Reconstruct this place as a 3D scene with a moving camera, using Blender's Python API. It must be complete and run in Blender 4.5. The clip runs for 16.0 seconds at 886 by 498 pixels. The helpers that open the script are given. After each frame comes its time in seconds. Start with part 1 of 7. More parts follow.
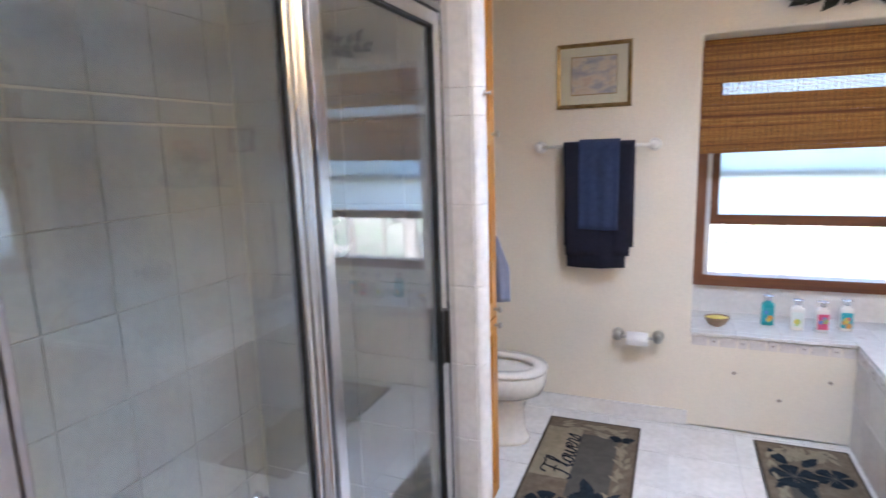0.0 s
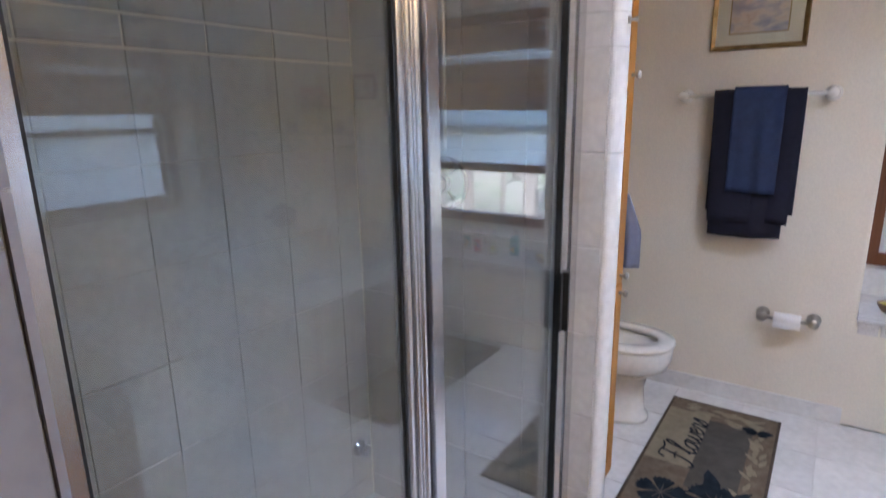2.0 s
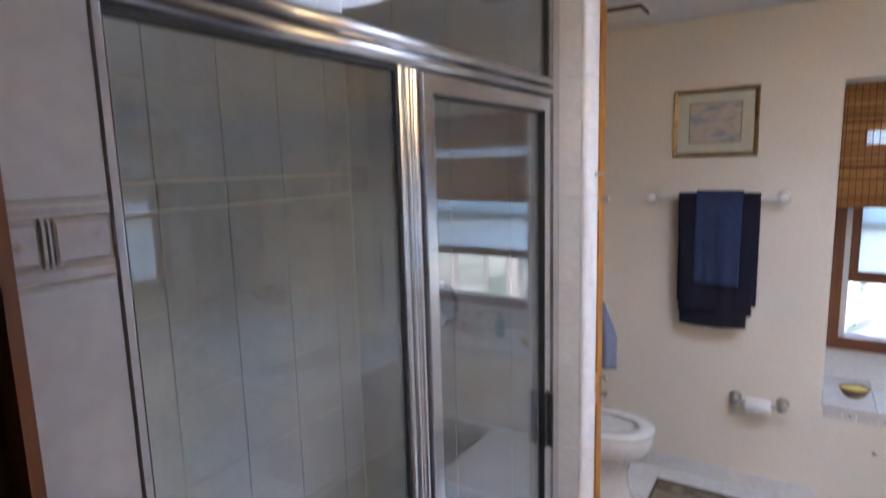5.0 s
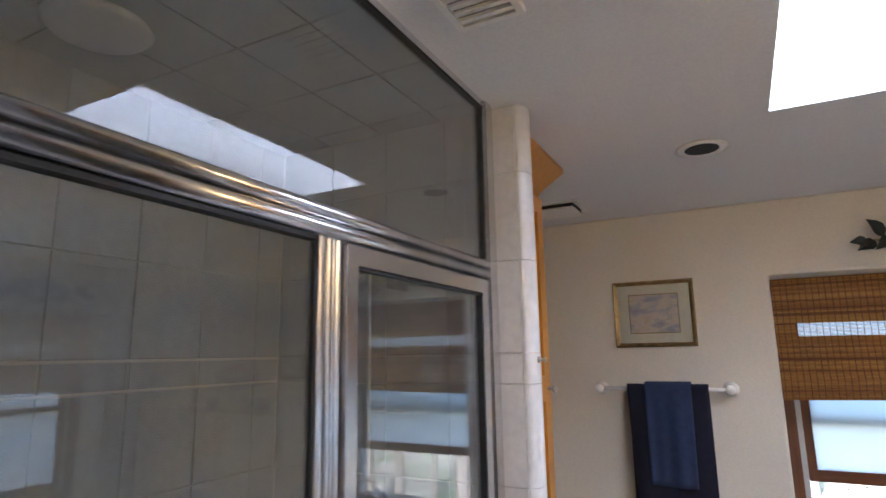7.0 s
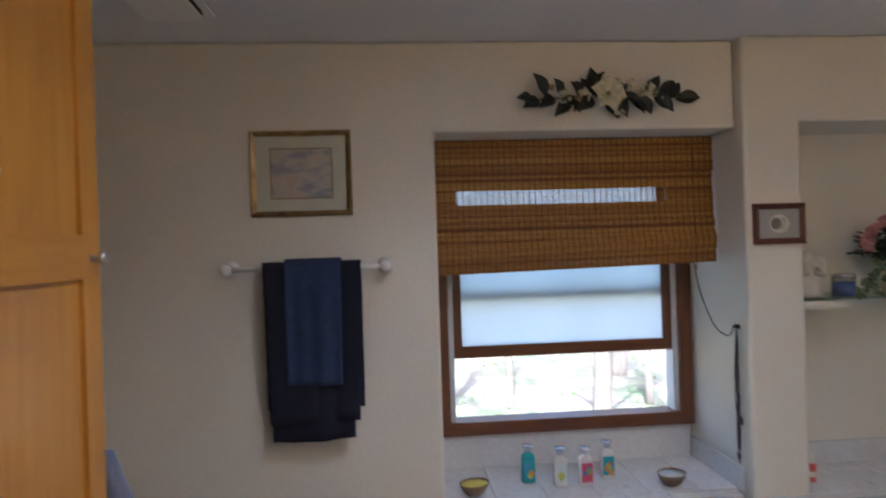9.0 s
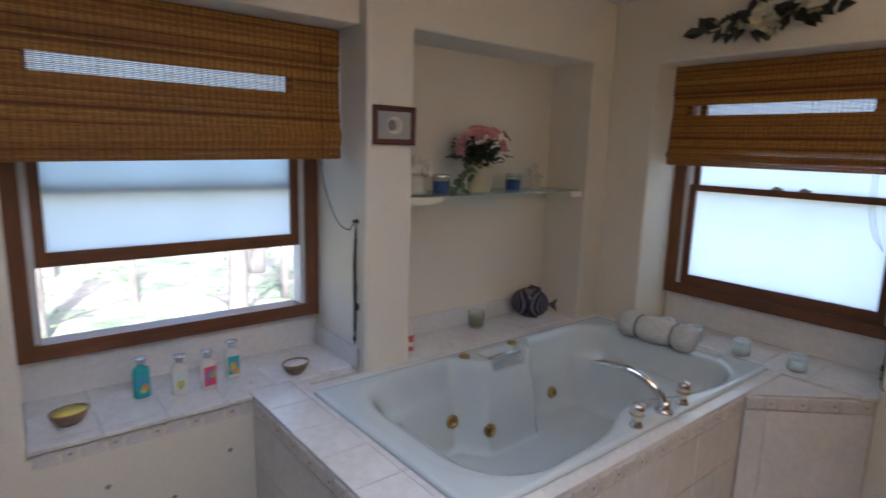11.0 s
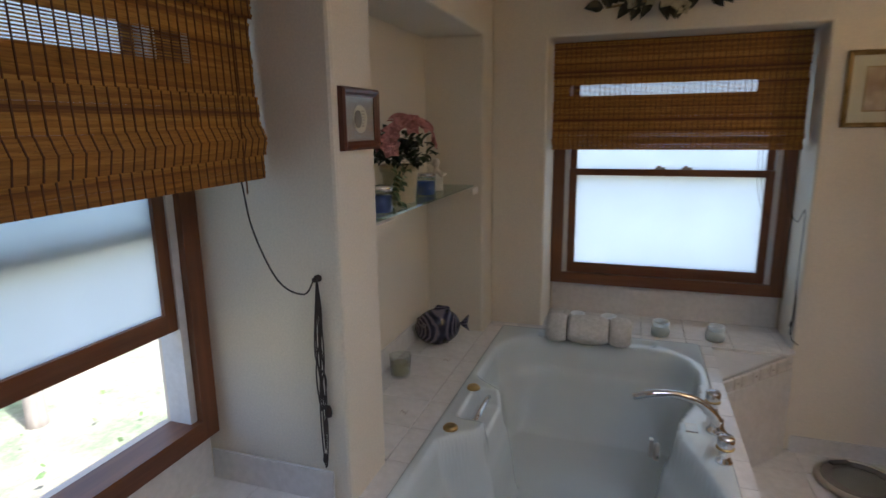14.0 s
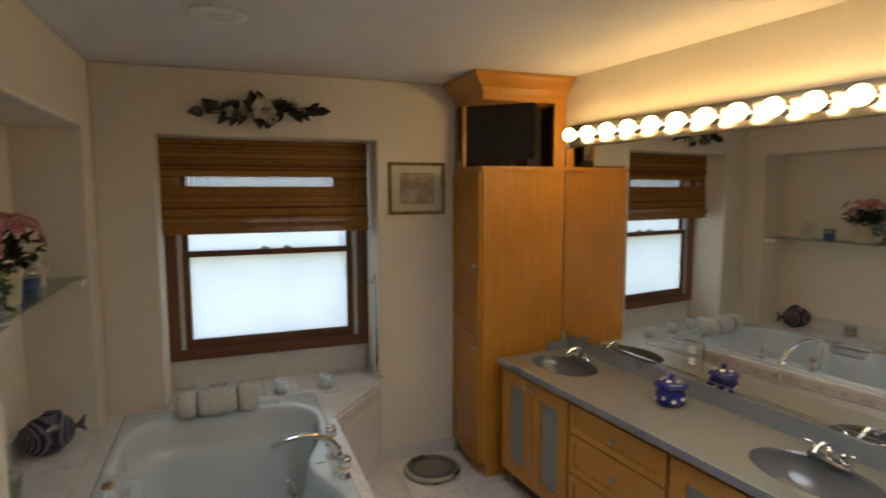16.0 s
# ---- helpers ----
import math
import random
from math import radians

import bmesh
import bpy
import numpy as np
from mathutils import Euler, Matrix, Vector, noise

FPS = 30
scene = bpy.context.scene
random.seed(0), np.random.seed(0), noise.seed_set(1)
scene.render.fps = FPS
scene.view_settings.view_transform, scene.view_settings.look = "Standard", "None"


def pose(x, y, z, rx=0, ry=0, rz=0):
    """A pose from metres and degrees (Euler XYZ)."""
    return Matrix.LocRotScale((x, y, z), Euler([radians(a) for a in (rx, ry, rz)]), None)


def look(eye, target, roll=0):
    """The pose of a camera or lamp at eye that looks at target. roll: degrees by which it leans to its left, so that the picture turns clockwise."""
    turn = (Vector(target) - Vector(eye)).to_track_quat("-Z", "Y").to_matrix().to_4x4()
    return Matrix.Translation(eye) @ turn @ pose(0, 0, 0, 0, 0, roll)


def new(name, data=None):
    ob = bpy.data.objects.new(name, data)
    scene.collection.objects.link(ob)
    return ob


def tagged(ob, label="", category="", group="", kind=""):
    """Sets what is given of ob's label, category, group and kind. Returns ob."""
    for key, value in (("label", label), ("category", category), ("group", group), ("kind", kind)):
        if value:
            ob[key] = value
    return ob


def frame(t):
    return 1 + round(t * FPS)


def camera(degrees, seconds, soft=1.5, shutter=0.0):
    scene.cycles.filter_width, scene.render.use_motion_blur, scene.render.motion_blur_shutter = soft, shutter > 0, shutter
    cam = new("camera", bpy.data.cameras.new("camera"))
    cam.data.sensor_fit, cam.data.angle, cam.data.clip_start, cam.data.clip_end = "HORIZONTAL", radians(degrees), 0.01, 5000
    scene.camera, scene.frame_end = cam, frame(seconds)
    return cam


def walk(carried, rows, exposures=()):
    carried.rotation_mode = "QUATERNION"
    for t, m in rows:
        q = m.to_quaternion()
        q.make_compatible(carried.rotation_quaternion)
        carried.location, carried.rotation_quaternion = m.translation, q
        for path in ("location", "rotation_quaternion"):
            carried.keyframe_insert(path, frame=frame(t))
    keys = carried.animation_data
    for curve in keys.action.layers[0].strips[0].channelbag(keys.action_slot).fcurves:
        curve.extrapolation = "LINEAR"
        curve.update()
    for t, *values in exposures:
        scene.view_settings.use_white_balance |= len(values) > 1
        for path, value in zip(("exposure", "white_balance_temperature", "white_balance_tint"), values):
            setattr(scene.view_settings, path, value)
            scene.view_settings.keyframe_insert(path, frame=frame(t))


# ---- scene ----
cam = camera(75.8, 16.0, shutter=0.5)
PATH = [
    (0, (0.609, 1.85, 1.533), (-0.14, 3.673, 1.189), -1.8),
    (0.5, (0.595, 1.855, 1.515), (-0.378, 3.567, 1.162), -1.4),
    (1, (0.571, 1.897, 1.548), (-0.505, 3.539, 1.165), -1.2),
    (1.5, (0.521, 1.976, 1.52), (-0.57, 3.608, 1.139), -1.0),
    (2, (0.54, 1.993, 1.485), (-0.559, 3.595, 1.009), -1.0),
    (2.5, (0.571, 1.944, 1.419), (-0.483, 3.507, 0.751), -1.3),
    (3, (0.592, 1.91, 1.422), (-0.436, 3.437, 0.639), -1.3),
    (3.5, (0.584, 1.9, 1.483), (-0.433, 3.425, 0.684), -1.2),
    (4, (0.592, 1.892, 1.58), (-0.426, 3.427, 0.8), -1.2),
    (4.5, (0.597, 1.877, 1.67), (-0.455, 3.468, 1.07), -1.3),
    (5, (0.592, 1.871, 1.732), (-0.475, 3.537, 1.434), -1.6),
    (5.2, (0.607, 1.859, 1.757), (-0.471, 3.537, 1.602), -1.5),
    (7.3, (0.556, 2.047, 1.705), (-0.277, 3.826, 2.082), -2.2),
    (7.5, (0.538, 2.105, 1.705), (-0.164, 3.95, 2.024), -1.4),
    (8, (0.519, 2.36, 1.671), (0.144, 4.318, 1.833), -2.0),
    (8.5, (0.534, 2.642, 1.629), (0.454, 4.638, 1.727), -2.1),
    (9, (0.567, 2.785, 1.582), (0.714, 4.78, 1.582), -1.8),
    (9.5, (0.54, 2.814, 1.558), (0.943, 4.768, 1.408), -1.3),
    (10, (0.523, 2.813, 1.567), (1.297, 4.64, 1.317), -1.0),
    (10.1, (0.512, 2.803, 1.566), (1.373, 4.589, 1.304), -1.6),
    (10.2, (0.537, 2.805, 1.555), (1.437, 4.568, 1.27), -0.9),
    (12.3, (0.723, 3.258, 1.569), (2.366, 4.324, 1.164), -1.5),
    (12.5, (0.724, 3.36, 1.555), (2.386, 4.395, 1.148), -1.3),
    (13, (0.723, 3.701, 1.549), (2.466, 4.59, 1.136), -1.1),
    (13.5, (0.747, 4.051, 1.568), (2.547, 4.819, 1.157), -1.1),
    (14, (0.647, 4.258, 1.618), (2.5, 4.884, 1.199), -0.7),
    (14.5, (0.556, 4.324, 1.666), (2.492, 4.603, 1.25), -0.6),
    (15, (0.441, 4.35, 1.721), (2.404, 4.344, 1.336), -0.5),
    (15.5, (0.307, 4.369, 1.762), (2.239, 3.949, 1.46), -0.1),
    (16, (0.23, 4.362, 1.75), (2.088, 3.651, 1.542), -0.1),
]
EXPOSURES = [(0.0, 3.2, 5300, 14), (0.5, 2.85, 5250, 14), (1.0, 2.59, 5200, 16), (1.5, 2.72, 5250, 16), (2.0, 2.77, 5250, 16), (2.5, 2.62, 5150, 17), (3.0, 2.37, 5050, 18), (3.5, 2.37, 5050, 18), (4.5, 2.47, 5150, 16), (5.0, 2.72, 5250, 16), (7.5, 2.32, 5400, 14), (8.0, 2.07, 5400, 14), (8.5, 2.12, 5400, 14), (9.0, 1.94, 5400, 14), (10.0, 1.94, 5400, 14), (13.0, 1.74, 5550, 15), (14.0, 1.72, 5750, 13), (15.0, 1.97, 6050, 10), (15.5, 1.97, 6400, 9), (16.0, 1.77, 6500, 9)]
walk(cam, [(t, look(eye, target, roll)) for t, eye, target, roll in PATH], EXPOSURES)

# ---------------------------------------------------------------- world, sun, exposure
world = bpy.data.worlds.new("overcast_sky")
scene.world = world
world.use_nodes = True
wn = world.node_tree.nodes
sky = wn.new("ShaderNodeTexSky")
sky.sky_type = 'NISHITA'
sky.sun_disc = False
sky.sun_elevation, sky.sun_rotation = radians(58), radians(198)
sky.air_density, sky.dust_density = 1.0, 4.0
world.node_tree.links.new(sky.outputs[0], wn["Background"].inputs[0])
wn["Background"].inputs[1].default_value = 0.15
sun = new("sun", bpy.data.lights.new("sun", 'SUN'))
sun.data.energy, sun.data.angle, sun.data.color = 4.6, radians(3), (1.0, 0.96, 0.9)
sun.matrix_basis = look((-1.6, -5.0, 8.4), (0, 0, 0))

# daylight of the skylight, an area lamp that fills its opening
skl = new("skylight_daylight", bpy.data.lights.new("skylight_daylight", 'AREA'))
skl.data.shape, skl.data.size, skl.data.size_y, skl.data.energy, skl.data.color = 'RECTANGLE', 0.84, 0.98, 4.3, (0.77, 0.88, 1.0)
skl.matrix_basis = pose(1.156, 3.3575, 2.88)

# ---------------------------------------------------------------- materials
def node_mat(name):
    m = bpy.data.materials.new(name)
    m.use_nodes = True
    nt = m.node_tree
    return m, nt, nt.nodes["Principled BSDF"]


def ramp(nt, fac, stops):
    r = nt.nodes.new("ShaderNodeValToRGB")
    while len(r.color_ramp.elements) < len(stops):
        r.color_ramp.elements.new(0.5)
    for e, (p, c) in zip(r.color_ramp.elements, stops):
        e.position, e.color = p, (*c, 1)
    nt.links.new(fac, r.inputs[0])
    return r.outputs[0]


def noise_tex(nt, scale, detail=4.0, stretch=(1, 1, 1), rough=0.55, geo=False):
    tc = nt.nodes.new("ShaderNodeTexCoord")
    mp = nt.nodes.new("ShaderNodeMapping")
    mp.inputs["Scale"].default_value = stretch
    n = nt.nodes.new("ShaderNodeTexNoise")
    n.inputs["Scale"].default_value, n.inputs["Detail"].default_value, n.inputs["Roughness"].default_value = scale, detail, rough
    nt.links.new(tc.outputs["Object"], mp.inputs[0])
    nt.links.new(mp.outputs[0], n.inputs["Vector"])
    return n.outputs["Fac"]


def mix_col(nt, fac, a, b, mode='MIX'):
    mx = nt.nodes.new("ShaderNodeMix")
    mx.data_type, mx.blend_type = 'RGBA', mode
    for sock, v in ((mx.inputs[0], fac), (mx.inputs[6], a), (mx.inputs[7], b)):
        if isinstance(v, (int, float)):
            sock.default_value = v
        elif isinstance(v, tuple):
            sock.default_value = (*v, 1)
        else:
            nt.links.new(v, sock)
    return mx.outputs[2]


def bumped(nt, p, height, strength, distance=0.002):
    b = nt.nodes.new("ShaderNodeBump")
    b.inputs["Strength"].default_value, b.inputs["Distance"].default_value = strength, distance
    nt.links.new(height, b.inputs["Height"])
    nt.links.new(b.outputs[0], p.inputs["Normal"])


def surface(name, c1, c2, scale=6.0, fine=90.0, rough=0.5, bump=0.15, metal=0.0, stretch=(1, 1, 1), spread=0.0, per='object', coat=0.0, rvar=0.1):
    """Two colours mixed at a broad and a fine scale, with relief; spread varies pieces."""
    m, nt, p = node_mat(name)
    broad, grain = noise_tex(nt, scale, 4, stretch), noise_tex(nt, fine, 5, stretch)
    col = ramp(nt, broad, [(0.3, c1), (0.7, c2)])
    col = mix_col(nt, 0.12, col, ramp(nt, grain, [(0.35, (0.25, 0.25, 0.25)), (0.65, (1, 1, 1))]), 'MULTIPLY')
    if spread:
        if per == 'island':
            src = nt.nodes.new("ShaderNodeNewGeometry").outputs["Random Per Island"]
        else:
            src = nt.nodes.new("ShaderNodeObjectInfo").outputs["Random"]
        lo, hi = 1 - spread, 1.0
        col = mix_col(nt, 1.0, col, ramp(nt, src, [(0.0, (lo, lo, lo)), (1.0, (hi, hi, hi))]), 'MULTIPLY')
    nt.links.new(col, p.inputs["Base Color"])
    rr = nt.nodes.new("ShaderNodeMapRange")
    rr.inputs["To Min"].default_value, rr.inputs["To Max"].default_value = max(rough - rvar, 0.02), min(rough + rvar, 1)
    nt.links.new(broad, rr.inputs[0])
    nt.links.new(rr.outputs[0], p.inputs["Roughness"])
    p.inputs["Metallic"].default_value = metal
    p.inputs["Coat Weight"].default_value = coat
    if bump:
        bumped(nt, p, grain, bump)
    return m


def wood(name, dark, light, axis, rough=0.42, scale=9.0):
    m, nt, p = node_mat(name)
    st = [14, 14, 14]
    st[axis] = 0.9
    grain = noise_tex(nt, scale * 0.35, 8, tuple(st), 0.62)
    st2 = [60, 60, 60]
    st2[axis] = 2.0
    fine = noise_tex(nt, scale * 0.5, 4, tuple(st2))
    blotch = noise_tex(nt, 3.0, 3)
    col = ramp(nt, grain, [(0.3, dark), (0.68, light)])
    col = mix_col(nt, 0.10, col, ramp(nt, fine, [(0.3, (0.45, 0.4, 0.35)), (0.6, (1, 1, 1))]), 'MULTIPLY')
    col = mix_col(nt, 0.3, col, ramp(nt, blotch, [(0.35, (0.6, 0.55, 0.5)), (0.65, (1, 1, 1))]), 'MULTIPLY')
    nt.links.new(col, p.inputs["Base Color"])
    p.inputs["Roughness"].default_value = rough
    p.inputs["Coat Weight"].default_value = 0.15
    bumped(nt, p, fine, 0.04, 0.001)
    return m


def glassy(name, col=(1, 1, 1), rough=0.0, ior=1.45):
    m, nt, p = node_mat(name)
    p.inputs["Base Color"].default_value = (*col, 1)
    p.inputs["Roughness"].default_value = rough
    p.inputs["IOR"].default_value = ior
    p.inputs["Transmission Weight"].default_value = 1.0
    return m


def pane_mat(name, tint, r0=0.05, power=4.0, haze=0.0):
    """Thin pane: sees straight through, with a mirror sheen that grows at a slant; last argument: pale diffuse haze
    painted in to lift the darks.
    """
    m, nt, p = node_mat(name)
    nt.nodes.remove(p)
    tr, gl = nt.nodes.new("ShaderNodeBsdfTransparent"), nt.nodes.new("ShaderNodeBsdfGlossy")
    lw, mx = nt.nodes.new("ShaderNodeLayerWeight"), nt.nodes.new("ShaderNodeMixShader")
    lw.inputs["Blend"].default_value = 0.5
    pw, mr = nt.nodes.new("ShaderNodeMath"), nt.nodes.new("ShaderNodeMapRange")
    pw.operation = 'POWER'
    pw.inputs[1].default_value = power
    mr.inputs["To Min"].default_value, mr.inputs["To Max"].default_value = r0, 0.9
    nt.links.new(lw.outputs["Facing"], pw.inputs[0])
    nt.links.new(pw.outputs[0], mr.inputs[0])
    gl.inputs["Roughness"].default_value = 0.012
    tr.inputs["Color"].default_value = (*tint, 1)
    nt.links.new(mr.outputs[0], mx.inputs[0])
    nt.links.new(tr.outputs[0], mx.inputs[1])
    nt.links.new(gl.outputs[0], mx.inputs[2])
    last = mx.outputs[0]
    # patchy pale diffuse mixed over the pane as a painted haze
    if haze:
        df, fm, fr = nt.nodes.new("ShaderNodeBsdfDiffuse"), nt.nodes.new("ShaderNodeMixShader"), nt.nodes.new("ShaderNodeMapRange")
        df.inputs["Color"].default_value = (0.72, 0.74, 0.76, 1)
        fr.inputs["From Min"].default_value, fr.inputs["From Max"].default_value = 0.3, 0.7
        fr.inputs["To Min"].default_value, fr.inputs["To Max"].default_value = haze * 0.3, haze
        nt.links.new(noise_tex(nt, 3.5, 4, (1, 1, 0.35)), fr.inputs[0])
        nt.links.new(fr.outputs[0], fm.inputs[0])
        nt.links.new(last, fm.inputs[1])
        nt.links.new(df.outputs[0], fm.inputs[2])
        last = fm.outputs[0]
    nt.links.new(last, nt.nodes["Material Output"].inputs["Surface"])
    return m


def frosted_mat(name, col):
    """Obscure glass that scatters daylight through."""
    m, nt, p = node_mat(name)
    nt.nodes.remove(p)
    tl, gl = nt.nodes.new("ShaderNodeBsdfTranslucent"), nt.nodes.new("ShaderNodeBsdfGlossy")
    mx = nt.nodes.new("ShaderNodeMixShader")
    mx.inputs[0].default_value = 0.06
    gl.inputs["Roughness"].default_value = 0.35
    n = noise_tex(nt, 2.5, 2)
    nt.links.new(ramp(nt, n, [(0.3, tuple(c * 0.94 for c in col)), (0.7, col)]), tl.inputs["Color"])
    nt.links.new(tl.outputs[0], mx.inputs[1])
    nt.links.new(gl.outputs[0], mx.inputs[2])
    nt.links.new(mx.outputs[0], nt.nodes["Material Output"].inputs["Surface"])
    return m


def glow(name, col, strength):
    m, nt, p = node_mat(name)
    p.inputs["Base Color"].default_value = (*col, 1)
    p.inputs["Emission Color"].default_value = (*col, 1)
    p.inputs["Emission Strength"].default_value = strength
    return m


M_WALL = surface("cream_wall_paint", (0.735, 0.675, 0.565), (0.765, 0.705, 0.595), 2.0, 160, 0.75, 0.10)
M_CEIL = surface("white_ceiling_paint", (0.70, 0.68, 0.66), (0.73, 0.71, 0.69), 2.0, 140, 0.85, 0.15)
M_TRIMW = surface("white_trim_paint", (0.76, 0.73, 0.68), (0.80, 0.77, 0.72), 4.0, 60, 0.4, 0.04)
M_TILE = surface("white_glazed_tile", (0.70, 0.68, 0.66), (0.76, 0.74, 0.72), 5.0, 40, 0.14, 0.02, spread=0.06, rvar=0.05)
M_SHGROUT = surface("warm_grey_shower_grout", (0.55, 0.53, 0.50), (0.60, 0.58, 0.55), 8.0, 120, 0.9, 0.3)
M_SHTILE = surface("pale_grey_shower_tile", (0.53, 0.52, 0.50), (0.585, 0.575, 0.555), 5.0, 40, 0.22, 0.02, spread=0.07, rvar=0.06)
# lilac strip tile, with the dim light on that wall darkened into its colour
M_STRIPT = surface("dimmed_lilac_wall_tile", (0.355, 0.35, 0.385), (0.40, 0.395, 0.43), 5.0, 40, 0.2, 0.02, spread=0.06, rvar=0.05)
M_FTILE = surface("marbled_floor_tile", (0.66, 0.64, 0.62), (0.74, 0.72, 0.70), 7.0, 30, 0.10, 0.02, spread=0.06, rvar=0.05, coat=0.2)
M_GROUT = surface("pale_grey_grout", (0.55, 0.53, 0.51), (0.62, 0.60, 0.58), 8.0, 120, 0.9, 0.3)
M_BORDER = surface("taupe_border_tile", (0.57, 0.53, 0.50), (0.67, 0.63, 0.60), 30.0, 120, 0.3, 0.1)
# border of the same strip, its lilac lowered for the dim light too
M_BORDERS = surface("dimmed_lilac_border", (0.30, 0.29, 0.325), (0.355, 0.345, 0.38), 30.0, 120, 0.3, 0.08)
M_BORDERD = surface("dark_border_mark", (0.25, 0.2, 0.17), (0.33, 0.28, 0.24), 30.0, 120, 0.4, 0.1)
M_TUB = surface("pale_acrylic", (0.55, 0.61, 0.63), (0.58, 0.64, 0.66), 1.2, 1.5, 0.07, 0.0, coat=0.4, rvar=0.02)
M_PORC = surface("white_porcelain", (0.74, 0.71, 0.66), (0.78, 0.75, 0.70), 3.0, 30, 0.1, 0.0, coat=0.3, rvar=0.03)
M_CHROME = surface("chrome", (0.72, 0.72, 0.74), (0.82, 0.82, 0.83), 6.0, 60, 0.08, 0.0, 1.0, rvar=0.04)
M_ALU = surface("polished_aluminium", (0.68, 0.68, 0.70), (0.80, 0.80, 0.82), 4.0, 60, 0.24, 0.02, 1.0, rvar=0.06)
M_NICKEL = surface("brushed_nickel", (0.42, 0.40, 0.37), (0.52, 0.50, 0.46), 8.0, 200, 0.3, 0.1, 1.0)
M_BRASS = surface("aged_brass", (0.36, 0.25, 0.10), (0.52, 0.38, 0.16), 12.0, 90, 0.3, 0.05, 1.0)
M_RUBBER = surface("black_gasket", (0.012, 0.012, 0.013), (0.02, 0.02, 0.02), 10.0, 80, 0.6, 0.1)
M_WINWOOD = wood("stained_window_wood", (0.115, 0.038, 0.013), (0.20, 0.075, 0.026), 2, 0.4)
M_WINWOODX = wood("stained_window_rail", (0.115, 0.038, 0.013), (0.20, 0.075, 0.026), 0, 0.4)
M_WINWOODY = wood("stained_window_rail_deep", (0.115, 0.038, 0.013), (0.20, 0.075, 0.026), 1, 0.4)
M_MAPLE = wood("honey_maple", (0.46, 0.190, 0.020), (0.55, 0.250, 0.034), 2, 0.38)
M_MAPLEX = wood("honey_maple_rail", (0.46, 0.190, 0.020), (0.55, 0.250, 0.034), 0, 0.38)
M_MAPLEY = wood("honey_maple_rail_deep", (0.46, 0.190, 0.020), (0.55, 0.250, 0.034), 1, 0.38)
# dark brown that puts the shade of cabinet recesses into the colour
M_RECSHADE = surface("brown_recess_shade", (0.05, 0.025, 0.012), (0.08, 0.04, 0.02), 6.0, 60, 0.6, 0.1)
M_DOORW = wood("dark_door_wood", (0.09, 0.028, 0.010), (0.17, 0.06, 0.02), 2, 0.35)
M_MIRROR = node_mat("mirror_silver")[0]
_p = M_MIRROR.node_tree.nodes["Principled BSDF"]
_p.inputs["Base Color"].default_value, _p.inputs["Metallic"].default_value, _p.inputs["Roughness"].default_value = (0.86, 0.87, 0.86, 1), 1.0, 0.01
# the last value paints a faint haze into the shower glass
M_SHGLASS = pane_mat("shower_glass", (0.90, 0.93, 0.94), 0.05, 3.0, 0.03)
M_WGLASS = pane_mat("clear_window_glass", (0.97, 0.99, 0.98), 0.03)
M_FROST = frosted_mat("frosted_window_glass", (0.87, 0.925, 0.955))
M_SKYL = frosted_mat("skylight_dome", (0.95, 0.95, 0.95))
M_GLASSY = pane_mat("clear_glass", (0.93, 0.96, 0.95), 0.05)
M_GREENGLASS = pane_mat("shelf_glass", (0.80, 0.92, 0.89), 0.06)
# near-black that paints the shade of hollows in the ceiling fittings
M_CAVSHADE = surface("cavity_shade", (0.015, 0.014, 0.013), (0.03, 0.028, 0.026), 8, 60, 0.8, 0.1)
M_VINYL = surface("white_vinyl_track", (0.62, 0.64, 0.66), (0.70, 0.72, 0.74), 6, 60, 0.4, 0.03)
M_COUNTER = surface("taupe_solid_counter", (0.205, 0.187, 0.145), (0.245, 0.225, 0.175), 5, 260, 0.32, 0.03)
M_COUNTERE = surface("grey_counter_edge", (0.21, 0.22, 0.23), (0.27, 0.28, 0.29), 5, 260, 0.3, 0.03)
M_BASIN = surface("grey_basin", (0.115, 0.113, 0.11), (0.145, 0.143, 0.14), 4, 200, 0.22, 0.02)

# ---------------------------------------------------------------- mesh helpers
def part(name, bm, material, parent=None, label="", smooth=False, mats=()):
    me = bpy.data.meshes.new(name)
    bmesh.ops.recalc_face_normals(bm, faces=bm.faces)
    bm.to_mesh(me)
    bm.free()
    for m in (material, *mats):
        me.materials.append(m)
    if smooth:
        for f in me.polygons:
            f.use_smooth = True
    ob = new(name, me)
    if parent is not None:
        ob.parent = parent
    if label:
        ob["label"] = label
    return ob


def thing(name, m, label, category, group="", kind=""):
    ob = new(name)
    ob.empty_display_size = 0.05
    ob.matrix_basis = m
    return tagged(ob, label, category, group, kind)


def solo(name, bm, material, m, label, category, group="", smooth=False, mats=()):
    ob = part(name, bm, material, smooth=smooth, mats=mats)
    ob.matrix_basis = m
    return tagged(ob, label, category, group)


def struct(name, bm, material, label, category="", mats=(), smooth=False):
    return tagged(part(name, bm, material, mats=mats, smooth=smooth), label, category or name.split("_")[0], kind="structure")


def add_box(bm, x0, x1, y0, y1, z0, z1, mi=0):
    v = [bm.verts.new((x, y, z)) for z in (z0, z1) for x, y in ((x0, y0), (x1, y0), (x1, y1), (x0, y1))]
    for q in ((0, 3, 2, 1), (4, 5, 6, 7), (0, 1, 5, 4), (1, 2, 6, 5), (2, 3, 7, 6), (3, 0, 4, 7)):
        bm.faces.new([v[i] for i in q]).material_index = mi
    return v


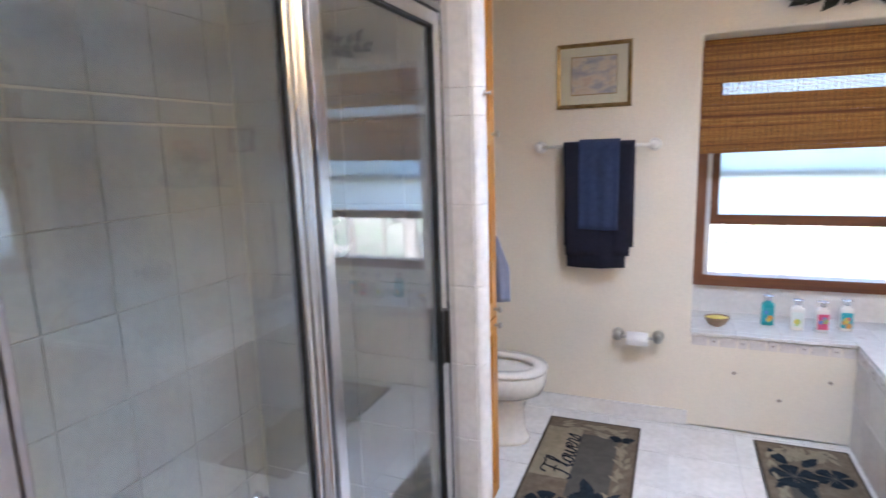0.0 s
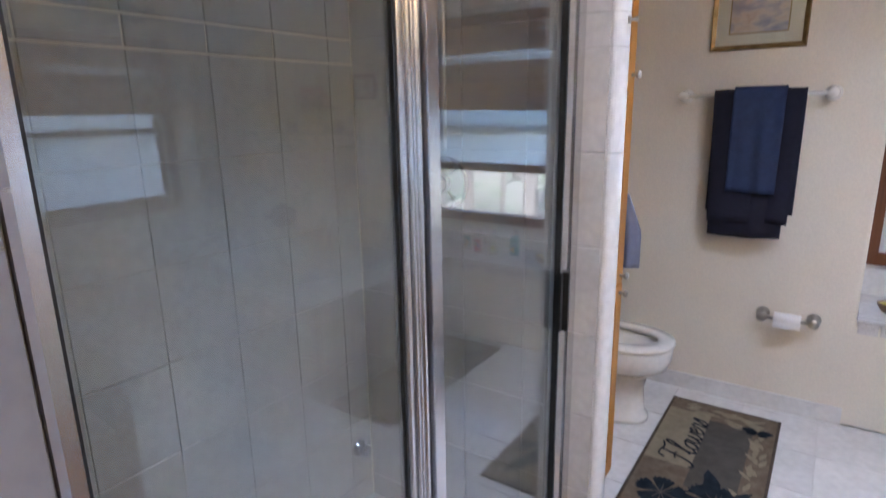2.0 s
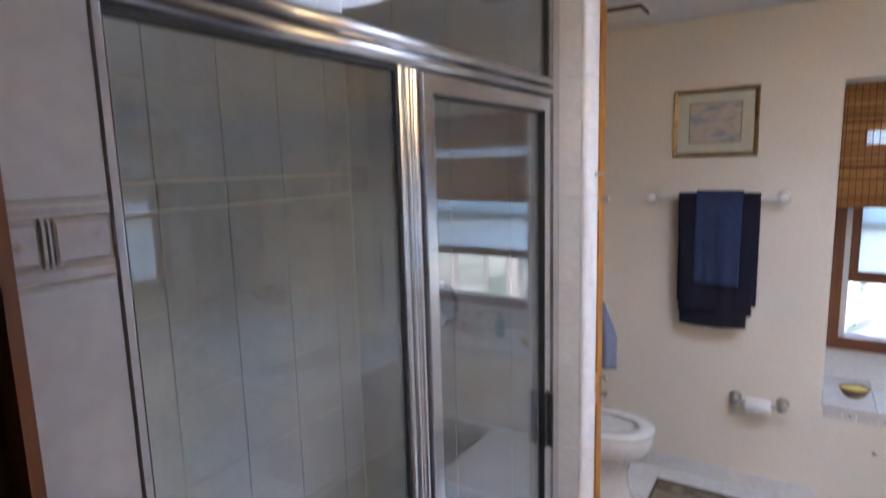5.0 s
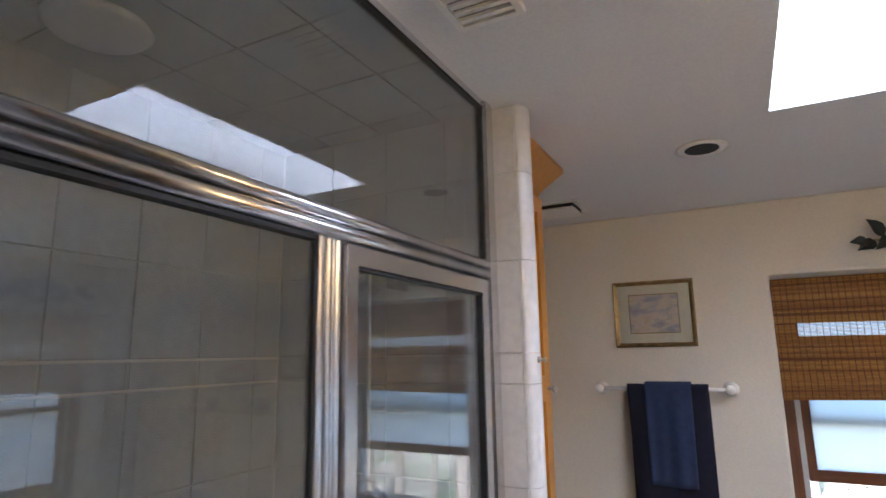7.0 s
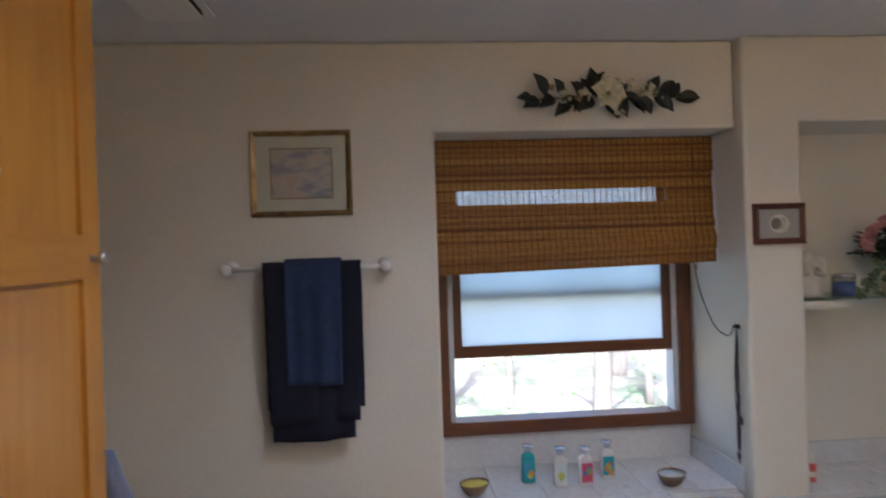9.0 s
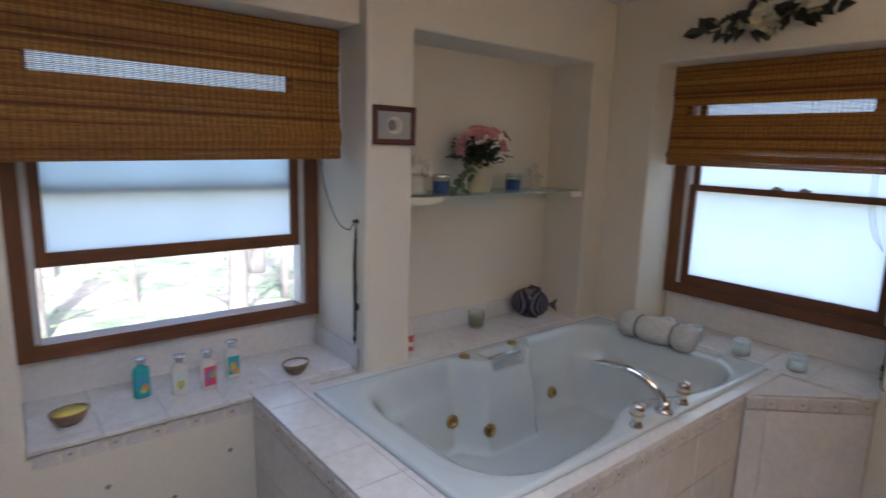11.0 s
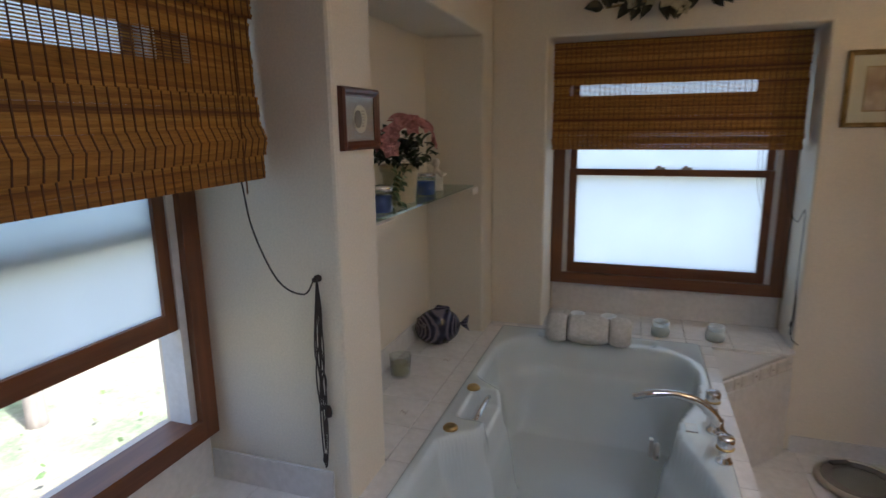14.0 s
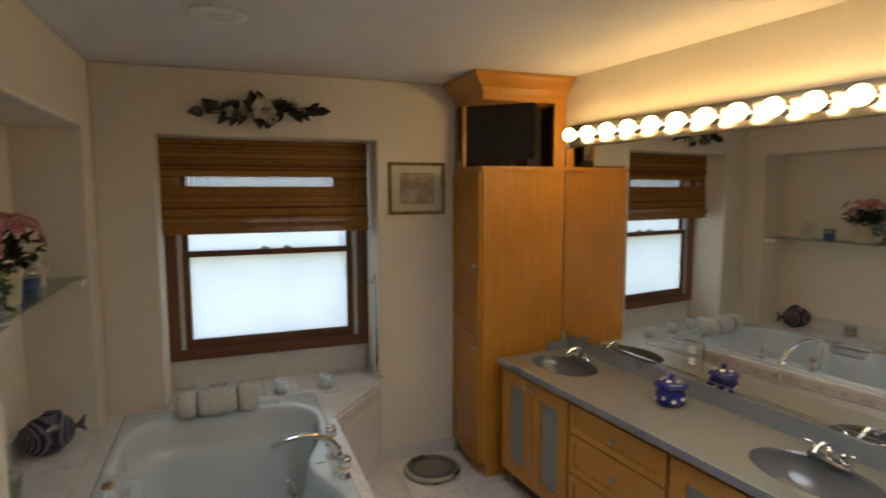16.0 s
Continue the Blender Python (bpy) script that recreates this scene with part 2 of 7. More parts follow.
def soften(bm, w, seg=2, angle=40):
    es = [e for e in bm.edges if len(e.link_faces) == 2 and e.calc_face_angle(0) > radians(angle)]
    bmesh.ops.bevel(bm, geom=es, offset=w, segments=seg, profile=0.5, affect='EDGES', clamp_overlap=True)
    return bm


def boxy(x0, x1, y0, y1, z0, z1, bev=0.0, seg=2):
    bm = bmesh.new()
    add_box(bm, x0, x1, y0, y1, z0, z1)
    return soften(bm, bev, seg) if bev else bm


def boxes(rows, bev=0.0, seg=1):
    bm = bmesh.new()
    for r in rows:
        add_box(bm, *r)
    return soften(bm, bev, seg) if bev else bm


def lathe(prof, seg=24, axis='z', bm=None, at=(0, 0, 0), sx=1.0, sy=1.0):
    bm = bm or bmesh.new()
    rings = []
    for r, h in prof:
        ring = []
        for i in range(seg):
            a = 2 * math.pi * i / seg
            p = (r * math.cos(a) * sx, r * math.sin(a) * sy, h)
            if axis == 'x':
                p = (h, p[0], p[1])
            elif axis == 'y':
                p = (p[0], h, p[1])
            ring.append(bm.verts.new((p[0] + at[0], p[1] + at[1], p[2] + at[2])))
        rings.append(ring)
    for a, b in zip(rings, rings[1:]):
        for i in range(seg):
            bm.faces.new((a[i], a[(i + 1) % seg], b[(i + 1) % seg], b[i]))
    if prof[0][0] > 1e-5:
        bm.faces.new(rings[0][::-1])
    if prof[-1][0] > 1e-5:
        bm.faces.new(rings[-1])
    bmesh.ops.remove_doubles(bm, verts=bm.verts, dist=1e-6)
    return bm


def tube(pts, r, seg=8, bm=None, radii=None, flat=1.0):
    bm = bm or bmesh.new()
    pts = [Vector(p) for p in pts]
    rings = []
    ref = None
    for i, p in enumerate(pts):
        d = (pts[min(i + 1, len(pts) - 1)] - pts[max(i - 1, 0)]).normalized()
        u = d.cross(Vector((0, 0, 1))) if ref is None else ref - d * ref.dot(d)
        u = u.normalized() if u.length > 1e-2 else Vector((1, 0, 0))
        ref = u
        w = u.cross(d).normalized()
        rr = radii[i] if radii else r
        rings.append([bm.verts.new(p + rr * (math.cos(2 * math.pi * k / seg) * u + flat * math.sin(2 * math.pi * k / seg) * w)) for k in range(seg)])
    for a, b in zip(rings, rings[1:]):
        for k in range(seg):
            bm.faces.new((a[k], a[(k + 1) % seg], b[(k + 1) % seg], b[k]))
    bm.faces.new(rings[0][::-1])
    bm.faces.new(rings[-1])
    return bm


def curve_pts(ctrl, n=8):
    """Catmull-Rom through the control points."""
    c = [Vector(p) for p in ctrl]
    c = [2 * c[0] - c[1]] + c + [2 * c[-1] - c[-2]]
    out = []
    for i in range(1, len(c) - 2):
        for k in range(n):
            t = k / n
            a, b, d, e = c[i - 1], c[i], c[i + 1], c[i + 2]
            out.append(0.5 * (2 * b + (d - a) * t + (2 * a - 5 * b + 4 * d - e) * t * t + (3 * b - a - 3 * d + e) * t ** 3))
    return out + [c[-2]]


def slab(outline, z0, z1, bev=0.0, seg=2):
    """Upright prism on an outline."""
    bm = bmesh.new()
    lo = [bm.verts.new((x, y, z0)) for x, y in outline]
    hi = [bm.verts.new((x, y, z1)) for x, y in outline]
    bm.faces.new(lo[::-1])
    bm.faces.new(hi)
    n = len(outline)
    for i in range(n):
        bm.faces.new((lo[i], lo[(i + 1) % n], hi[(i + 1) % n], hi[i]))
    return soften(bm, bev, seg) if bev else bm


def wall_cells(axis, us, zs, solid, d0, d1, bev=0.0):
    """A wall of cells between the breakpoints us and zs, d0..d1 thick, holes where solid() says no; axis is the way it runs."""
    bm = bmesh.new()
    cache = {}

    def V(u, d, z):
        k = (u, d, z)
        if k not in cache:
            cache[k] = bm.verts.new((u, d, z) if axis == 'x' else (d, u, z))
        return cache[k]
    nu, nz = len(us) - 1, len(zs) - 1
    ok = lambda i, j: 0 <= i < nu and 0 <= j < nz and solid(i, j)
    for i in range(nu):
        for j in range(nz):
            if not ok(i, j):
                continue
            a, b, c, d = us[i], us[i + 1], zs[j], zs[j + 1]
            for dd in (d0, d1):
                bm.faces.new((V(a, dd, c), V(b, dd, c), V(b, dd, d), V(a, dd, d)))
            if not ok(i - 1, j): bm.faces.new((V(a, d0, c), V(a, d1, c), V(a, d1, d), V(a, d0, d)))
            if not ok(i + 1, j): bm.faces.new((V(b, d0, c), V(b, d1, c), V(b, d1, d), V(b, d0, d)))
            if not ok(i, j - 1): bm.faces.new((V(a, d0, c), V(b, d0, c), V(b, d1, c), V(a, d1, c)))
            if not ok(i, j + 1): bm.faces.new((V(a, d0, d), V(b, d0, d), V(b, d1, d), V(a, d1, d)))
    bmesh.ops.recalc_face_normals(bm, faces=bm.faces)
    return soften(bm, bev) if bev else bm


def pieces(name, mesh_bm, material, spots, parent):
    """Alike pieces on one mesh, each an object of its own."""
    me = bpy.data.meshes.new(name)
    bmesh.ops.recalc_face_normals(mesh_bm, faces=mesh_bm.faces)
    mesh_bm.to_mesh(me)
    mesh_bm.free()
    me.materials.append(material)
    for m in spots:
        ob = new(name, me)
        ob.parent = parent
        ob.matrix_basis = m


def tile_bm(w, h, t=0.006, bev=0.0025):
    """Tile lying in x-y, top at z = 0."""
    bm = bmesh.new()
    b = [bm.verts.new((x, y, -t)) for x, y in ((-w / 2, -h / 2), (w / 2, -h / 2), (w / 2, h / 2), (-w / 2, h / 2))]
    c = [bm.verts.new((x, y, -bev)) for x, y in ((-w / 2, -h / 2), (w / 2, -h / 2), (w / 2, h / 2), (-w / 2, h / 2))]
    d = [bm.verts.new((x, y, 0)) for x, y in ((-w / 2 + bev, -h / 2 + bev), (w / 2 - bev, -h / 2 + bev), (w / 2 - bev, h / 2 - bev), (-w / 2 + bev, h / 2 - bev))]
    for r, s in ((b, c), (c, d)):
        for i in range(4):
            bm.faces.new((r[i], r[(i + 1) % 4], s[(i + 1) % 4], s[i]))
    bm.faces.new(d)
    return bm


# ---------------------------------------------------------------- plan
CEIL = 2.41
XW, XE = -0.80, 3.66            # west and east walls
YN, YV = 5.046, 2.41             # towel wall, vanity wall
YD = 2.03                       # room face of the doorway wall
GX = -0.02                      # shower glass
SY0, SY1 = 2.15, 3.43           # shower opening
DECK = 0.536
NR0, NR1, NRY, HEAD = 0.712, 1.960, 5.445, 2.048    # north window recess
ER0, ER1, ERX = 3.483, 4.705, 3.952               # east window recess
COLX, COLY, NI1, NIY = 2.205, 4.993, 3.48, 5.30    # pier and niche

# the vanity wall stands a little askew of the room: everything on it turns with it
VM = pose(3.225, 2.40, 0, 0, 0, 4.9) @ pose(-3.225, -2.40, 0)

# ---------------------------------------------------------------- structure
floor = struct("floor", boxy(XW - 0.2, XE + 0.4, -1.4, 5.8, -0.12, -0.005), M_GROUT, "grey grout bed under white marbled floor tiles", "floor")

zs = [0, DECK - 0.03, 0.70, HEAD, CEIL]
struct("wall_north", wall_cells('x', [XW - 0.15, NR0, NR1 + 0.002], zs, lambda i, j: i == 0 or j in (0, 3), YN, 5.66, 0.012), M_WALL, "cream painted wall with deep window recess", "wall")
struct("wall_north_sill", boxes([(NR0 + 0.001, NR1, NRY + 0.04, 5.66, DECK - 0.03, 0.702)]), M_WALL, "cream painted wall below the window", "wall")
struct("wall_pier", wall_cells('x', [NR1 + 0.003, COLX, NI1, XE + 0.15], [0, HEAD + 0.01, CEIL], lambda i, j: i != 1 or j == 1, COLY, 5.66, 0.012), M_WALL, "cream painted pier and niche surround", "wall")
struct("wall_niche_back", boxy(COLX - 0.05, NI1 + 0.05, NIY, 5.66, 0, HEAD + 0.05), M_WALL, "cream painted niche back", "wall")
struct("wall_east", wall_cells('y', [1.9, ER0, ER1, COLY + 0.001], [0, DECK - 0.03, 0.712, HEAD, CEIL],
       lambda i, j: i != 1 or j in (0, 3), XE, 4.12, 0.012), M_WALL, "cream painted wall with window recess", "wall")
struct("wall_east_sill", boxes([(ERX + 0.04, 4.12, ER0 + 0.001, ER1 - 0.001, DECK - 0.03, 0.712)]), M_WALL, "cream painted wall below the window", "wall")
struct("wall_vanity", boxes([(0.93, XE + 0.1, YV - 0.14, YV, 0, CEIL)]), M_WALL, "cream painted wall behind the vanity", "wall").matrix_basis = VM
struct("wall_jog", boxes([(0.83, 0.95, YD - 0.12, 2.18, 0, CEIL)]), M_WALL, "cream painted wall return", "wall")
struct("wall_doorway", wall_cells('x', [XW - 0.15, 0.07, 0.762, 0.83], [0, 2.04, CEIL], lambda i, j: i != 1 or j == 1, YD - 0.12, YD), M_WALL, "cream painted wall with doorway", "wall")
struct("wall_west", boxy(XW - 0.15, XW, YD, YN, 0, CEIL), M_WALL, "cream painted wall behind the toilet", "wall")
struct("wall_hall", boxes([(-1.2, -1.06, -1.2, YD - 0.12, 0, CEIL), (1.9, 2.04, -1.2, YD - 0.12, 0, CEIL), (-1.2, 2.04, -1.34, -1.2, 0, CEIL), (0.83, 1.9, YD - 0.12, YD - 0.02, 0, CEIL), (-1.06, -0.95, YD - 0.12, YD - 0.02, 0, CEIL)]),
       M_WALL, "cream painted walls of the adjoining room", "wall")
# shower partition, its pier end, and the tiled strip beside the doorway
struct("wall_partition", boxy(XW, 0.0575, SY1 + 0.008, 3.488, 0, CEIL), M_SHGROUT, "partition wall between shower and toilet", "wall")
struct("wall_strip", boxy(GX - 0.06, 0.063, YD, SY0 - 0.008, 0, CEIL), M_SHGROUT, "wall strip between doorway and shower", "wall")
struct("wall_shower_south", boxy(XW, GX - 0.06, YD, YD + 0.03, 0, CEIL), M_SHGROUT, "shower side wall", "wall")

# ceiling with skylight shaft
SK = (0.712, 1.60, 2.85, 3.865)
cbm = bmesh.new()
for r in ((-1.2, SK[0], -1.34, 5.66), (SK[1], 4.12, -1.34, 5.66), (SK[0], SK[1], -1.34, SK[2]), (SK[0], SK[1], SK[3], 5.66)):
    add_box(cbm, r[0], r[1], r[2], r[3], CEIL, CEIL + 0.1)
struct("ceiling", cbm, M_CEIL, "white painted ceiling", "ceiling")
struct("skylight_shaft", boxes([(SK[0] - 0.06, SK[0], SK[2] - 0.06, SK[3] + 0.06, CEIL + 0.1, CEIL + 0.5), (SK[1], SK[1] + 0.06, SK[2] - 0.06, SK[3] + 0.06, CEIL + 0.1, CEIL + 0.5),
       (SK[0], SK[1], SK[2] - 0.06, SK[2], CEIL + 0.1, CEIL + 0.5), (SK[0], SK[1], SK[3], SK[3] + 0.06, CEIL + 0.1, CEIL + 0.5)]), M_CEIL, "white painted skylight shaft", "skylight")
dome = bmesh.new()
bmesh.ops.create_grid(dome, x_segments=10, y_segments=10, size=0.5)
for v in dome.verts:
    h = (1 - (2 * v.co.x) ** 2) * (1 - (2 * v.co.y) ** 2)
    v.co = Vector(((SK[0] + SK[1]) / 2 + v.co.x * (SK[1] - SK[0] + 0.06), (SK[2] + SK[3]) / 2 + v.co.y * (SK[3] - SK[2] + 0.06), CEIL + 0.5 + 0.1 * h))
sd = struct("skylight_dome", dome, M_SKYL, "white translucent skylight dome", "skylight", smooth=True)
sd.visible_shadow = True

# baseboards
bb = struct("baseboard", boxes([(0.02, NR0, YN - 0.012, YN, 0, 0.085), (XW, 0.02, YN - 0.012, YN, 0, 0.085), (XE - 0.012, XE, 2.98, 3.45, 0, 0.085), (XW, XW + 0.012, 4.06, YN - 0.012, 0, 0.085)], 0.003), M_TILE, "low white tile baseboard", "baseboard")

# doorway casing
dc = thing("door_1", pose(0, 0, 0), "dark stained wooden door casing of the open doorway", "doorway", kind="structure")
part("jamb", boxy(0.072, 0.097, YD - 0.13, YD - 0.0005, 0, 2.03, 0.004), M_DOORW, dc)
part("jamb", boxy(0.737, 0.762, YD - 0.13, YD - 0.0005, 0, 2.03, 0.004), M_DOORW, dc)
part("head_jamb", boxy(0.097, 0.737, YD - 0.13, YD - 0.0005, 2.005, 2.03, 0.004), M_DOORW, dc)
part("casing", soften(boxes([(0.070, 0.128, YD + 0.0005, YD + 0.010, 0, 2.1), (0.0705, 0.105, YD + 0.0098, YD + 0.014, 0, 2.1)]), 0.004), M_DOORW, dc)
part("casing", boxy(0.752, 0.815, YD + 0.0005, YD + 0.018, 0, 2.1, 0.006), M_DOORW, dc)
part("head_casing", boxy(0.129, 0.7515, YD + 0.0005, YD + 0.018, 2.035, 2.1, 0.006), M_DOORW, dc)


def sash_window(name, label, w, z0, z1, raised, m):
    """Double-hung window in local x (width) and z; y = 0 is the room face, the glass further out (y > 0)."""
    win = thing(name, m, label, "window", kind="structure")
    fr = 0.062
    fb = bmesh.new()
    add_box(fb, 0, fr, 0, 0.10, z0, z1)
    add_box(fb, w - fr, w, 0, 0.10, z0, z1)
    part("window_frame", soften(fb, 0.005), M_WINWOOD, win, "stained wood side frame")
    fb = bmesh.new()
    add_box(fb, fr, w - fr, 0.0, 0.10, z0, z0 + 0.062)
    add_box(fb, fr, w - fr, 0.0, 0.10, z1 - 0.06, z1)
    part("window_rail", soften(fb, 0.005), M_WINWOODX, win)
    fb = boxes([(fr, fr + 0.026, 0.022, 0.098, z0 + 0.062, z1 - 0.06), (w - fr - 0.026, w - fr, 0.022, 0.098, z0 + 0.062, z1 - 0.06)], 0.002)
    part("jamb_liner", fb, M_VINYL, win, "white vinyl track")
    a, b = fr + 0.026, w - fr - 0.026
    mid = z0 + 0.645
    lo = z0 + 0.064
    for kind, s0, y0, sh in (("lower_sash", lo + raised, 0.03, mid - lo + 0.02), ("upper_sash", mid - 0.018, 0.066, z1 - 0.062 - mid + 0.018)):
        st = 0.04 if kind == "lower_sash" else 0.035
        rb = 0.055 if (kind == "lower_sash") else 0.035
        sb = boxes([(a, a + st, y0, y0 + 0.03, s0, s0 + sh), (b - st, b, y0, y0 + 0.03, s0, s0 + sh)], 0.003)
        so = part(kind, sb, M_WINWOOD, win)
        part("sash_rail", boxes([(a + st, b - st, y0, y0 + 0.03, s0, s0 + rb), (a + st, b - st, y0, y0 + 0.03, s0 + sh - 0.035, s0 + sh)], 0.003), M_WINWOODX, so)
        g = part("pane", boxy(a + st - 0.004, b - st + 0.004, y0 + 0.012, y0 + 0.016, s0 + rb - 0.004, s0 + sh - 0.031), M_FROST, so, "frosted glass")
        g.visible_shadow = False
        if kind == "lower_sash":
            for fx in (0.44, 0.57):
                part("sash_lock", boxes([(a + fx * (b - a), a + fx * (b - a) + 0.05, y0 - 0.006, y0 + 0.02, s0 + sh, s0 + sh + 0.012), (a + fx * (b - a) + 0.01, a + fx * (b - a) + 0.03, y0, y0 + 0.015, s0 + sh + 0.012, s0 + sh + 0.02)], 0.002), M_BORDERD, so, "dark metal lock")
    return win


sash_window("window_1", "stained wood double-hung window, lower sash raised, frosted glass", 1.244, 0.70, HEAD - 0.005, 0.295, pose(NR0 + 0.002, NRY, 0))
sash_window("window_2", "stained wood double-hung window, closed, frosted glass", 1.216, 0.712, HEAD - 0.005, 0.0, pose(ERX, ER1 - 0.003, 0, 0, 0, -90))

# ---------------------------------------------------------------- outside
gb = bmesh.new()
bmesh.ops.create_grid(gb, x_segments=60, y_segments=60, size=60)
for v in gb.verts:
    v.co.y += 40
    v.co.z = -0.5 + 0.10 * noise.noise(v.co * 0.3) + 0.012 * max(v.co.y - 8, 0)
M_GROUND, nt_, p_ = node_mat("leafy_ground")
c_ = ramp(nt_, noise_tex(nt_, 1.6, 6), [(0.38, (0.33, 0.285, 0.235)), (0.50, (0.28, 0.27, 0.20)), (0.64, (0.17, 0.215, 0.12))])
c_ = mix_col(nt_, 0.6, c_, ramp(nt_, noise_tex(nt_, 22, 6), [(0.35, (0.55, 0.55, 0.55)), (0.65, (1, 1, 1))]), 'MULTIPLY')
nt_.links.new(c_, p_.inputs["Base Color"])
p_.inputs["Roughness"].default_value = 0.95
bumped(nt_, p_, noise_tex(nt_, 22, 6), 0.8, 0.03)
struct("ground", gb, M_GROUND, "leaf-strewn grassy woodland ground", "ground")
M_BARK = surface("grey_bark", (0.24, 0.20, 0.165), (0.38, 0.34, 0.29), 4, 30, 0.9, 0.8, stretch=(4, 4, 0.6))
M_LEAF = surface("spring_leaf", (0.10, 0.19, 0.05), (0.20, 0.30, 0.09), 6, 30, 0.6, 0.0, spread=0.4, per='island')


def tree(x, y, r, h, seed, lean=0.0):
    rnd = random.Random(seed)
    r *= 0.72
    t = thing("tree", pose(x, y, -0.6), "bare grey-barked spring tree with thin young leaves", "tree", "trees outside the window")
    pts = [(0, 0, 0)]
    for i in range(1, 9):
        pts.append((pts[-1][0] + rnd.uniform(-.07, .07) + lean, pts[-1][1] + rnd.uniform(-.07, .07), h * i / 8))
    pp = curve_pts(pts, 4)
    n = len(pp)
    bm = tube(pp, r, 10, radii=[r * (1.25 if i == 0 else 1) * (1 - 0.75 * i / n) for i in range(n)])
    tips = []
    for k in range(13):
        i = rnd.randrange(n // 8, n - 2)
        a, l = rnd.uniform(0, 6.28), rnd.uniform(0.9, 2.4)
        p = pp[i]
        d = Vector((math.cos(a), math.sin(a), rnd.uniform(0.1, 0.6)))
        bp = [p, p + d * l * .4 + Vector((0, 0, .1)), p + d * l * .75, p + d * l + Vector((0, 0, rnd.uniform(-.2, .4)))]
        cp = curve_pts(bp, 4)
        tube(cp, 0, 6, bm, radii=[r * .28 * (1 - .85 * j / len(cp)) for j in range(len(cp))])
        tips += cp[4:]
    part("trunk", bm, M_BARK, t, smooth=True)
    lb = bmesh.new()
    for q in tips:
        for _ in range(4):
            c = q + Vector([rnd.gauss(0, .22) for _ in range(3)])
            u = Vector([rnd.gauss(0, 1) for _ in range(3)]).normalized() * 0.035
            w = u.orthogonal().normalized() * 0.018
            lb.faces.new([lb.verts.new(c + s) for s in (u, w, -u, -w)])
    part("crown", lb, M_LEAF, t)


for i, (x, y, r, h, ln) in enumerate(((0.95, 9.6, .14, 7, .02), (2.75, 9.0, .15, 7.5, .03), (2.0, 10.5, .08, 6, -.05), (1.9, 13.5, .12, 7, .03), (-1.6, 11, .17, 8, 0), (1.3, 12.5, .14, 8, -.04), (3.9, 11.5, .18, 8, .02), (3.3, 8.3, .10, 6.5, .02), (4.3, 9.1, .13, 7, -.02), (3.7, 9.9, .07, 6, .04), (5.6, 9.5, .15, 7, 0), (-3.8, 14, .2, 9, 0),
                                      (0.2, 17, .18, 9, 0), (2.9, 18, .2, 9, 0), (6.5, 16, .2, 9, .03), (-2, 20, .2, 9, 0), (9, 20, .22, 9, 0), (4.5, 24, .2, 10, 0), (8.0, 13, .17, 8, 0))):
    tree(x, y, r, h, 40 + i, ln)
sb_ = bmesh.new()
rnd_ = random.Random(5)
for _ in range(1500):
    c = Vector((rnd_.uniform(-4, 9), rnd_.uniform(6.2, 22), 0))
    c.z = -0.5 + 0.10 * noise.noise(Vector((c.x, c.y, 0)) * 0.3) + 0.012 * max(c.y - 8, 0) + rnd_.uniform(0.0, 0.16)
    u = Vector((rnd_.gauss(0, 1), rnd_.gauss(0, 1), rnd_.gauss(0, .5))).normalized() * rnd_.uniform(.02, .05)
    w = u.orthogonal().normalized() * 0.018
    sb_.faces.new([sb_.verts.new(c + s) for s in (u, w, -u, -w)])
tagged(part("ground_leaves", sb_, M_LEAF), "scattered low green leaves on the ground", "leaves", kind="stuff")

# ---------------------------------------------------------------- shower
M_BRONZE = surface("dark_bronze", (0.035, 0.032, 0.03), (0.06, 0.055, 0.05), 12, 80, 0.35, 0.05, 0.5)


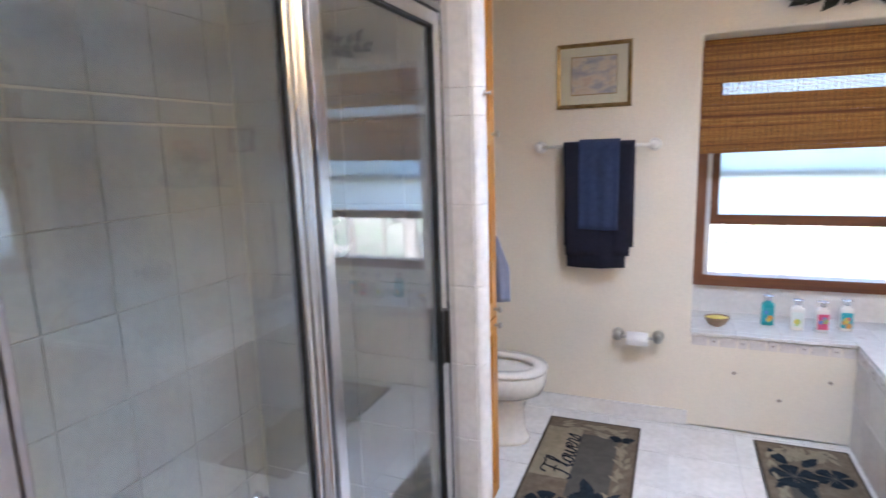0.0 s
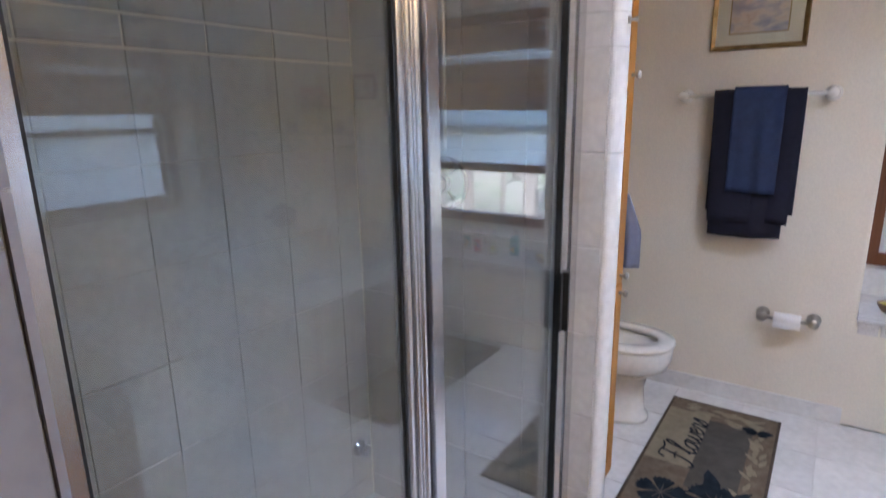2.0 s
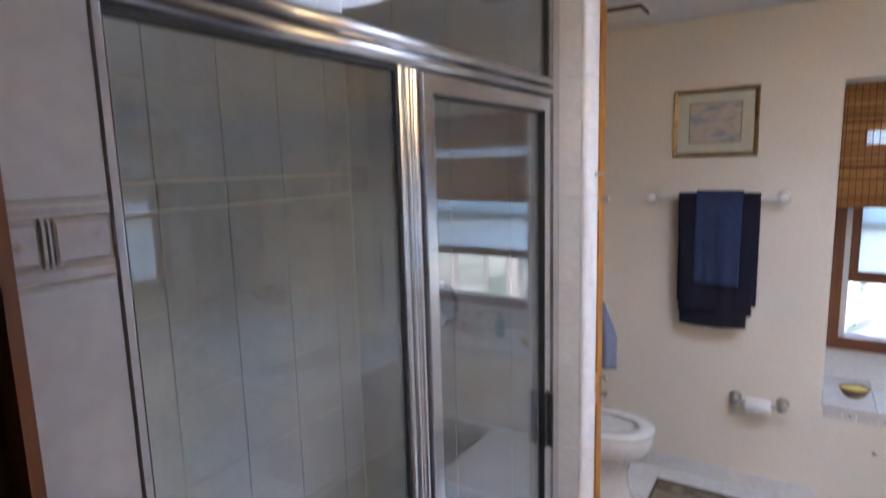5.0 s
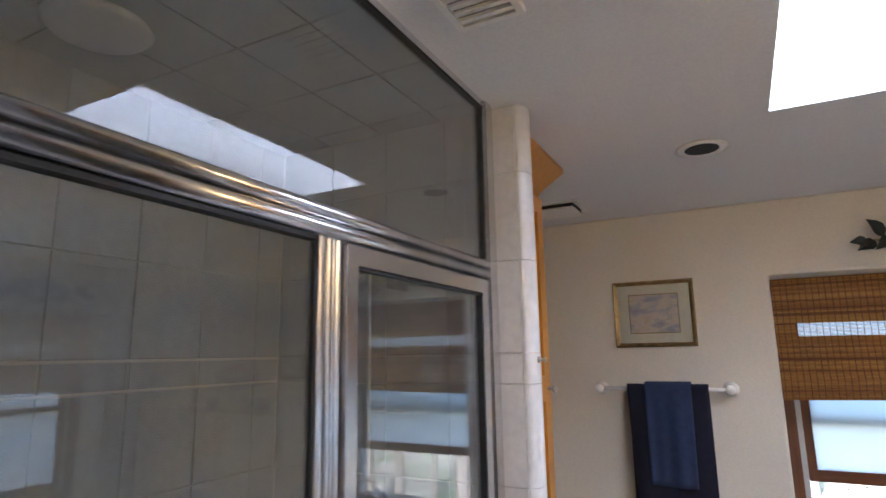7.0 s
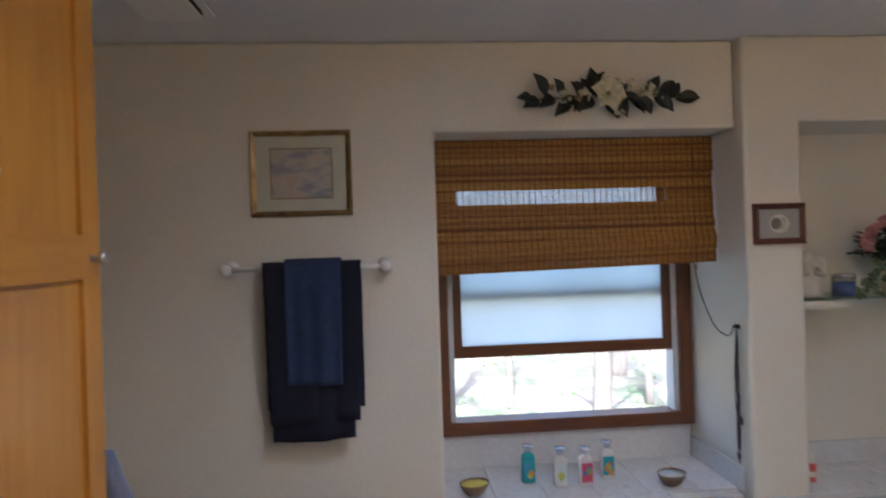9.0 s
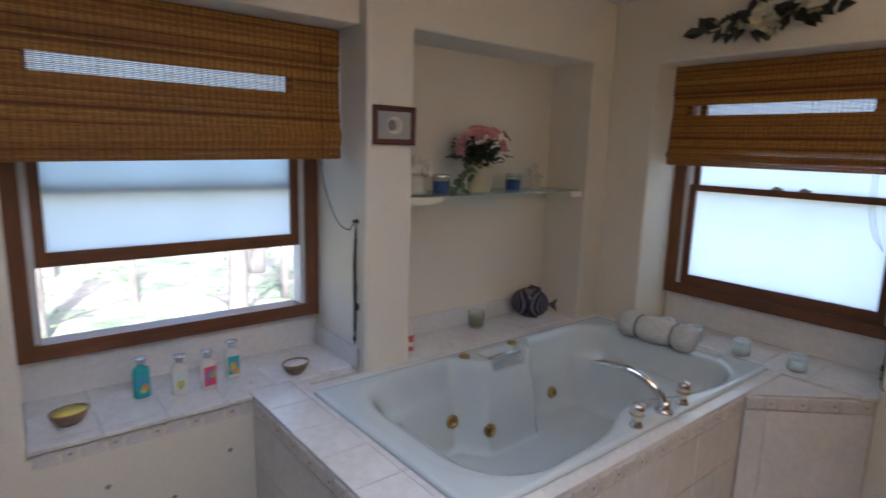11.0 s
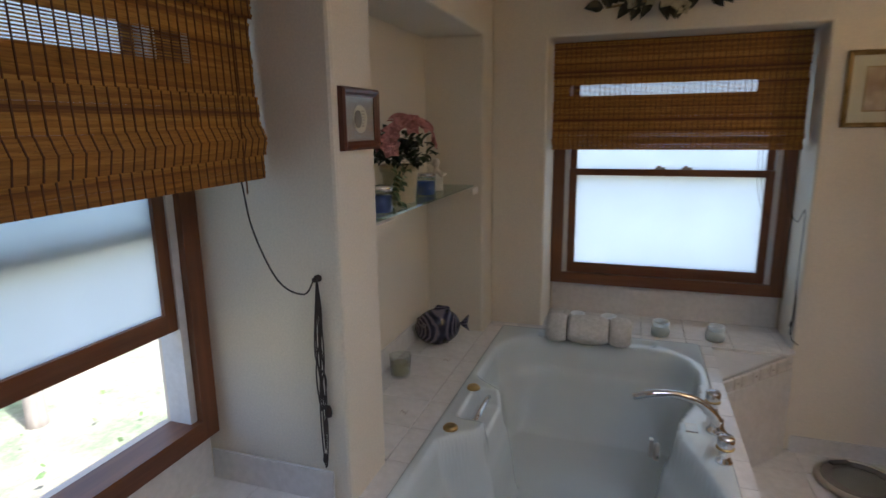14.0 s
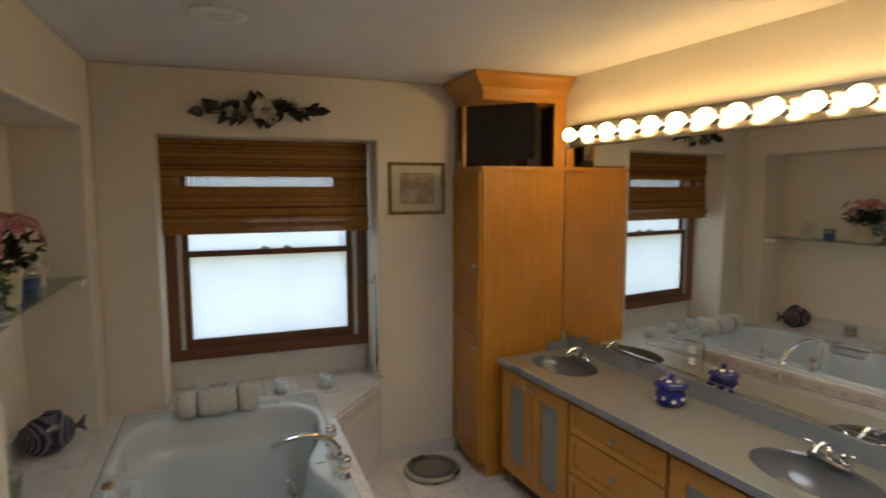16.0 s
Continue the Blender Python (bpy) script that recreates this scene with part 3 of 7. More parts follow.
def shower_enclosure():
    sh = thing("shower_enclosure", pose(GX, SY0, 0), "aluminium framed glass shower enclosure with transom panel, door closed", "shower")
    L = SY1 - SY0
    HB, HT = 1.90, 1.952
    m0, m1 = 0.52, 0.60
    part("side_post", soften(boxes([(-0.02, 0.022, 0.0, 0.036, 0.10, CEIL - 0.002), (-0.012, 0.026, 0.010, 0.028, 0.10, CEIL - 0.003)]), 0.003), M_ALU, sh)
    part("side_post", soften(boxes([(-0.016, 0.014, L - 0.069, L, 0.10, CEIL - 0.002), (-0.012, 0.020, L - 0.060, L - 0.022, 0.10, CEIL - 0.003)]), 0.003), M_ALU, sh)
    part("header", boxes([(-0.02, 0.008, 0.036, L - 0.069, HB, HT)], 0.003), M_ALU, sh)
    for zc, rr, xc in ((HB + 0.0135, 0.0135, 0.010), (HB + 0.0395, 0.0125, 0.012)):
        part("header_bead", tube([(xc, 0.0365, zc), (xc, L - 0.0695, zc)], rr, 16), M_ALU, sh, smooth=True)
    part("bottom_rail", soften(boxes([(-0.02, 0.02, 0.036, L - 0.069, 0.10, 0.128), (-0.012, 0.026, 0.037, L - 0.069, 0.128, 0.136)]), 0.003), M_ALU, sh)
    part("top_channel", boxes([(-0.012, 0.012, 0.036, L - 0.069, CEIL - 0.02, CEIL - 0.002)], 0.002), M_ALU, sh)
    mb = boxes([(-0.012, 0.004, m0 + 0.014, m1, 0.136, HB)], 0.003)
    for yb_, rb_, xb_ in ((m0 + 0.024, 0.010, 0.002), (m0 + 0.043, 0.006, 0.006), (m0 + 0.056, 0.004, 0.005), (m0 + 0.069, 0.009, 0.002)):
        tube([(xb_, yb_, 0.137), (xb_, yb_, HB - 0.001)], rb_, 14, mb)
    part("mullion", mb, M_ALU, sh, smooth=False)
    for r in ((-0.010, 0.014, 0.0365, 0.042, 0.138, HB - 0.002), (-0.003, 0.006, m0 + 0.009, m0 + 0.0135, 0.138, HB - 0.002), (-0.008, 0.012, 0.0425, m0 + 0.007, HB - 0.009, HB - 0.002),
              (-0.009, 0.009, L - 0.074, L - 0.0695, HT + 0.004, CEIL - 0.02), (-0.009, 0.009, 0.036, L - 0.069, CEIL - 0.026, CEIL - 0.0205)):
        part("gasket", boxes([r], 0.001), M_RUBBER, sh, "black rubber gasket")
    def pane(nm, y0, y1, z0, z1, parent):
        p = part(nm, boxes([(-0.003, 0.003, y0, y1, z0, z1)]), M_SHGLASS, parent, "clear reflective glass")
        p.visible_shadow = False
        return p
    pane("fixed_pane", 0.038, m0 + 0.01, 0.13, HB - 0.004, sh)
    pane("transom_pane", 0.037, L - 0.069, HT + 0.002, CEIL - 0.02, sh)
    d0, d1 = m1 + 0.003, L - 0.073
    door = part("door", boxes([(-0.014, 0.016, d0, d0 + 0.03, 0.14, HB - 0.004), (-0.014, 0.016, d1 - 0.036, d1, 0.14, HB - 0.004), (-0.014, 0.016, d0 + 0.03, d1 - 0.036, 0.14, 0.172), (-0.014, 0.016, d0 + 0.03, d1 - 0.036, HB - 0.038, HB - 0.004)], 0.003), M_ALU, sh, "aluminium door frame")
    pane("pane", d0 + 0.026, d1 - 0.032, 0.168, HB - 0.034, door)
    for r in ((-0.004, 0.0125, d1 - 0.0275, d1 - 0.0365, 0.172, HB - 0.04), (-0.004, 0.0125, d0 + 0.03, d1 - 0.042, 0.172, 0.178), (-0.004, 0.0125, d0 + 0.0305, d1 - 0.042, HB - 0.044, HB - 0.039)):
        part("gasket", boxes([r]), M_RUBBER, door)
    part("handle", boxes([(0.020, 0.036, d1 - 0.034, d1 - 0.024, 0.915, 1.075), (0.016, 0.021, d1 - 0.048, d1 - 0.010, 0.915, 1.075)], 0.003), M_BRONZE, door, "dark metal pull")
    part("knob", boxes([(-0.036, -0.018, d1 - 0.034, d1 - 0.024, 0.915, 1.075)], 0.003), M_NICKEL, door, "grey metal pull")


shower_enclosure()
struct("shower_curb", boxy(GX - 0.06, GX + 0.075, SY0 - 0.006, SY1 + 0.006, 0, 0.10, 0.012), M_TRIMW, "cream tiled shower curb", "curb")
struct("shower_floor", boxy(XW + 0.008, GX - 0.06, YD + 0.038, SY1 - 0.001, -0.004, 0.035), M_SHTILE, "pale shower pan", "floor")
mat_ = bmesh.new()
for i in range(48):
    for j in range(31):
        add_box(mat_, -0.70 + j * 0.0165, -0.70 + j * 0.0165 + 0.0125, 2.45 + i * 0.0165, 2.45 + i * 0.0165 + 0.0125, 0.043, 0.0455)
add_box(mat_, -0.705, -0.187, 2.445, 3.235, 0.036, 0.0435)
solo("bath_mat", mat_, surface("grey_rubber_mat", (0.24, 0.23, 0.22), (0.30, 0.29, 0.28), 9, 60, 0.5, 0.1), pose(0, 0, 0), "grey waffle-textured rubber mat on the shower floor", "mat")

# ---------------------------------------------------------------- tub platform
PX0, PY0 = 1.46, 3.85
TX0, TX1, TY0, TY1 = 1.665, 3.565, 3.907, 4.905
CHX, CHY = 3.20, 3.475
# carcass: ledge under the north window, deck round the tub (hole left for the shell), angled corner
carc = boxes([(NR0 + 0.004, NR1 - 0.002, YN + 0.010, NRY + 0.04, 0, DECK - 0.014), (PX0 + 0.01, TX0 + 0.05, PY0 + 0.01, YN + 0.0095, 0, DECK - 0.014), (TX0 + 0.05, TX1 - 0.05, PY0 + 0.01, TY0 + 0.03, 0, DECK - 0.014),
              (TX1 - 0.05, XE, PY0 + 0.01, COLY - 0.002, 0, DECK - 0.014), (TX0 + 0.05, TX1 - 0.05, TY1 - 0.04, COLY - 0.002, 0, DECK - 0.014), (COLX + 0.002, NI1 - 0.002, COLY, NIY - 0.001, 0, DECK - 0.014),
              (XE + 0.001, ERX + 0.04, ER0 + 0.002, ER1 - 0.002, DECK - 0.1, DECK - 0.014)])
platform = struct("tub_platform", carc, M_GROUT, "tiled platform round the bathtub", "platform")
part("corner_carcass", slab([(CHX + 0.012, PY0 + 0.0095), (XE - 0.001, PY0 + 0.0095), (XE - 0.001, CHY + 0.012)], 0, DECK - 0.014), M_GROUT, platform)


def clip_poly(poly, inside):
    """Cut a convex polygon by half-planes (a, b, c): a x + b y <= c."""
    for a, b, c in inside:
        out = []
        for p, q in zip(poly, poly[1:] + poly[:1]):
            sp, sq = a * p[0] + b * p[1] - c, a * q[0] + b * q[1] - c
            if sp <= 0:
                out.append(p)
            if (sp < 0) != (sq < 0) and abs(sp - sq) > 1e-9:
                t = sp / (sp - sq)
                out.append((p[0] + t * (q[0] - p[0]), p[1] + t * (q[1] - p[1])))
        poly = out
        if len(poly) < 3:
            return []
    return poly


def area2(p):
    return abs(sum(a[0] * b[1] - a[1] * b[0] for a, b in zip(p, p[1:] + p[:1])))


def tile_field(rect, size, origin, cuts=(), gap=0.004):
    """Tiles over a rectangle, cut to its edge and to half-planes."""
    x0, x1, y0, y1 = rect
    out = []
    i0, i1 = math.floor((x0 - origin[0]) / size[0]), math.ceil((x1 - origin[0]) / size[0])
    j0, j1 = math.floor((y0 - origin[1]) / size[1]), math.ceil((y1 - origin[1]) / size[1])
    for i in range(i0, i1):
        for j in range(j0, j1):
            a, b = max(origin[0] + i * size[0], x0) + gap / 2, min(origin[0] + (i + 1) * size[0], x1) - gap / 2
            c, d = max(origin[1] + j * size[1], y0) + gap / 2, min(origin[1] + (j + 1) * size[1], y1) - gap / 2
            if b - a < 0.012 or d - c < 0.012:
                continue
            p = clip_poly([(a, c), (b, c), (b, d), (a, d)], cuts)
            if len(p) >= 3 and area2(p) > 4e-4:
                out.append(p)
    return out


def lay(name, polys, to_world, t, material, parent, bev=0.002):
    """Each polygon a tile: an object on its own mesh; to_world maps (u, v, h)."""
    shared = {}
    for p in polys:
        cx, cy = sum(q[0] for q in p) / len(p), sum(q[1] for q in p) / len(p)
        key = tuple((round(q[0] - cx, 4), round(q[1] - cy, 4)) for q in p)
        if key not in shared:
            bm = bmesh.new()
            rings = []
            for h, k in ((0.0, 0.0), (t - bev, 0.0), (t, bev)):
                ring = []
                for u, v in key:
                    l = math.hypot(u, v)
                    s = 1 - k * 1.4 / l
                    ring.append(bm.verts.new((u * s, v * s, h)))
                rings.append(ring)
            n = len(key)
            for a, b in zip(rings, rings[1:]):
                for i in range(n):
                    bm.faces.new((a[i], a[(i + 1) % n], b[(i + 1) % n], b[i]))
            bm.faces.new(rings[-1])
            me = bpy.data.meshes.new(name)
            bmesh.ops.recalc_face_normals(bm, faces=bm.faces)
            bm.to_mesh(me)
            bm.free()
            me.materials.append(material)
            shared[key] = me
        ob = new(name, shared[key])
        ob.parent = parent
        ob.matrix_basis = to_world(cx, cy)


def bathtub():
    tub = thing("bathtub", pose(TX0, TY0, DECK), "pale grey-green acrylic whirlpool bathtub, empty, set in a tiled deck", "bathtub")
    W, H = TX1 - TX0, TY1 - TY0
    nx, ny = 176, 100
    def cl(v, a, b):
        t = min(max((v - a) / (b - a), 0), 1)
        return t * t * (3 - 2 * t)
    def depth(x, y):
        """Height of the shell above the deck at (x, y)."""
        wy = 0.045 + 0.125 * cl(x, 0.66, 0.80) * (1 - cl(x, 1.10, 1.24))          # shelf with the grab rail
        sy = 0.045 + 0.115 * math.exp(-((x - 0.99) / 0.24) ** 2)                  # bulge under the filler
        d_n, d_s, d_w, d_e = (H - wy) - y, y - sy, x - 0.07, (W - 0.085) - x
        r = 0.30
        def corner(a, b):
            return r - math.hypot(r - a, r - b) if a < r and b < r else min(a, b)
        d = min(corner(d_w, d_n), corner(d_w, d_s), corner(d_e, d_n), corner(d_e, d_s))
        edge = min(x, W - x, y, H - y)
        rim = 0.020 * min(1, (edge + 0.004) / 0.014) ** 0.5
        if d <= 0:
            return rim - 0.004 * cl(d, -0.03, 0)
        fall = cl(d, -0.015, 0.115) ** 0.8 * cl(d_e, -0.04, 0.30) * cl(d_w, -0.06, 0.62)
        # arm ledge part of the way down
        fall = 0.34 * cl(fall, 0.0, 0.30) + 0.05 * cl(fall, 0.2, 0.6) + 0.61 * cl(fall, 0.36, 0.92)
        z = rim - 0.004 - 0.44 * fall
        return z
    def shell_z(x, y):
        z = depth(x, y)
        # sunk pocket of the grab rail
        k = cl(x, 0.845, 0.865) * (1 - cl(x, 1.085, 1.105)) * cl(y, H - 0.215, H - 0.20) * (1 - cl(y, H - 0.095, H - 0.06))
        z = z * (1 - k) + min(z, -0.045) * k
        # pillow rest
        k = cl(x, W - 0.115, W - 0.095) * cl(y, 0.20, 0.23) * (1 - cl(y, H - 0.24, H - 0.21)) * (1 - cl(x, W - 0.05, W - 0.03))
        return z - 0.022 * k
    bm = bmesh.new()
    g = [[bm.verts.new((W * i / nx, H * j / ny, shell_z(W * i / nx, H * j / ny))) for j in range(ny + 1)] for i in range(nx + 1)]
    for i in range(nx):
        for j in range(ny):
            bm.faces.new((g[i][j], g[i + 1][j], g[i + 1][j + 1], g[i][j + 1]))
    # outer skirt of the rim
    border = [g[i][0] for i in range(nx + 1)] + [g[nx][j] for j in range(1, ny + 1)] + [g[i][ny] for i in range(nx - 1, -1, -1)] + [g[0][j] for j in range(ny - 1, 0, -1)]
    low = [bm.verts.new((v.co.x, v.co.y, 0.0015)) for v in border]
    for k in range(len(border)):
        bm.faces.new((border[k], border[(k + 1) % len(border)], low[(k + 1) % len(border)], low[k]))
    part("shell", bm, M_TUB, tub, smooth=True)

    def jet(p, n, r=0.034):
        m = Vector(n).to_track_quat('Z', 'Y').to_matrix().to_4x4()
        bm = lathe([(0, 0.0), (r, 0.0), (r, 0.006), (r * .85, 0.011), (r * .5, 0.012), (r * .42, 0.005), (r * .2, 0.004), (0.0, 0.014)], 20)
        bmesh.ops.transform(bm, matrix=Matrix.Translation(p) @ m, verts=bm.verts)
        part("jet", bm, M_BRASS, tub, "aged brass jet", smooth=True)
    return tub, jet, shell_z


tub, tub_jet, tub_h = bathtub()

# ---------------------------------------------------------------- cabinets
def knob(parent, p, d):
    m = Vector(d).to_track_quat('Z', 'Y').to_matrix().to_4x4()
    bm = lathe([(0, 0), (0.008, 0), (0.006, 0.004), (0.005, 0.014), (0.012, 0.018), (0.014, 0.024), (0.010, 0.029), (0, 0.030)], 14)
    bmesh.ops.transform(bm, matrix=Matrix.Translation(p) @ m, verts=bm.verts)
    part("knob", bm, M_NICKEL, parent, "nickel knob", smooth=True)


def panel_door(parent, name, axis, u0, u1, z0, z1, face, out, glass=None, stile=0.055):
    """Framed door. axis 'x': runs along x at y = face; out: which way it faces (+1/-1)."""
    t = 0.02
    f0, f1 = sorted((face, face + out * t))
    q0, q1 = sorted((face + out * 0.004, face + out * 0.010))
    def B(a, b, d0, d1, c, d):
        return (a, b, d0, d1, c, d) if axis == 'x' else (d0, d1, a, b, c, d)
    door = part(name, boxes([B(u0 + stile - 0.002, u1 - stile + 0.002, q0, q1, z0 + stile - 0.002, z1 - stile + 0.002)]), glass or M_MAPLE, parent, "frosted glass panel in a maple frame" if glass else "")
    for a in (u0, u1 - stile):
        part("stile", boxes([B(a, a + stile, f0, f1, z0, z1)], 0.003), M_MAPLE, door)
    for c in (z0, z1 - stile):
        part("rail", boxes([B(u0 + stile, u1 - stile, f0, f1, c, c + stile)], 0.003), M_MAPLEX if axis == 'x' else M_MAPLEY, door)
    return door


def crown(parent, path_pts, z0, z1, out0, out1, side):
    """Flared crown along a polyline in plan, flaring outwards to the given side (mitred)."""
    bm = bmesh.new()
    prof = [(0.0, z0), (out0, z0 + 0.008), (out0 + 0.012, z0 + 0.03), (out1 - 0.01, z1 - 0.03), (out1, z1 - 0.018), (out1, z1), (0, z1)]
    rows = []
    n = len(path_pts)
    for i, p in enumerate(path_pts):
        dirs = []
        for a, b in ((i - 1, i), (i, i + 1)):
            if a >= 0 and b < n:
                d = Vector(path_pts[b]) - Vector(path_pts[a])
                dirs.append(Vector((d.y, -d.x)).normalized() * side)
        nrm = sum(dirs, Vector((0, 0))) / len(dirs)
        nrm = nrm / max(nrm.dot(dirs[0]), 0.2)
        rows.append([bm.verts.new((p[0] + nrm.x * o, p[1] + nrm.y * o, z)) for o, z in prof])
    m = len(prof)
    for a, b in zip(rows, rows[1:]):
        for k in range(m):
            bm.faces.new((a[k], a[(k + 1) % m], b[(k + 1) % m], b[k]))
    bm.faces.new(rows[0])
    bm.faces.new(rows[-1][::-1])
    return part("crown", bm, M_MAPLEX, parent)


TWX, TWY = 3.234, 2.965
def tower():
    t = thing("tower_cabinet", pose(0, 0, 0), "honey maple tower cabinet to the ceiling with an open television bay", "cabinet")
    x0, x1, y0, y1 = TWX, XE - 0.003, YV + 0.003, TWY
    part("body", boxes([(x0, x1, y0, y1 - 0.002, 0.09, 1.86)], 0.003), M_MAPLE, t)
    part("plinth", boxes([(x0 + 0.0, x1, y0, y1 - 0.03, 0, 0.09)]), M_MAPLEX, t)
    part("bay_floor", boxes([(x0 - 0.012, x1, y0, y1 + 0.012, 1.86, 1.885)], 0.004), M_MAPLEX, t)
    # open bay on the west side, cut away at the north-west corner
    # bay lining: the shade inside is put into its dark colour
    part("bay_back", boxes([(x1 - 0.02, x1, y0, y1, 1.885, 2.26), (x0 + 0.02, x1 - 0.02, y0, y0 + 0.02, 1.885, 2.26)]), M_RECSHADE, t, "bay lining with its shade coloured in dark brown")
    part("post", boxes([(x0, x0 + 0.02, y0, y0 + 0.08, 1.885, 2.26)], 0.003), M_MAPLE, t)
    part("post", boxes([(x1 - 0.13, x1 - 0.02, y1 - 0.02, y1, 1.885, 2.26)], 0.003), M_MAPLE, t)
    part("frieze", boxes([(x0, x1, y0, y1, 2.26, 2.30)], 0.003), M_MAPLEX, t)
    crown(t, [(x1, y1), (x0, y1), (x0, y0)], 2.30, CEIL - 0.003, 0.006, 0.085, 1)
    part("crown_core", boxes([(x0 + 0.002, x1, y0, y1 - 0.002, 2.30, CEIL - 0.004)]), M_MAPLE, t)
    for z0, z1, kz in ((0.10, 0.875, 0.80), (0.885, 1.85, 1.30)):
        d = panel_door(t, "door", 'x', x0 + 0.012, x1 - 0.006, z0, z1, y1 - 0.001, 1)
        knob(d, (x0 + 0.04, y1 + 0.018, kz), (0, 1, 0))
    return t


tower()


VX1 = 3.175          # the end of the vanity beside the tower


def vanity():
    ztop, zb = 0.742, 0.10
    f = 2.872                      # face of the boxes
    units = []
    segs = [("doors", 2.555, VX1), ("drawers", 1.937, 2.555), ("doors", 1.27, 1.937), ("drawers", 1.02, 1.27)]
    for kind, a, b in segs:
        u = thing("vanity_unit", VM, "honey maple vanity base with frosted glass doors" if kind == "doors" else "honey maple vanity base with drawers", "cabinet", "vanity base units")
        part("body", boxes([(a + 0.001, b - 0.001, YV + 0.003, f, zb, 0.62), (a + 0.001, b - 0.001, f - 0.03, f, 0.62, ztop)], 0.002), M_MAPLE, u)
        # toe kick darkened by colour for the shade under the unit
        part("plinth", boxes([(a + 0.001, b - 0.001, YV + 0.003, f - 0.06, 0, zb)]), M_RECSHADE, u, "recessed toe kick with its shade coloured in dark brown")
        if kind == "doors":
            m = (a + b) / 2
            for s, e, k in ((a + 0.01, m - 0.003, m - 0.03), (m + 0.003, b - 0.01, m + 0.03)):
                d = panel_door(u, "door", 'x', s, e, zb + 0.02, ztop - 0.025, f + 0.0005, 1, M_FROSTCAB, 0.075)
                knob(d, (k, f + 0.02, ztop - 0.06), (0, 1, 0))
        else:
            z = ztop - 0.025
            for h in (0.15, 0.20, 0.24):
                d = panel_door(u, "drawer", 'x', a + 0.012, b - 0.012, z - h + 0.008, z, f + 0.0005, 1, None, 0.035)
                knob(d, ((a + b) / 2, f + 0.012, z - h / 2), (0, 1, 0))
                z -= h
    return segs


M_FROSTCAB = surface("grey_frosted_cabinet_glass", (0.20, 0.22, 0.21), (0.26, 0.28, 0.27), 3, 60, 0.35, 0.05)
vanity()

CZ = 0.778
SINKS = ((2.89, 2.66), (1.53, 2.66))


def countertop():
    c = thing("countertop", VM, "taupe solid-surface vanity countertop with grey front edge and two oval basins", "countertop")
    x0, x1, y0, y1 = 1.0, VX1 + 0.002, YV + 0.002, 2.918
    # flat sheet left and right of each basin, and a polar patch with the sunk oval in the middle
    bm = bmesh.new()
    ya, yb = y0, y1 - 0.012
    edges = [x0]
    for sx, sy in sorted(SINKS):
        edges += [sx - 0.27, sx + 0.27]
    edges.append(x1)
    for a, b in zip(edges[0::2], edges[1::2]):
        bm.faces.new([bm.verts.new(p) for p in ((a, ya, CZ), (b, ya, CZ), (b, yb, CZ), (a, yb, CZ))])
    n = 72
    for sx, sy in SINKS:
        rings = []
        for k, r in enumerate((None, 1.0, 0.985, 0.95, 0.88, 0.75, 0.55, 0.3, 0.1)):
            ring = []
            for i in range(n):
                a = 2 * math.pi * (i + 0.5) / n
                ca, sa = math.cos(a), math.sin(a)
                if r is None:
                    t = min((0.27 / abs(ca)) if abs(ca) > 1e-6 else 9, ((yb - sy) / sa) if sa > 0 else ((ya - sy) / sa))
                    ring.append(bm.verts.new((sx + t * ca, sy + t * sa, CZ)))
                else:
                    z = CZ if r == 1.0 else CZ - 0.006 - 0.128 * (1 - r ** 2.6) ** 0.75
                    ring.append(bm.verts.new((sx + r * 0.215 * ca, sy + r * 0.15 * sa, z)))
            rings.append(ring)
        corner = [bm.verts.new((sx + dx, yy, CZ)) for dx, yy in ((0.27, yb), (-0.27, yb), (-0.27, ya), (0.27, ya))]
        for k in range(len(rings) - 1):
            for i in range(n):
                p, q = rings[k], rings[k + 1]
                f = bm.faces.new((p[i], p[(i + 1) % n], q[(i + 1) % n], q[i]))
                f.material_index, f.smooth = (1, True) if k else (0, False)
        f = bm.faces.new(rings[-1])
        f.material_index = 1
        # close the four corners of the patch
        for cv in corner:
            near = sorted(range(n), key=lambda i: (rings[0][i].co - cv.co).length)[:2]
            bm.faces.new((rings[0][near[0]], rings[0][near[1]], cv))
    bmesh.ops.remove_doubles(bm, verts=bm.verts, dist=1e-5)
    part("top", bm, M_COUNTER, c, mats=(M_BASIN,))
    part("front_edge", boxes([(x0, x1, y1 - 0.012, y1, CZ - 0.035, CZ + 0.0005)], 0.003), M_COUNTERE, c, "grey edge band")
    part("backsplash", boxes([(x0, x1, y0, y0 + 0.018, CZ + 0.001, CZ + 0.08)], 0.003), M_COUNTERE, c, "grey backsplash")
    part("sidesplash", boxes([(x1 - 0.018, x1, y0 + 0.019, y0 + 0.16, CZ + 0.001, CZ + 0.05)], 0.003), M_COUNTERE, c, "grey sidesplash")
    for sx, sy in SINKS:
        part("drain", lathe([(0, 0), (0.022, 0), (0.022, 0.003), (0.012, 0.005), (0, 0.004)], 16, at=(sx, sy, CZ - 0.1335)), M_CHROME, c, "chrome drain")


countertop()
mir = thing("wall_mirror", VM, "wide frameless wall mirror with a chrome bottom channel above the vanity", "mirror")
part("glass", boxes([(1.0, VX1 + 0.045, YV + 0.002, YV + 0.008, CZ + 0.095, 1.995)], 0.001), M_MIRROR, mir)
part("channel", boxes([(1.0, VX1 + 0.02, YV + 0.0085, YV + 0.014, CZ + 0.083, CZ + 0.10)], 0.001), M_CHROME, mir)

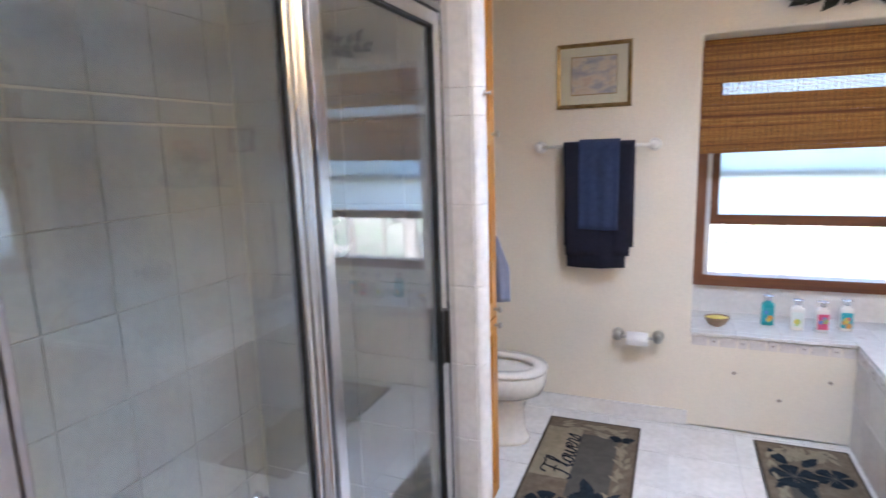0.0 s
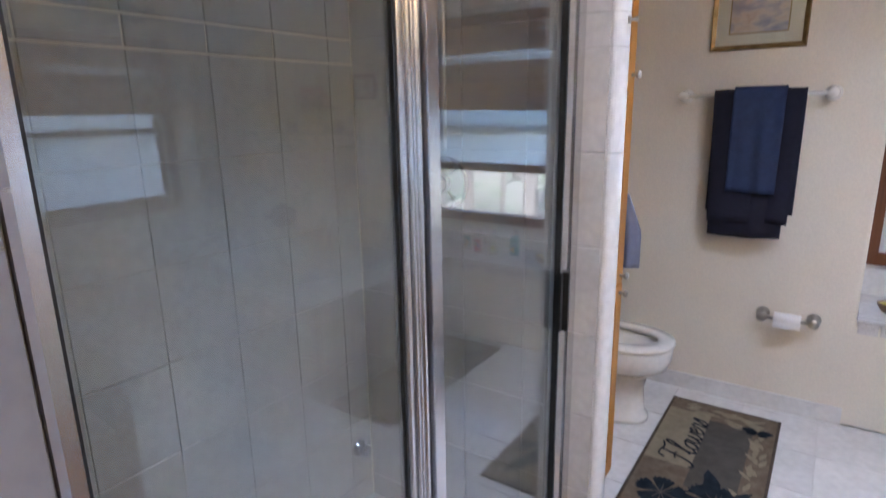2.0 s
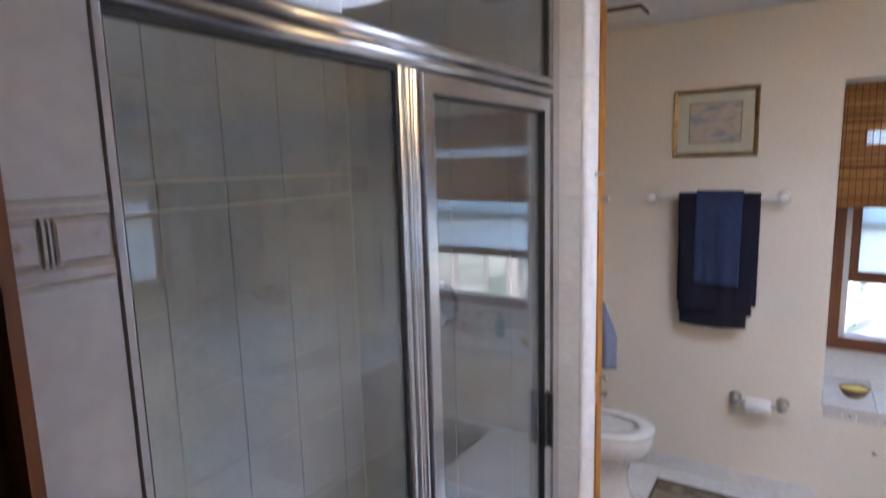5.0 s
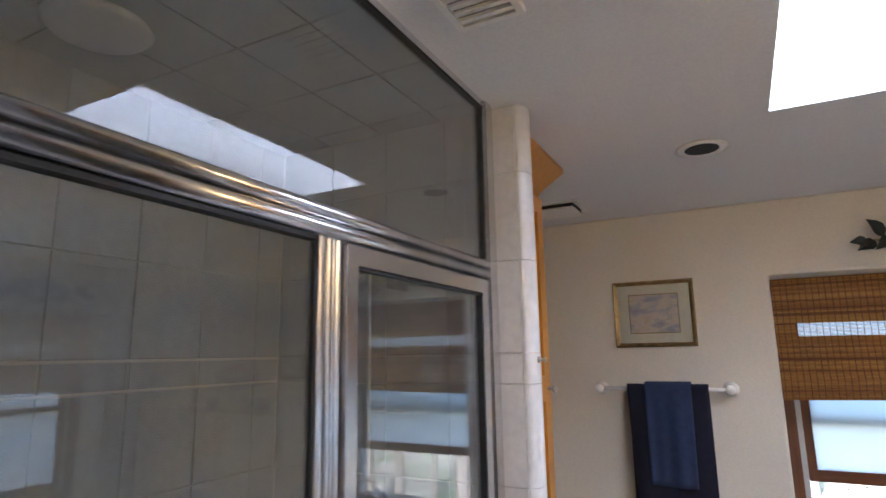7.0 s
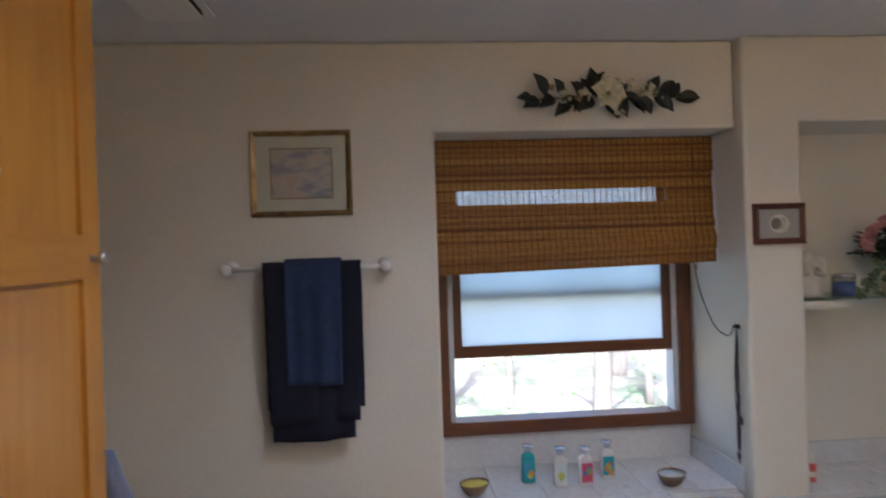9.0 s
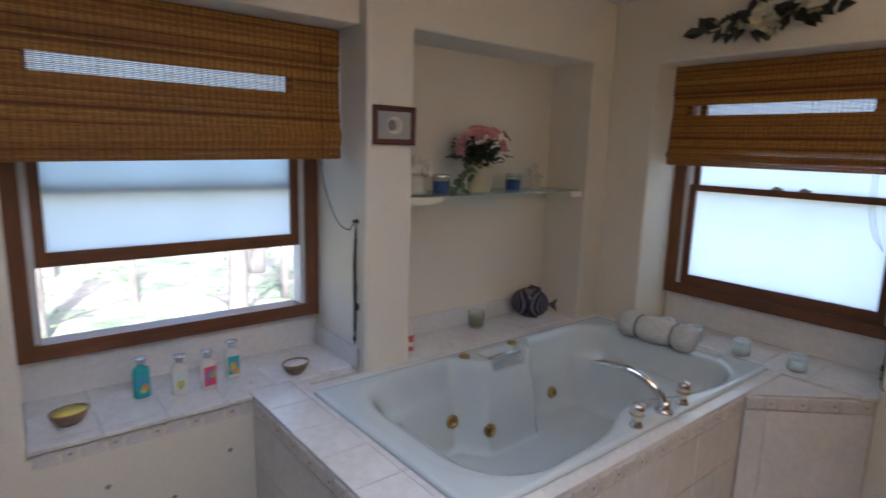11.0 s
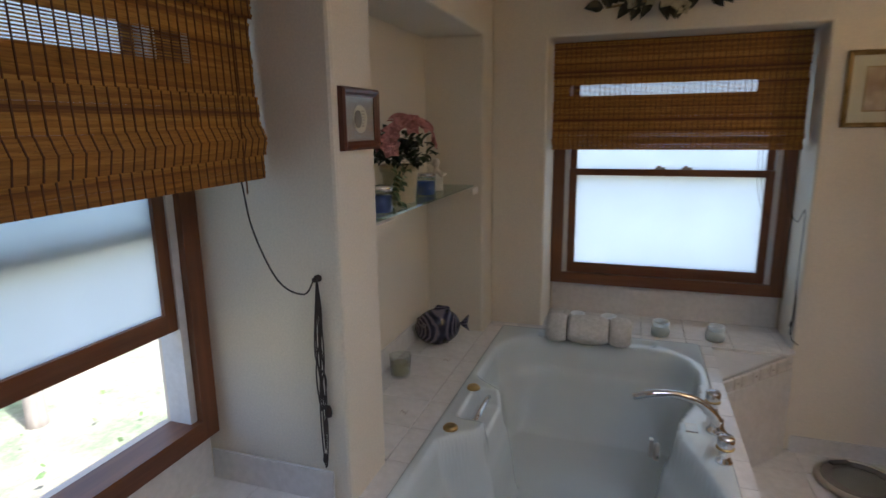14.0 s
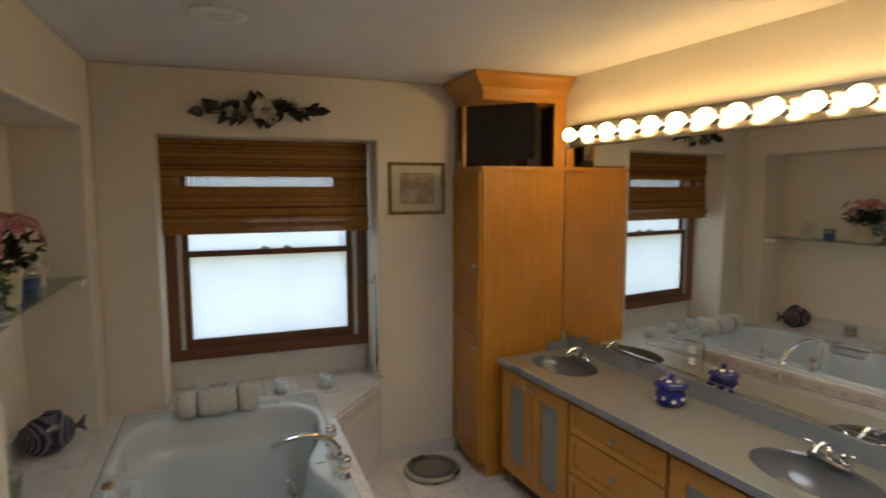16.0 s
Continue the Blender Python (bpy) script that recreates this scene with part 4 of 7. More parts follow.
# vanity light bar
M_BULB = glow("warm_bulb_glass", (1.0, 0.65, 0.26), 5.7)
M_BARM = surface("bright_bar_metal", (0.80, 0.76, 0.68), (0.88, 0.84, 0.76), 4, 60, 0.2, 0.0, 1.0, rvar=0.03)
bar = thing("vanity_light", VM, "long chrome light bar with a row of lit round bulbs", "light")
part("bar", boxes([(0.98, 3.15, YV + 0.003, YV + 0.035, 2.0, 2.12), (0.98, 3.15, YV + 0.035, YV + 0.04, 2.005, 2.115)], 0.004), M_BARM, bar, "mirror-bright chrome backplate")
for i in range(14):
    x = 3.07 - i * 0.1525
    b = part("bulb", lathe([(0, 0.095), (0.012, 0.0937), (0.024, 0.089), (0.033, 0.080), (0.037, 0.068), (0.037, 0.058), (0.033, 0.045), (0.025, 0.033), (0.017, 0.024), (0.015, 0.012), (0.015, 0.0)], 18, 'y', at=(x, YV + 0.045, 2.06)), M_BULB, bar, "glowing round bulb", smooth=True)
    part("socket", lathe([(0.030, 0), (0.030, 0.012), (0.021, 0.016), (0.021, 0.022), (0.016, 0.024)], 16, 'y', at=(x, YV + 0.04, 2.06)), M_CHROME, b, "chrome socket", smooth=True)

# ---------------------------------------------------------------- linen cabinet and toilet
LX, LY0, LY1 = -0.062, 3.491, 3.99
lc = thing("linen_cabinet", pose(0, 0, 0), "tall honey maple linen cabinet with panelled doors and crown", "cabinet")
part("body", boxes([(XW + 0.003, LX, LY0, LY1, 0.09, 2.30)], 0.003), M_MAPLE, lc)
part("plinth", boxes([(XW + 0.003, LX - 0.03, LY0, LY1, 0, 0.09)]), M_MAPLEY, lc)
part("crown_core", boxes([(XW + 0.003, LX - 0.002, LY0, LY1 - 0.002, 2.30, CEIL - 0.004)]), M_MAPLE, lc)
crown(lc, [(LX, LY0 + 0.0), (LX, LY1), (XW + 0.003, LY1)], 2.28, CEIL - 0.003, 0.006, 0.085, 1)
for z0, z1, knobs in ((0.10, 0.865, (0.835,)), (0.872, 2.27, (0.90, 1.585))):
    d = panel_door(lc, "door", 'y', LY0 + 0.006, LY1 - 0.006, z0, z1, LX + 0.0005, 1, None, 0.06)
    for kz in knobs:
        knob(d, (LX + 0.02, LY1 - 0.035, kz), (1, 0, 0))
part("rail", boxes([(LX + 0.0005, LX + 0.0205, LY0 + 0.066, LY1 - 0.066, 1.545, 1.63)], 0.003), M_MAPLEY, d)


def toilet():
    t = thing("toilet", pose(-0.325, 4.60, 0), "white porcelain toilet with the lid raised", "toilet")
    def oval(x0, x1, w, n=36, p=2.3):
        c, r = (x0 + x1) / 2, (x1 - x0) / 2
        out = []
        for k in range(n):
            a = 2 * math.pi * k / n
            ca, sa = math.cos(a), math.sin(a)
            out.append((c + r * math.copysign(abs(ca) ** (2 / p), ca), w * math.copysign(abs(sa) ** (2 / p), sa)))
        return out
    def loft(rows, ring_only=False):
        bm = bmesh.new()
        rings = [[bm.verts.new((x, y, z)) for x, y in oval(a, b, w)] for a, b, w, z in rows]
        for r, s in zip(rings, rings[1:]):
            for k in range(len(r)):
                bm.faces.new((r[k], r[(k + 1) % len(r)], s[(k + 1) % len(s)], s[k]))
        if ring_only:
            r, s = rings[-1], rings[0]
            for k in range(len(r)):
                bm.faces.new((r[k], r[(k + 1) % len(r)], s[(k + 1) % len(s)], s[k]))
            return bm
        bm.faces.new(rings[0][::-1])
        bm.faces.new(rings[-1])
        return bm
    part("pedestal", loft([(-0.28, 0.265, 0.125, 0), (-0.28, 0.265, 0.125, 0.02), (-0.27, 0.245, 0.105, 0.05), (-0.26, 0.235, 0.10, 0.16), (-0.26, 0.25, 0.115, 0.225), (-0.25, 0.30, 0.15, 0.265)]), M_PORC, t, smooth=True)
    part("bowl", loft([(-0.24, 0.29, 0.145, 0.262), (-0.24, 0.335, 0.17, 0.285), (-0.24, 0.352, 0.182, 0.33), (-0.24, 0.355, 0.184, 0.385), (-0.235, 0.35, 0.18, 0.392), (-0.17, 0.30, 0.125, 0.392), (-0.15, 0.27, 0.105, 0.36), (-0.10, 0.18, 0.06, 0.27), (-0.05, 0.1, 0.03, 0.25)]), M_PORC, t, smooth=True)
    part("seat", loft([(-0.20, 0.358, 0.186, 0.397), (-0.20, 0.362, 0.19, 0.405), (-0.20, 0.358, 0.186, 0.418), (-0.14, 0.29, 0.118, 0.42), (-0.135, 0.28, 0.112, 0.41), (-0.14, 0.285, 0.115, 0.397)], True), M_PORC, t, "white toilet seat", smooth=True)
    lid = loft([(-0.20, 0.35, 0.185, 0), (-0.20, 0.355, 0.188, 0.01), (-0.195, 0.345, 0.18, 0.02)])
    bmesh.ops.transform(lid, matrix=pose(-0.21, 0, 0.42, 0, -97, 0) @ pose(0.21, 0, 0), verts=lid.verts)
    part("lid", lid, M_PORC, t, smooth=True)
    part("tank", boxy(-0.49, -0.27, -0.22, 0.22, 0.40, 0.76, 0.03, 3), M_PORC, t)
    part("tank_lid", boxy(-0.495, -0.26, -0.23, 0.23, 0.762, 0.80, 0.012, 3), M_PORC, t)
    part("tank_foot", boxy(-0.48, -0.24, -0.12, 0.12, 0.18, 0.40, 0.03, 3), M_PORC, t)
    part("flush_lever", boxes([(-0.268, -0.25, 0.10, 0.20, 0.68, 0.70)], 0.005), M_CHROME, t, "chrome lever")


toilet()


# ---------------------------------------------------------------- woven blinds
M_REED, nt_, p_ = node_mat("bamboo_reed")
geo_ = nt_.nodes.new("ShaderNodeNewGeometry")
c_ = ramp(nt_, geo_.outputs["Random Per Island"], [(0.0, (0.17, 0.058, 0.010)), (0.2, (0.345, 0.146, 0.022)), (0.7, (0.47, 0.216, 0.034)), (1.0, (0.57, 0.292, 0.055))])
c_ = mix_col(nt_, 0.55, c_, ramp(nt_, noise_tex(nt_, 3.2, 6, (6, 6, 120)), [(0.35, (0.30, 0.24, 0.2)), (0.55, (1, 1, 1))]), 'MULTIPLY')
nt_.links.new(c_, p_.inputs["Base Color"])
p_.inputs["Roughness"].default_value = 0.55
tl_ = nt_.nodes.new("ShaderNodeBsdfTranslucent")
mx_ = nt_.nodes.new("ShaderNodeMixShader")
mx_.inputs[0].default_value = 0.30
nt_.links.new(c_, tl_.inputs["Color"])
nt_.links.new(p_.outputs[0], mx_.inputs[1])
nt_.links.new(tl_.outputs[0], mx_.inputs[2])
nt_.links.new(mx_.outputs[0], nt_.nodes["Material Output"].inputs["Surface"])
M_THREAD = surface("dark_blind_thread", (0.10, 0.04, 0.013), (0.16, 0.066, 0.022), 20, 90, 0.8, 0.1)


def blind(name, w, ztop, bands, m, label, skew=0.0, zgap=None, seed=1):
    """Woven-reed roman shade in local x and z, y towards the room is negative. bands: (z0, z1, y0, y1) from the top down."""
    rnd = random.Random(seed)
    b = thing(name, m, label, "blind", "woven shades on the windows")
    reeds, threads = bmesh.new(), bmesh.new()
    xs = [w * k / 24 for k in range(25)]
    tx = [0.012 + k * (w - 0.024) / 46 for k in range(47)]
    for bi, (za, zb, ya, yb) in enumerate(bands):
        last = (0, 0, 1.7, 1.7, 1.0)[max(0, 5 + bi - len(bands))]
        n = max(2, int((za - zb) / 0.0062))
        for i in range(n):
            f = (i + 0.5) / n
            z = za + (zb - za) * f
            y = ya + (yb - ya) * f
            if zgap and zgap[0] < z < zgap[1]:
                # open weave: keep only short reeds at both ends and every third one across
                spans = [(0, 0.085), (w - 0.215, w)]
                spans.append((0.085, w - 0.215))
                hh = 0.0015
            else:
                spans, hh = [(0, w)], (0.0034 if rnd.random() > 0.10 else 0.0031)
            for a, e in spans:
                hv = 0.0034 if (e < w * .2 or a > w * .7) else hh
                j = rnd.uniform(-0.003, 0.004) * (1 if e == w else 0.4)
                wob = rnd.uniform(0.0, 0.0008)
                q = []
                for x in (a + j if a == 0 else a, (a + e) / 2, e + j if e == w else e):
                    dz = skew * (x / w) * last
                    for s, t in ((-0.0012, -hv), (0.0012, -hv), (0.0012, hv), (-0.0012, hv)):
                        q.append(reeds.verts.new((x, y + s, z + t + dz + wob * (1 if x < w / 2 else -1))))
                for o in (0, 4):
                    for k in range(4):
                        reeds.faces.new((q[o + k], q[o + (k + 1) % 4], q[o + 4 + (k + 1) % 4], q[o + 4 + k]))
                reeds.faces.new(q[3::-1])
                reeds.faces.new(q[8:12])
        for x in tx:
            d0 = skew * (x / w) * last
            wv = 0.0011 + rnd.uniform(0, 0.0006)
            v = [threads.verts.new(c) for c in ((x - wv, ya - 0.0034, za + d0), (x + wv, ya - 0.0034, za + d0), (x + wv, yb - 0.0034, zb + d0), (x - wv, yb - 0.0034, zb + d0),
                                                (x - wv, ya - 0.0014, za + d0), (x + wv, ya - 0.0014, za + d0), (x + wv, yb - 0.0014, zb + d0), (x - wv, yb - 0.0014, zb + d0))]
            for q in ((0, 1, 2, 3), (0, 4, 5, 1), (3, 2, 6, 7), (0, 3, 7, 4), (1, 5, 6, 2)):
                threads.faces.new([v[k] for k in q])
    tagged(part("reeds", reeds, M_REED, b, "honey-brown woven reeds"), kind="stuff")
    tagged(part("threads", threads, M_THREAD, b, "dark warp threads"), kind="stuff")
    cz0, cz1 = bands[-1][1], bands[0][0] - 0.05
    part("lift_cord", tube([(w - 0.10, -0.034, cz0 - 0.01), (w - 0.102, -0.030, (cz0 + cz1) / 2), (w - 0.10, -0.020, cz1)], 0.0022, 6), M_THREAD, b, "dark lift cord")
    part("headrail", boxes([(0.0, w, 0.004, 0.035, ztop - 0.03, ztop)], 0.002), M_WINWOODX, b, "wooden headrail")
    return b


blind("woven_shade", 1.232, 2.044, [(2.044, 1.892, -0.004, -0.012), (1.902, 1.69, 0.0, -0.006), (1.70, 1.55, -0.012, -0.018), (1.59, 1.555, -0.018, -0.034), (1.56, 1.515, -0.034, -0.024), (1.59, 1.468, -0.015, -0.02)],
      pose(0.722, 5.22, 0), "honey-brown woven reed roman shade, half raised and hanging slightly crooked", 0.022, (1.762, 1.826), 3)
blind("woven_shade", 1.20, 2.044, [(2.044, 1.88, -0.004, -0.012), (1.89, 1.72, 0.0, -0.006), (1.73, 1.58, -0.012, -0.02), (1.585, 1.54, -0.02, -0.045), (1.545, 1.49, -0.02, -0.024)],
      pose(ERX - 0.09, ER1 - 0.004, 0, 0, 0, -90), "honey-brown woven reed roman shade, half raised", 0.0, (1.77, 1.824), 8)

# ---------------------------------------------------------------- tub fittings
def T(x, y, z):
    """World place to the tub's own coordinates."""
    return (x - TX0, y - TY0, z - DECK)


def tub_fittings():
    def shell(x, y):
        return DECK + tub_h(x - TX0, y - TY0)
    # whirlpool jets on the inner faces, set where the wall passes their height
    def wall_jet(x, z, south):
        y = TY0 + 0.10 if south else TY1 - 0.10
        while shell(x, y) > z and TY0 < y < TY1:
            y += 0.004 if south else -0.004
            if abs(y - (TY0 + TY1) / 2) < 0.02:
                break
        e = 0.012
        n = Vector(((shell(x - e, y) - shell(x + e, y)) / (2 * e), (shell(x, y - e) - shell(x, y + e)) / (2 * e), 1)).normalized()
        tub_jet(Vector(T(x, y, shell(x, y))) + n * 0.002, n)
    for x, z, south in ((3.05, .24, False), (2.33, .27, False), (2.46, .24, False), (2.95, .28, True), (2.36, .30, True), (2.06, .30, True)):
        wall_jet(x, z, south)
    # deck controls
    for x, y in ((2.425, 4.838), (2.76, 4.845)):
        part("air_control", lathe([(0, 0.0), (0.028, 0), (0.028, 0.006), (0.02, 0.014), (0.008, 0.016), (0, 0.013)], 18, at=T(x, y, shell(x, y))), M_BRASS, tub, "aged brass air control", smooth=True)
    gz = DECK + 0.010
    part("grab_rail", tube([T(2.485, 4.775, gz - 0.012), T(2.52, 4.772, gz), T(2.61, 4.77, gz + 0.003), T(2.70, 4.772, gz), T(2.742, 4.775, gz - 0.012)], 0.011, 12), M_CHROME, tub, "chrome grab rail", smooth=True)
    part("overflow", lathe([(0, 0), (0.034, 0), (0.034, 0.012), (0.026, 0.02), (0, 0.022)], 20, 'y', at=T(2.755, 4.115, 0.40)), M_NICKEL, tub, "nickel overflow cover", smooth=True)
    part("overflow_lever", boxy(*[v for p in zip(T(2.745, 4.137, 0.38), T(2.765, 4.15, 0.45)) for v in p], 0.004), M_NICKEL, tub, "nickel lever")


tub_fittings()

fz = DECK + 0.0195
faucet = thing("tub_faucet", pose(2.68, 3.937, fz), "chrome roman tub filler with two round handles", "faucet")
part("spout_base", lathe([(0.034, 0), (0.034, 0.008), (0.026, 0.014), (0.022, 0.03), (0.022, 0.05), (0, 0.052)], 20), M_CHROME, faucet, smooth=True)
sp = curve_pts([(0, 0, 0.02), (-0.01, 0.015, 0.07), (-0.035, 0.075, 0.125), (-0.058, 0.15, 0.150), (-0.075, 0.225, 0.150), (-0.08, 0.285, 0.132)], 6)
part("spout", tube(sp, 0.02, 14, radii=[0.022 - 0.008 * i / len(sp) for i in range(len(sp))], flat=0.8), M_CHROME, faucet, smooth=True)
for dx in (0.137, -0.192):
    h = part("handle", lathe([(0.026, 0), (0.026, 0.006), (0.02, 0.012), (0.018, 0.04), (0.024, 0.046), (0.026, 0.052), (0.022, 0.056), (0.026, 0.062), (0.027, 0.084), (0.022, 0.092), (0, 0.094)], 20, at=(dx, 0.0, 0)), M_CHROME, faucet, smooth=True)
    part("ring", lathe([(0.0265, 0.049), (0.0285, 0.052), (0.0265, 0.055)], 20, at=(dx, 0.0, 0)), M_BRASS, h, "brass trim ring", smooth=True)
part("hand_spray_plate", boxy(-0.03, 0.03, 0.06, 0.10, -0.012, 0.006, 0.003), M_NICKEL, faucet, "dark control plate")

# bath pillow: three quilted pads
M_TERRY = surface("white_terry_weave", (0.55, 0.53, 0.50), (0.70, 0.68, 0.65), 60, 240, 0.95, 0.9)
M_WELT = surface("dark_welt", (0.10, 0.09, 0.09), (0.15, 0.14, 0.13), 20, 90, 0.8, 0.2)
pil = thing("bath_pillow", pose(3.462, 4.44, DECK + 0.072, 0, -12, 2), "white textured bath pillow of three pads on the tub rim", "pillow")
for y0, y1 in ((-0.205, -0.104), (-0.10, 0.10), (0.104, 0.205)):
    n = 10
    rows = []
    for k in range(n + 1):
        f = k / n
        s = math.sin(math.pi * min(max(f, 0.02), 0.98)) ** 0.10
        rows.append((0.085 * s, y0 + (y1 - y0) * f))
    part("pad", lathe(rows, 22, 'y', sx=0.95, sy=0.85), M_TERRY, pil, smooth=True)
for y in (-0.102, 0.102):
    part("welt", lathe([(0.066, y - 0.003), (0.074, y), (0.066, y + 0.003)], 22, 'y', sx=0.95, sy=0.85), M_WELT, pil, "dark seam", smooth=True)

# ---------------------------------------------------------------- things on the deck
M_WAX = surface("white_wax", (0.70, 0.68, 0.62), (0.76, 0.74, 0.68), 10, 60, 0.5, 0.05)
M_WHITEGL = frosted_mat("milky_candle_glass", (0.90, 0.93, 0.93))
for x, y in ((3.69, 4.088), (3.69, 3.824), (3.70, 4.352), (3.70, 4.515)):
    c = thing("candle_jar", pose(x, y, DECK), "small necked white glass candle jar on the tub deck", "candle", "white candle jars by the window")
    part("jar", lathe([(0, 0), (0.036, 0), (0.043, 0.007), (0.045, 0.022), (0.044, 0.036), (0.038, 0.049), (0.036, 0.053), (0.039, 0.056), (0.041, 0.064), (0.041, 0.076), (0.039, 0.079), (0.036, 0.076), (0.034, 0.053), (0.040, 0.036), (0.040, 0.010), (0, 0.006)], 22), M_WHITEGL, c, smooth=True)
    part("wax", lathe([(0.0, 0.0065), (0.0385, 0.0105), (0.0385, 0.036), (0.030, 0.038), (0, 0.037)], 18), M_WAX, c, smooth=True)

tb = thing("tumbler_candle", pose(2.825, 5.20, DECK), "clear glass tumbler holding a pale yellow candle", "candle")
part("glass", lathe([(0, 0), (0.040, 0), (0.044, 0.01), (0.049, 0.10), (0.046, 0.10), (0.042, 0.014), (0, 0.012)], 24), M_GLASSY, tb, smooth=True)
part("wax", lathe([(0, 0.0135), (0.041, 0.0135), (0.0435, 0.06), (0, 0.06)], 20), surface("straw_wax", (0.50, 0.44, 0.28), (0.58, 0.51, 0.34), 10, 60, 0.5, 0.03), tb, smooth=True)

# ceramic fish
M_FISH, nt_, p_ = node_mat("glazed_fish")
wv = nt_.nodes.new("ShaderNodeTexWave")
wv.wave_type, wv.bands_direction = 'RINGS', 'X'
wv.inputs["Scale"].default_value, wv.inputs["Distortion"].default_value = 26, 1.5
tc_ = nt_.nodes.new("ShaderNodeTexCoord")
nt_.links.new(tc_.outputs["Object"], wv.inputs["Vector"])
nt_.links.new(ramp(nt_, wv.outputs["Fac"], [(0.30, (0.016, 0.016, 0.034)), (0.6, (0.055, 0.052, 0.095)), (0.95, (0.16, 0.14, 0.17))]), p_.inputs["Base Color"])
p_.inputs["Roughness"].default_value = 0.18
bumped(nt_, p_, wv.outputs["Fac"], 0.5, 0.004)
fb = bmesh.new()
bmesh.ops.create_uvsphere(fb, u_segments=28, v_segments=18, radius=1.0)
for v in fb.verts:
    x, y, z = v.co
    v.co = Vector((x * 0.118, y * 0.085 * (1 - 0.2 * abs(x)), z * 0.093))
for sgn in (1,):
    for pts in (((0.115, 0, 0.0), (0.165, 0, 0.045), (0.155, 0, 0.0), (0.165, 0, -0.04)), ((-0.03, 0, 0.085), (0.0, 0, 0.112), (0.06, 0, 0.10), (0.07, 0, 0.07)), ((-0.02, 0, -0.08), (0.0, 0, -0.093), (0.05, 0, -0.093), (0.05, 0, -0.06))):
        a = [fb.verts.new((p[0], -0.007, p[2])) for p in pts]
        b = [fb.verts.new((p[0], 0.007, p[2])) for p in pts]
        fb.faces.new(a)
        fb.faces.new(b[::-1])
        for i in range(4):
            fb.faces.new((a[i], b[i], b[(i + 1) % 4], a[(i + 1) % 4]))
for ey in (-0.05, 0.05):
    bmesh.ops.create_uvsphere(fb, u_segments=10, v_segments=8, radius=0.014, matrix=Matrix.Translation((-0.085, ey, 0.028)))
solo("fish_figurine", fb, M_FISH, pose(3.235, 5.165, DECK + 0.0935, 0, 0, -56), "dark glazed ceramic fish ornament with ringed scales", "figurine", smooth=True)

M_LABELR = surface("red_print", (0.5, 0.08, 0.06), (0.62, 0.14, 0.10), 20, 90, 0.4, 0.0)
tbt = thing("lotion_tube", pose(2.295, 5.11, DECK), "white plastic tube with red print standing on its cap", "tube")
part("body", lathe([(0.019, 0.022), (0.02, 0.03), (0.019, 0.07), (0.012, 0.12), (0.004, 0.138), (0, 0.138)], 16, sy=0.8), M_PORC, tbt, smooth=True)
part("cap", lathe([(0.0, 0), (0.018, 0), (0.018, 0.0215), (0, 0.0215)], 16), M_LABELR, tbt, "red cap", smooth=True)
part("print", lathe([(0.0205, 0.045), (0.0203, 0.08)], 16, sy=0.8), M_LABELR, tbt)

# lotion bottles on the ledge
M_CAP = surface("silver_cap", (0.66, 0.66, 0.68), (0.78, 0.78, 0.80), 8, 60, 0.2, 0.02, 0.9)


def bottle(x, y, rz, body, bands, label):
    b = thing("lotion_bottle", pose(x, y, DECK, 0, 0, rz), label, "bottle", "lotion bottles on the window ledge")
    def ring(bm, w, d, z):
        return [bm.verts.new((w * math.copysign(abs(math.cos(a)) ** .5, math.cos(a)), d * math.copysign(abs(math.sin(a)) ** .5, math.sin(a)), z)) for a in [2 * math.pi * (k + .5) / 20 for k in range(20)]]
    bm = bmesh.new()
    rows = [(0.026, 0.015, 0), (0.030, 0.018, 0.004), (0.030, 0.018, 0.112), (0.027, 0.016, 0.122), (0.014, 0.012, 0.130), (0.013, 0.012, 0.136)]
    rs = [ring(bm, *r) for r in rows]
    for a, c in zip(rs, rs[1:]):
        for k in range(20):
            bm.faces.new((a[k], a[(k + 1) % 20], c[(k + 1) % 20], c[k]))
    bm.faces.new(rs[0][::-1]); bm.faces.new(rs[-1])
    part("body", bm, body, b, smooth=True)
    part("cap", lathe([(0.014, 0.1365), (0.016, 0.142), (0.016, 0.152), (0.024, 0.158), (0.024, 0.164), (0.0, 0.166)], 18), M_CAP, b, "silver disc cap", smooth=True)
    lab = bmesh.new()
    add_box(lab, -0.0255, 0.0255, -0.0192, -0.0178, 0.018, 0.10)
    part("label", lab, bands[0], b, "printed paper label")
    rnd = random.Random(int(x * 100))
    for m in bands[1:]:
        bm = lathe([(0, 0), (rnd.uniform(.008, .014), 0), (rnd.uniform(.006, .012), 0.0009), (0, 0.001)], 9, 'y', at=(rnd.uniform(-.012, .012), -0.0202, rnd.uniform(.03, .085)), sy=1.2)
        part("print", bm, m, b)


def flat(name, c):
    return surface(name, tuple(v * .85 for v in c), c, 25, 120, 0.35, 0.0)


P_TEAL, P_ORANGE, P_GREEN, P_PINK, P_BLUE, P_YEL, P_PURP, P_PALE = flat("teal_print", (.05, .42, .48)), flat("orange_print", (.75, .35, .08)), flat("green_print", (.38, .58, .12)), flat("pink_print", (.7, .10, .2)), flat("blue_print", (.12, .3, .65)), flat("yellow_print", (.8, .65, .12)), flat("purple_print", (.45, .12, .5)), flat("pale_print", (.7, .75, .7))
B_TEAL = surface("teal_bottle", (.04, .36, .40), (.07, .44, .47), 8, 60, 0.2, 0.0)
bottle(1.100, 5.280, 6, B_TEAL, (P_TEAL, P_ORANGE, P_YEL, P_BLUE), "teal lotion bottle with silver cap and orange print")
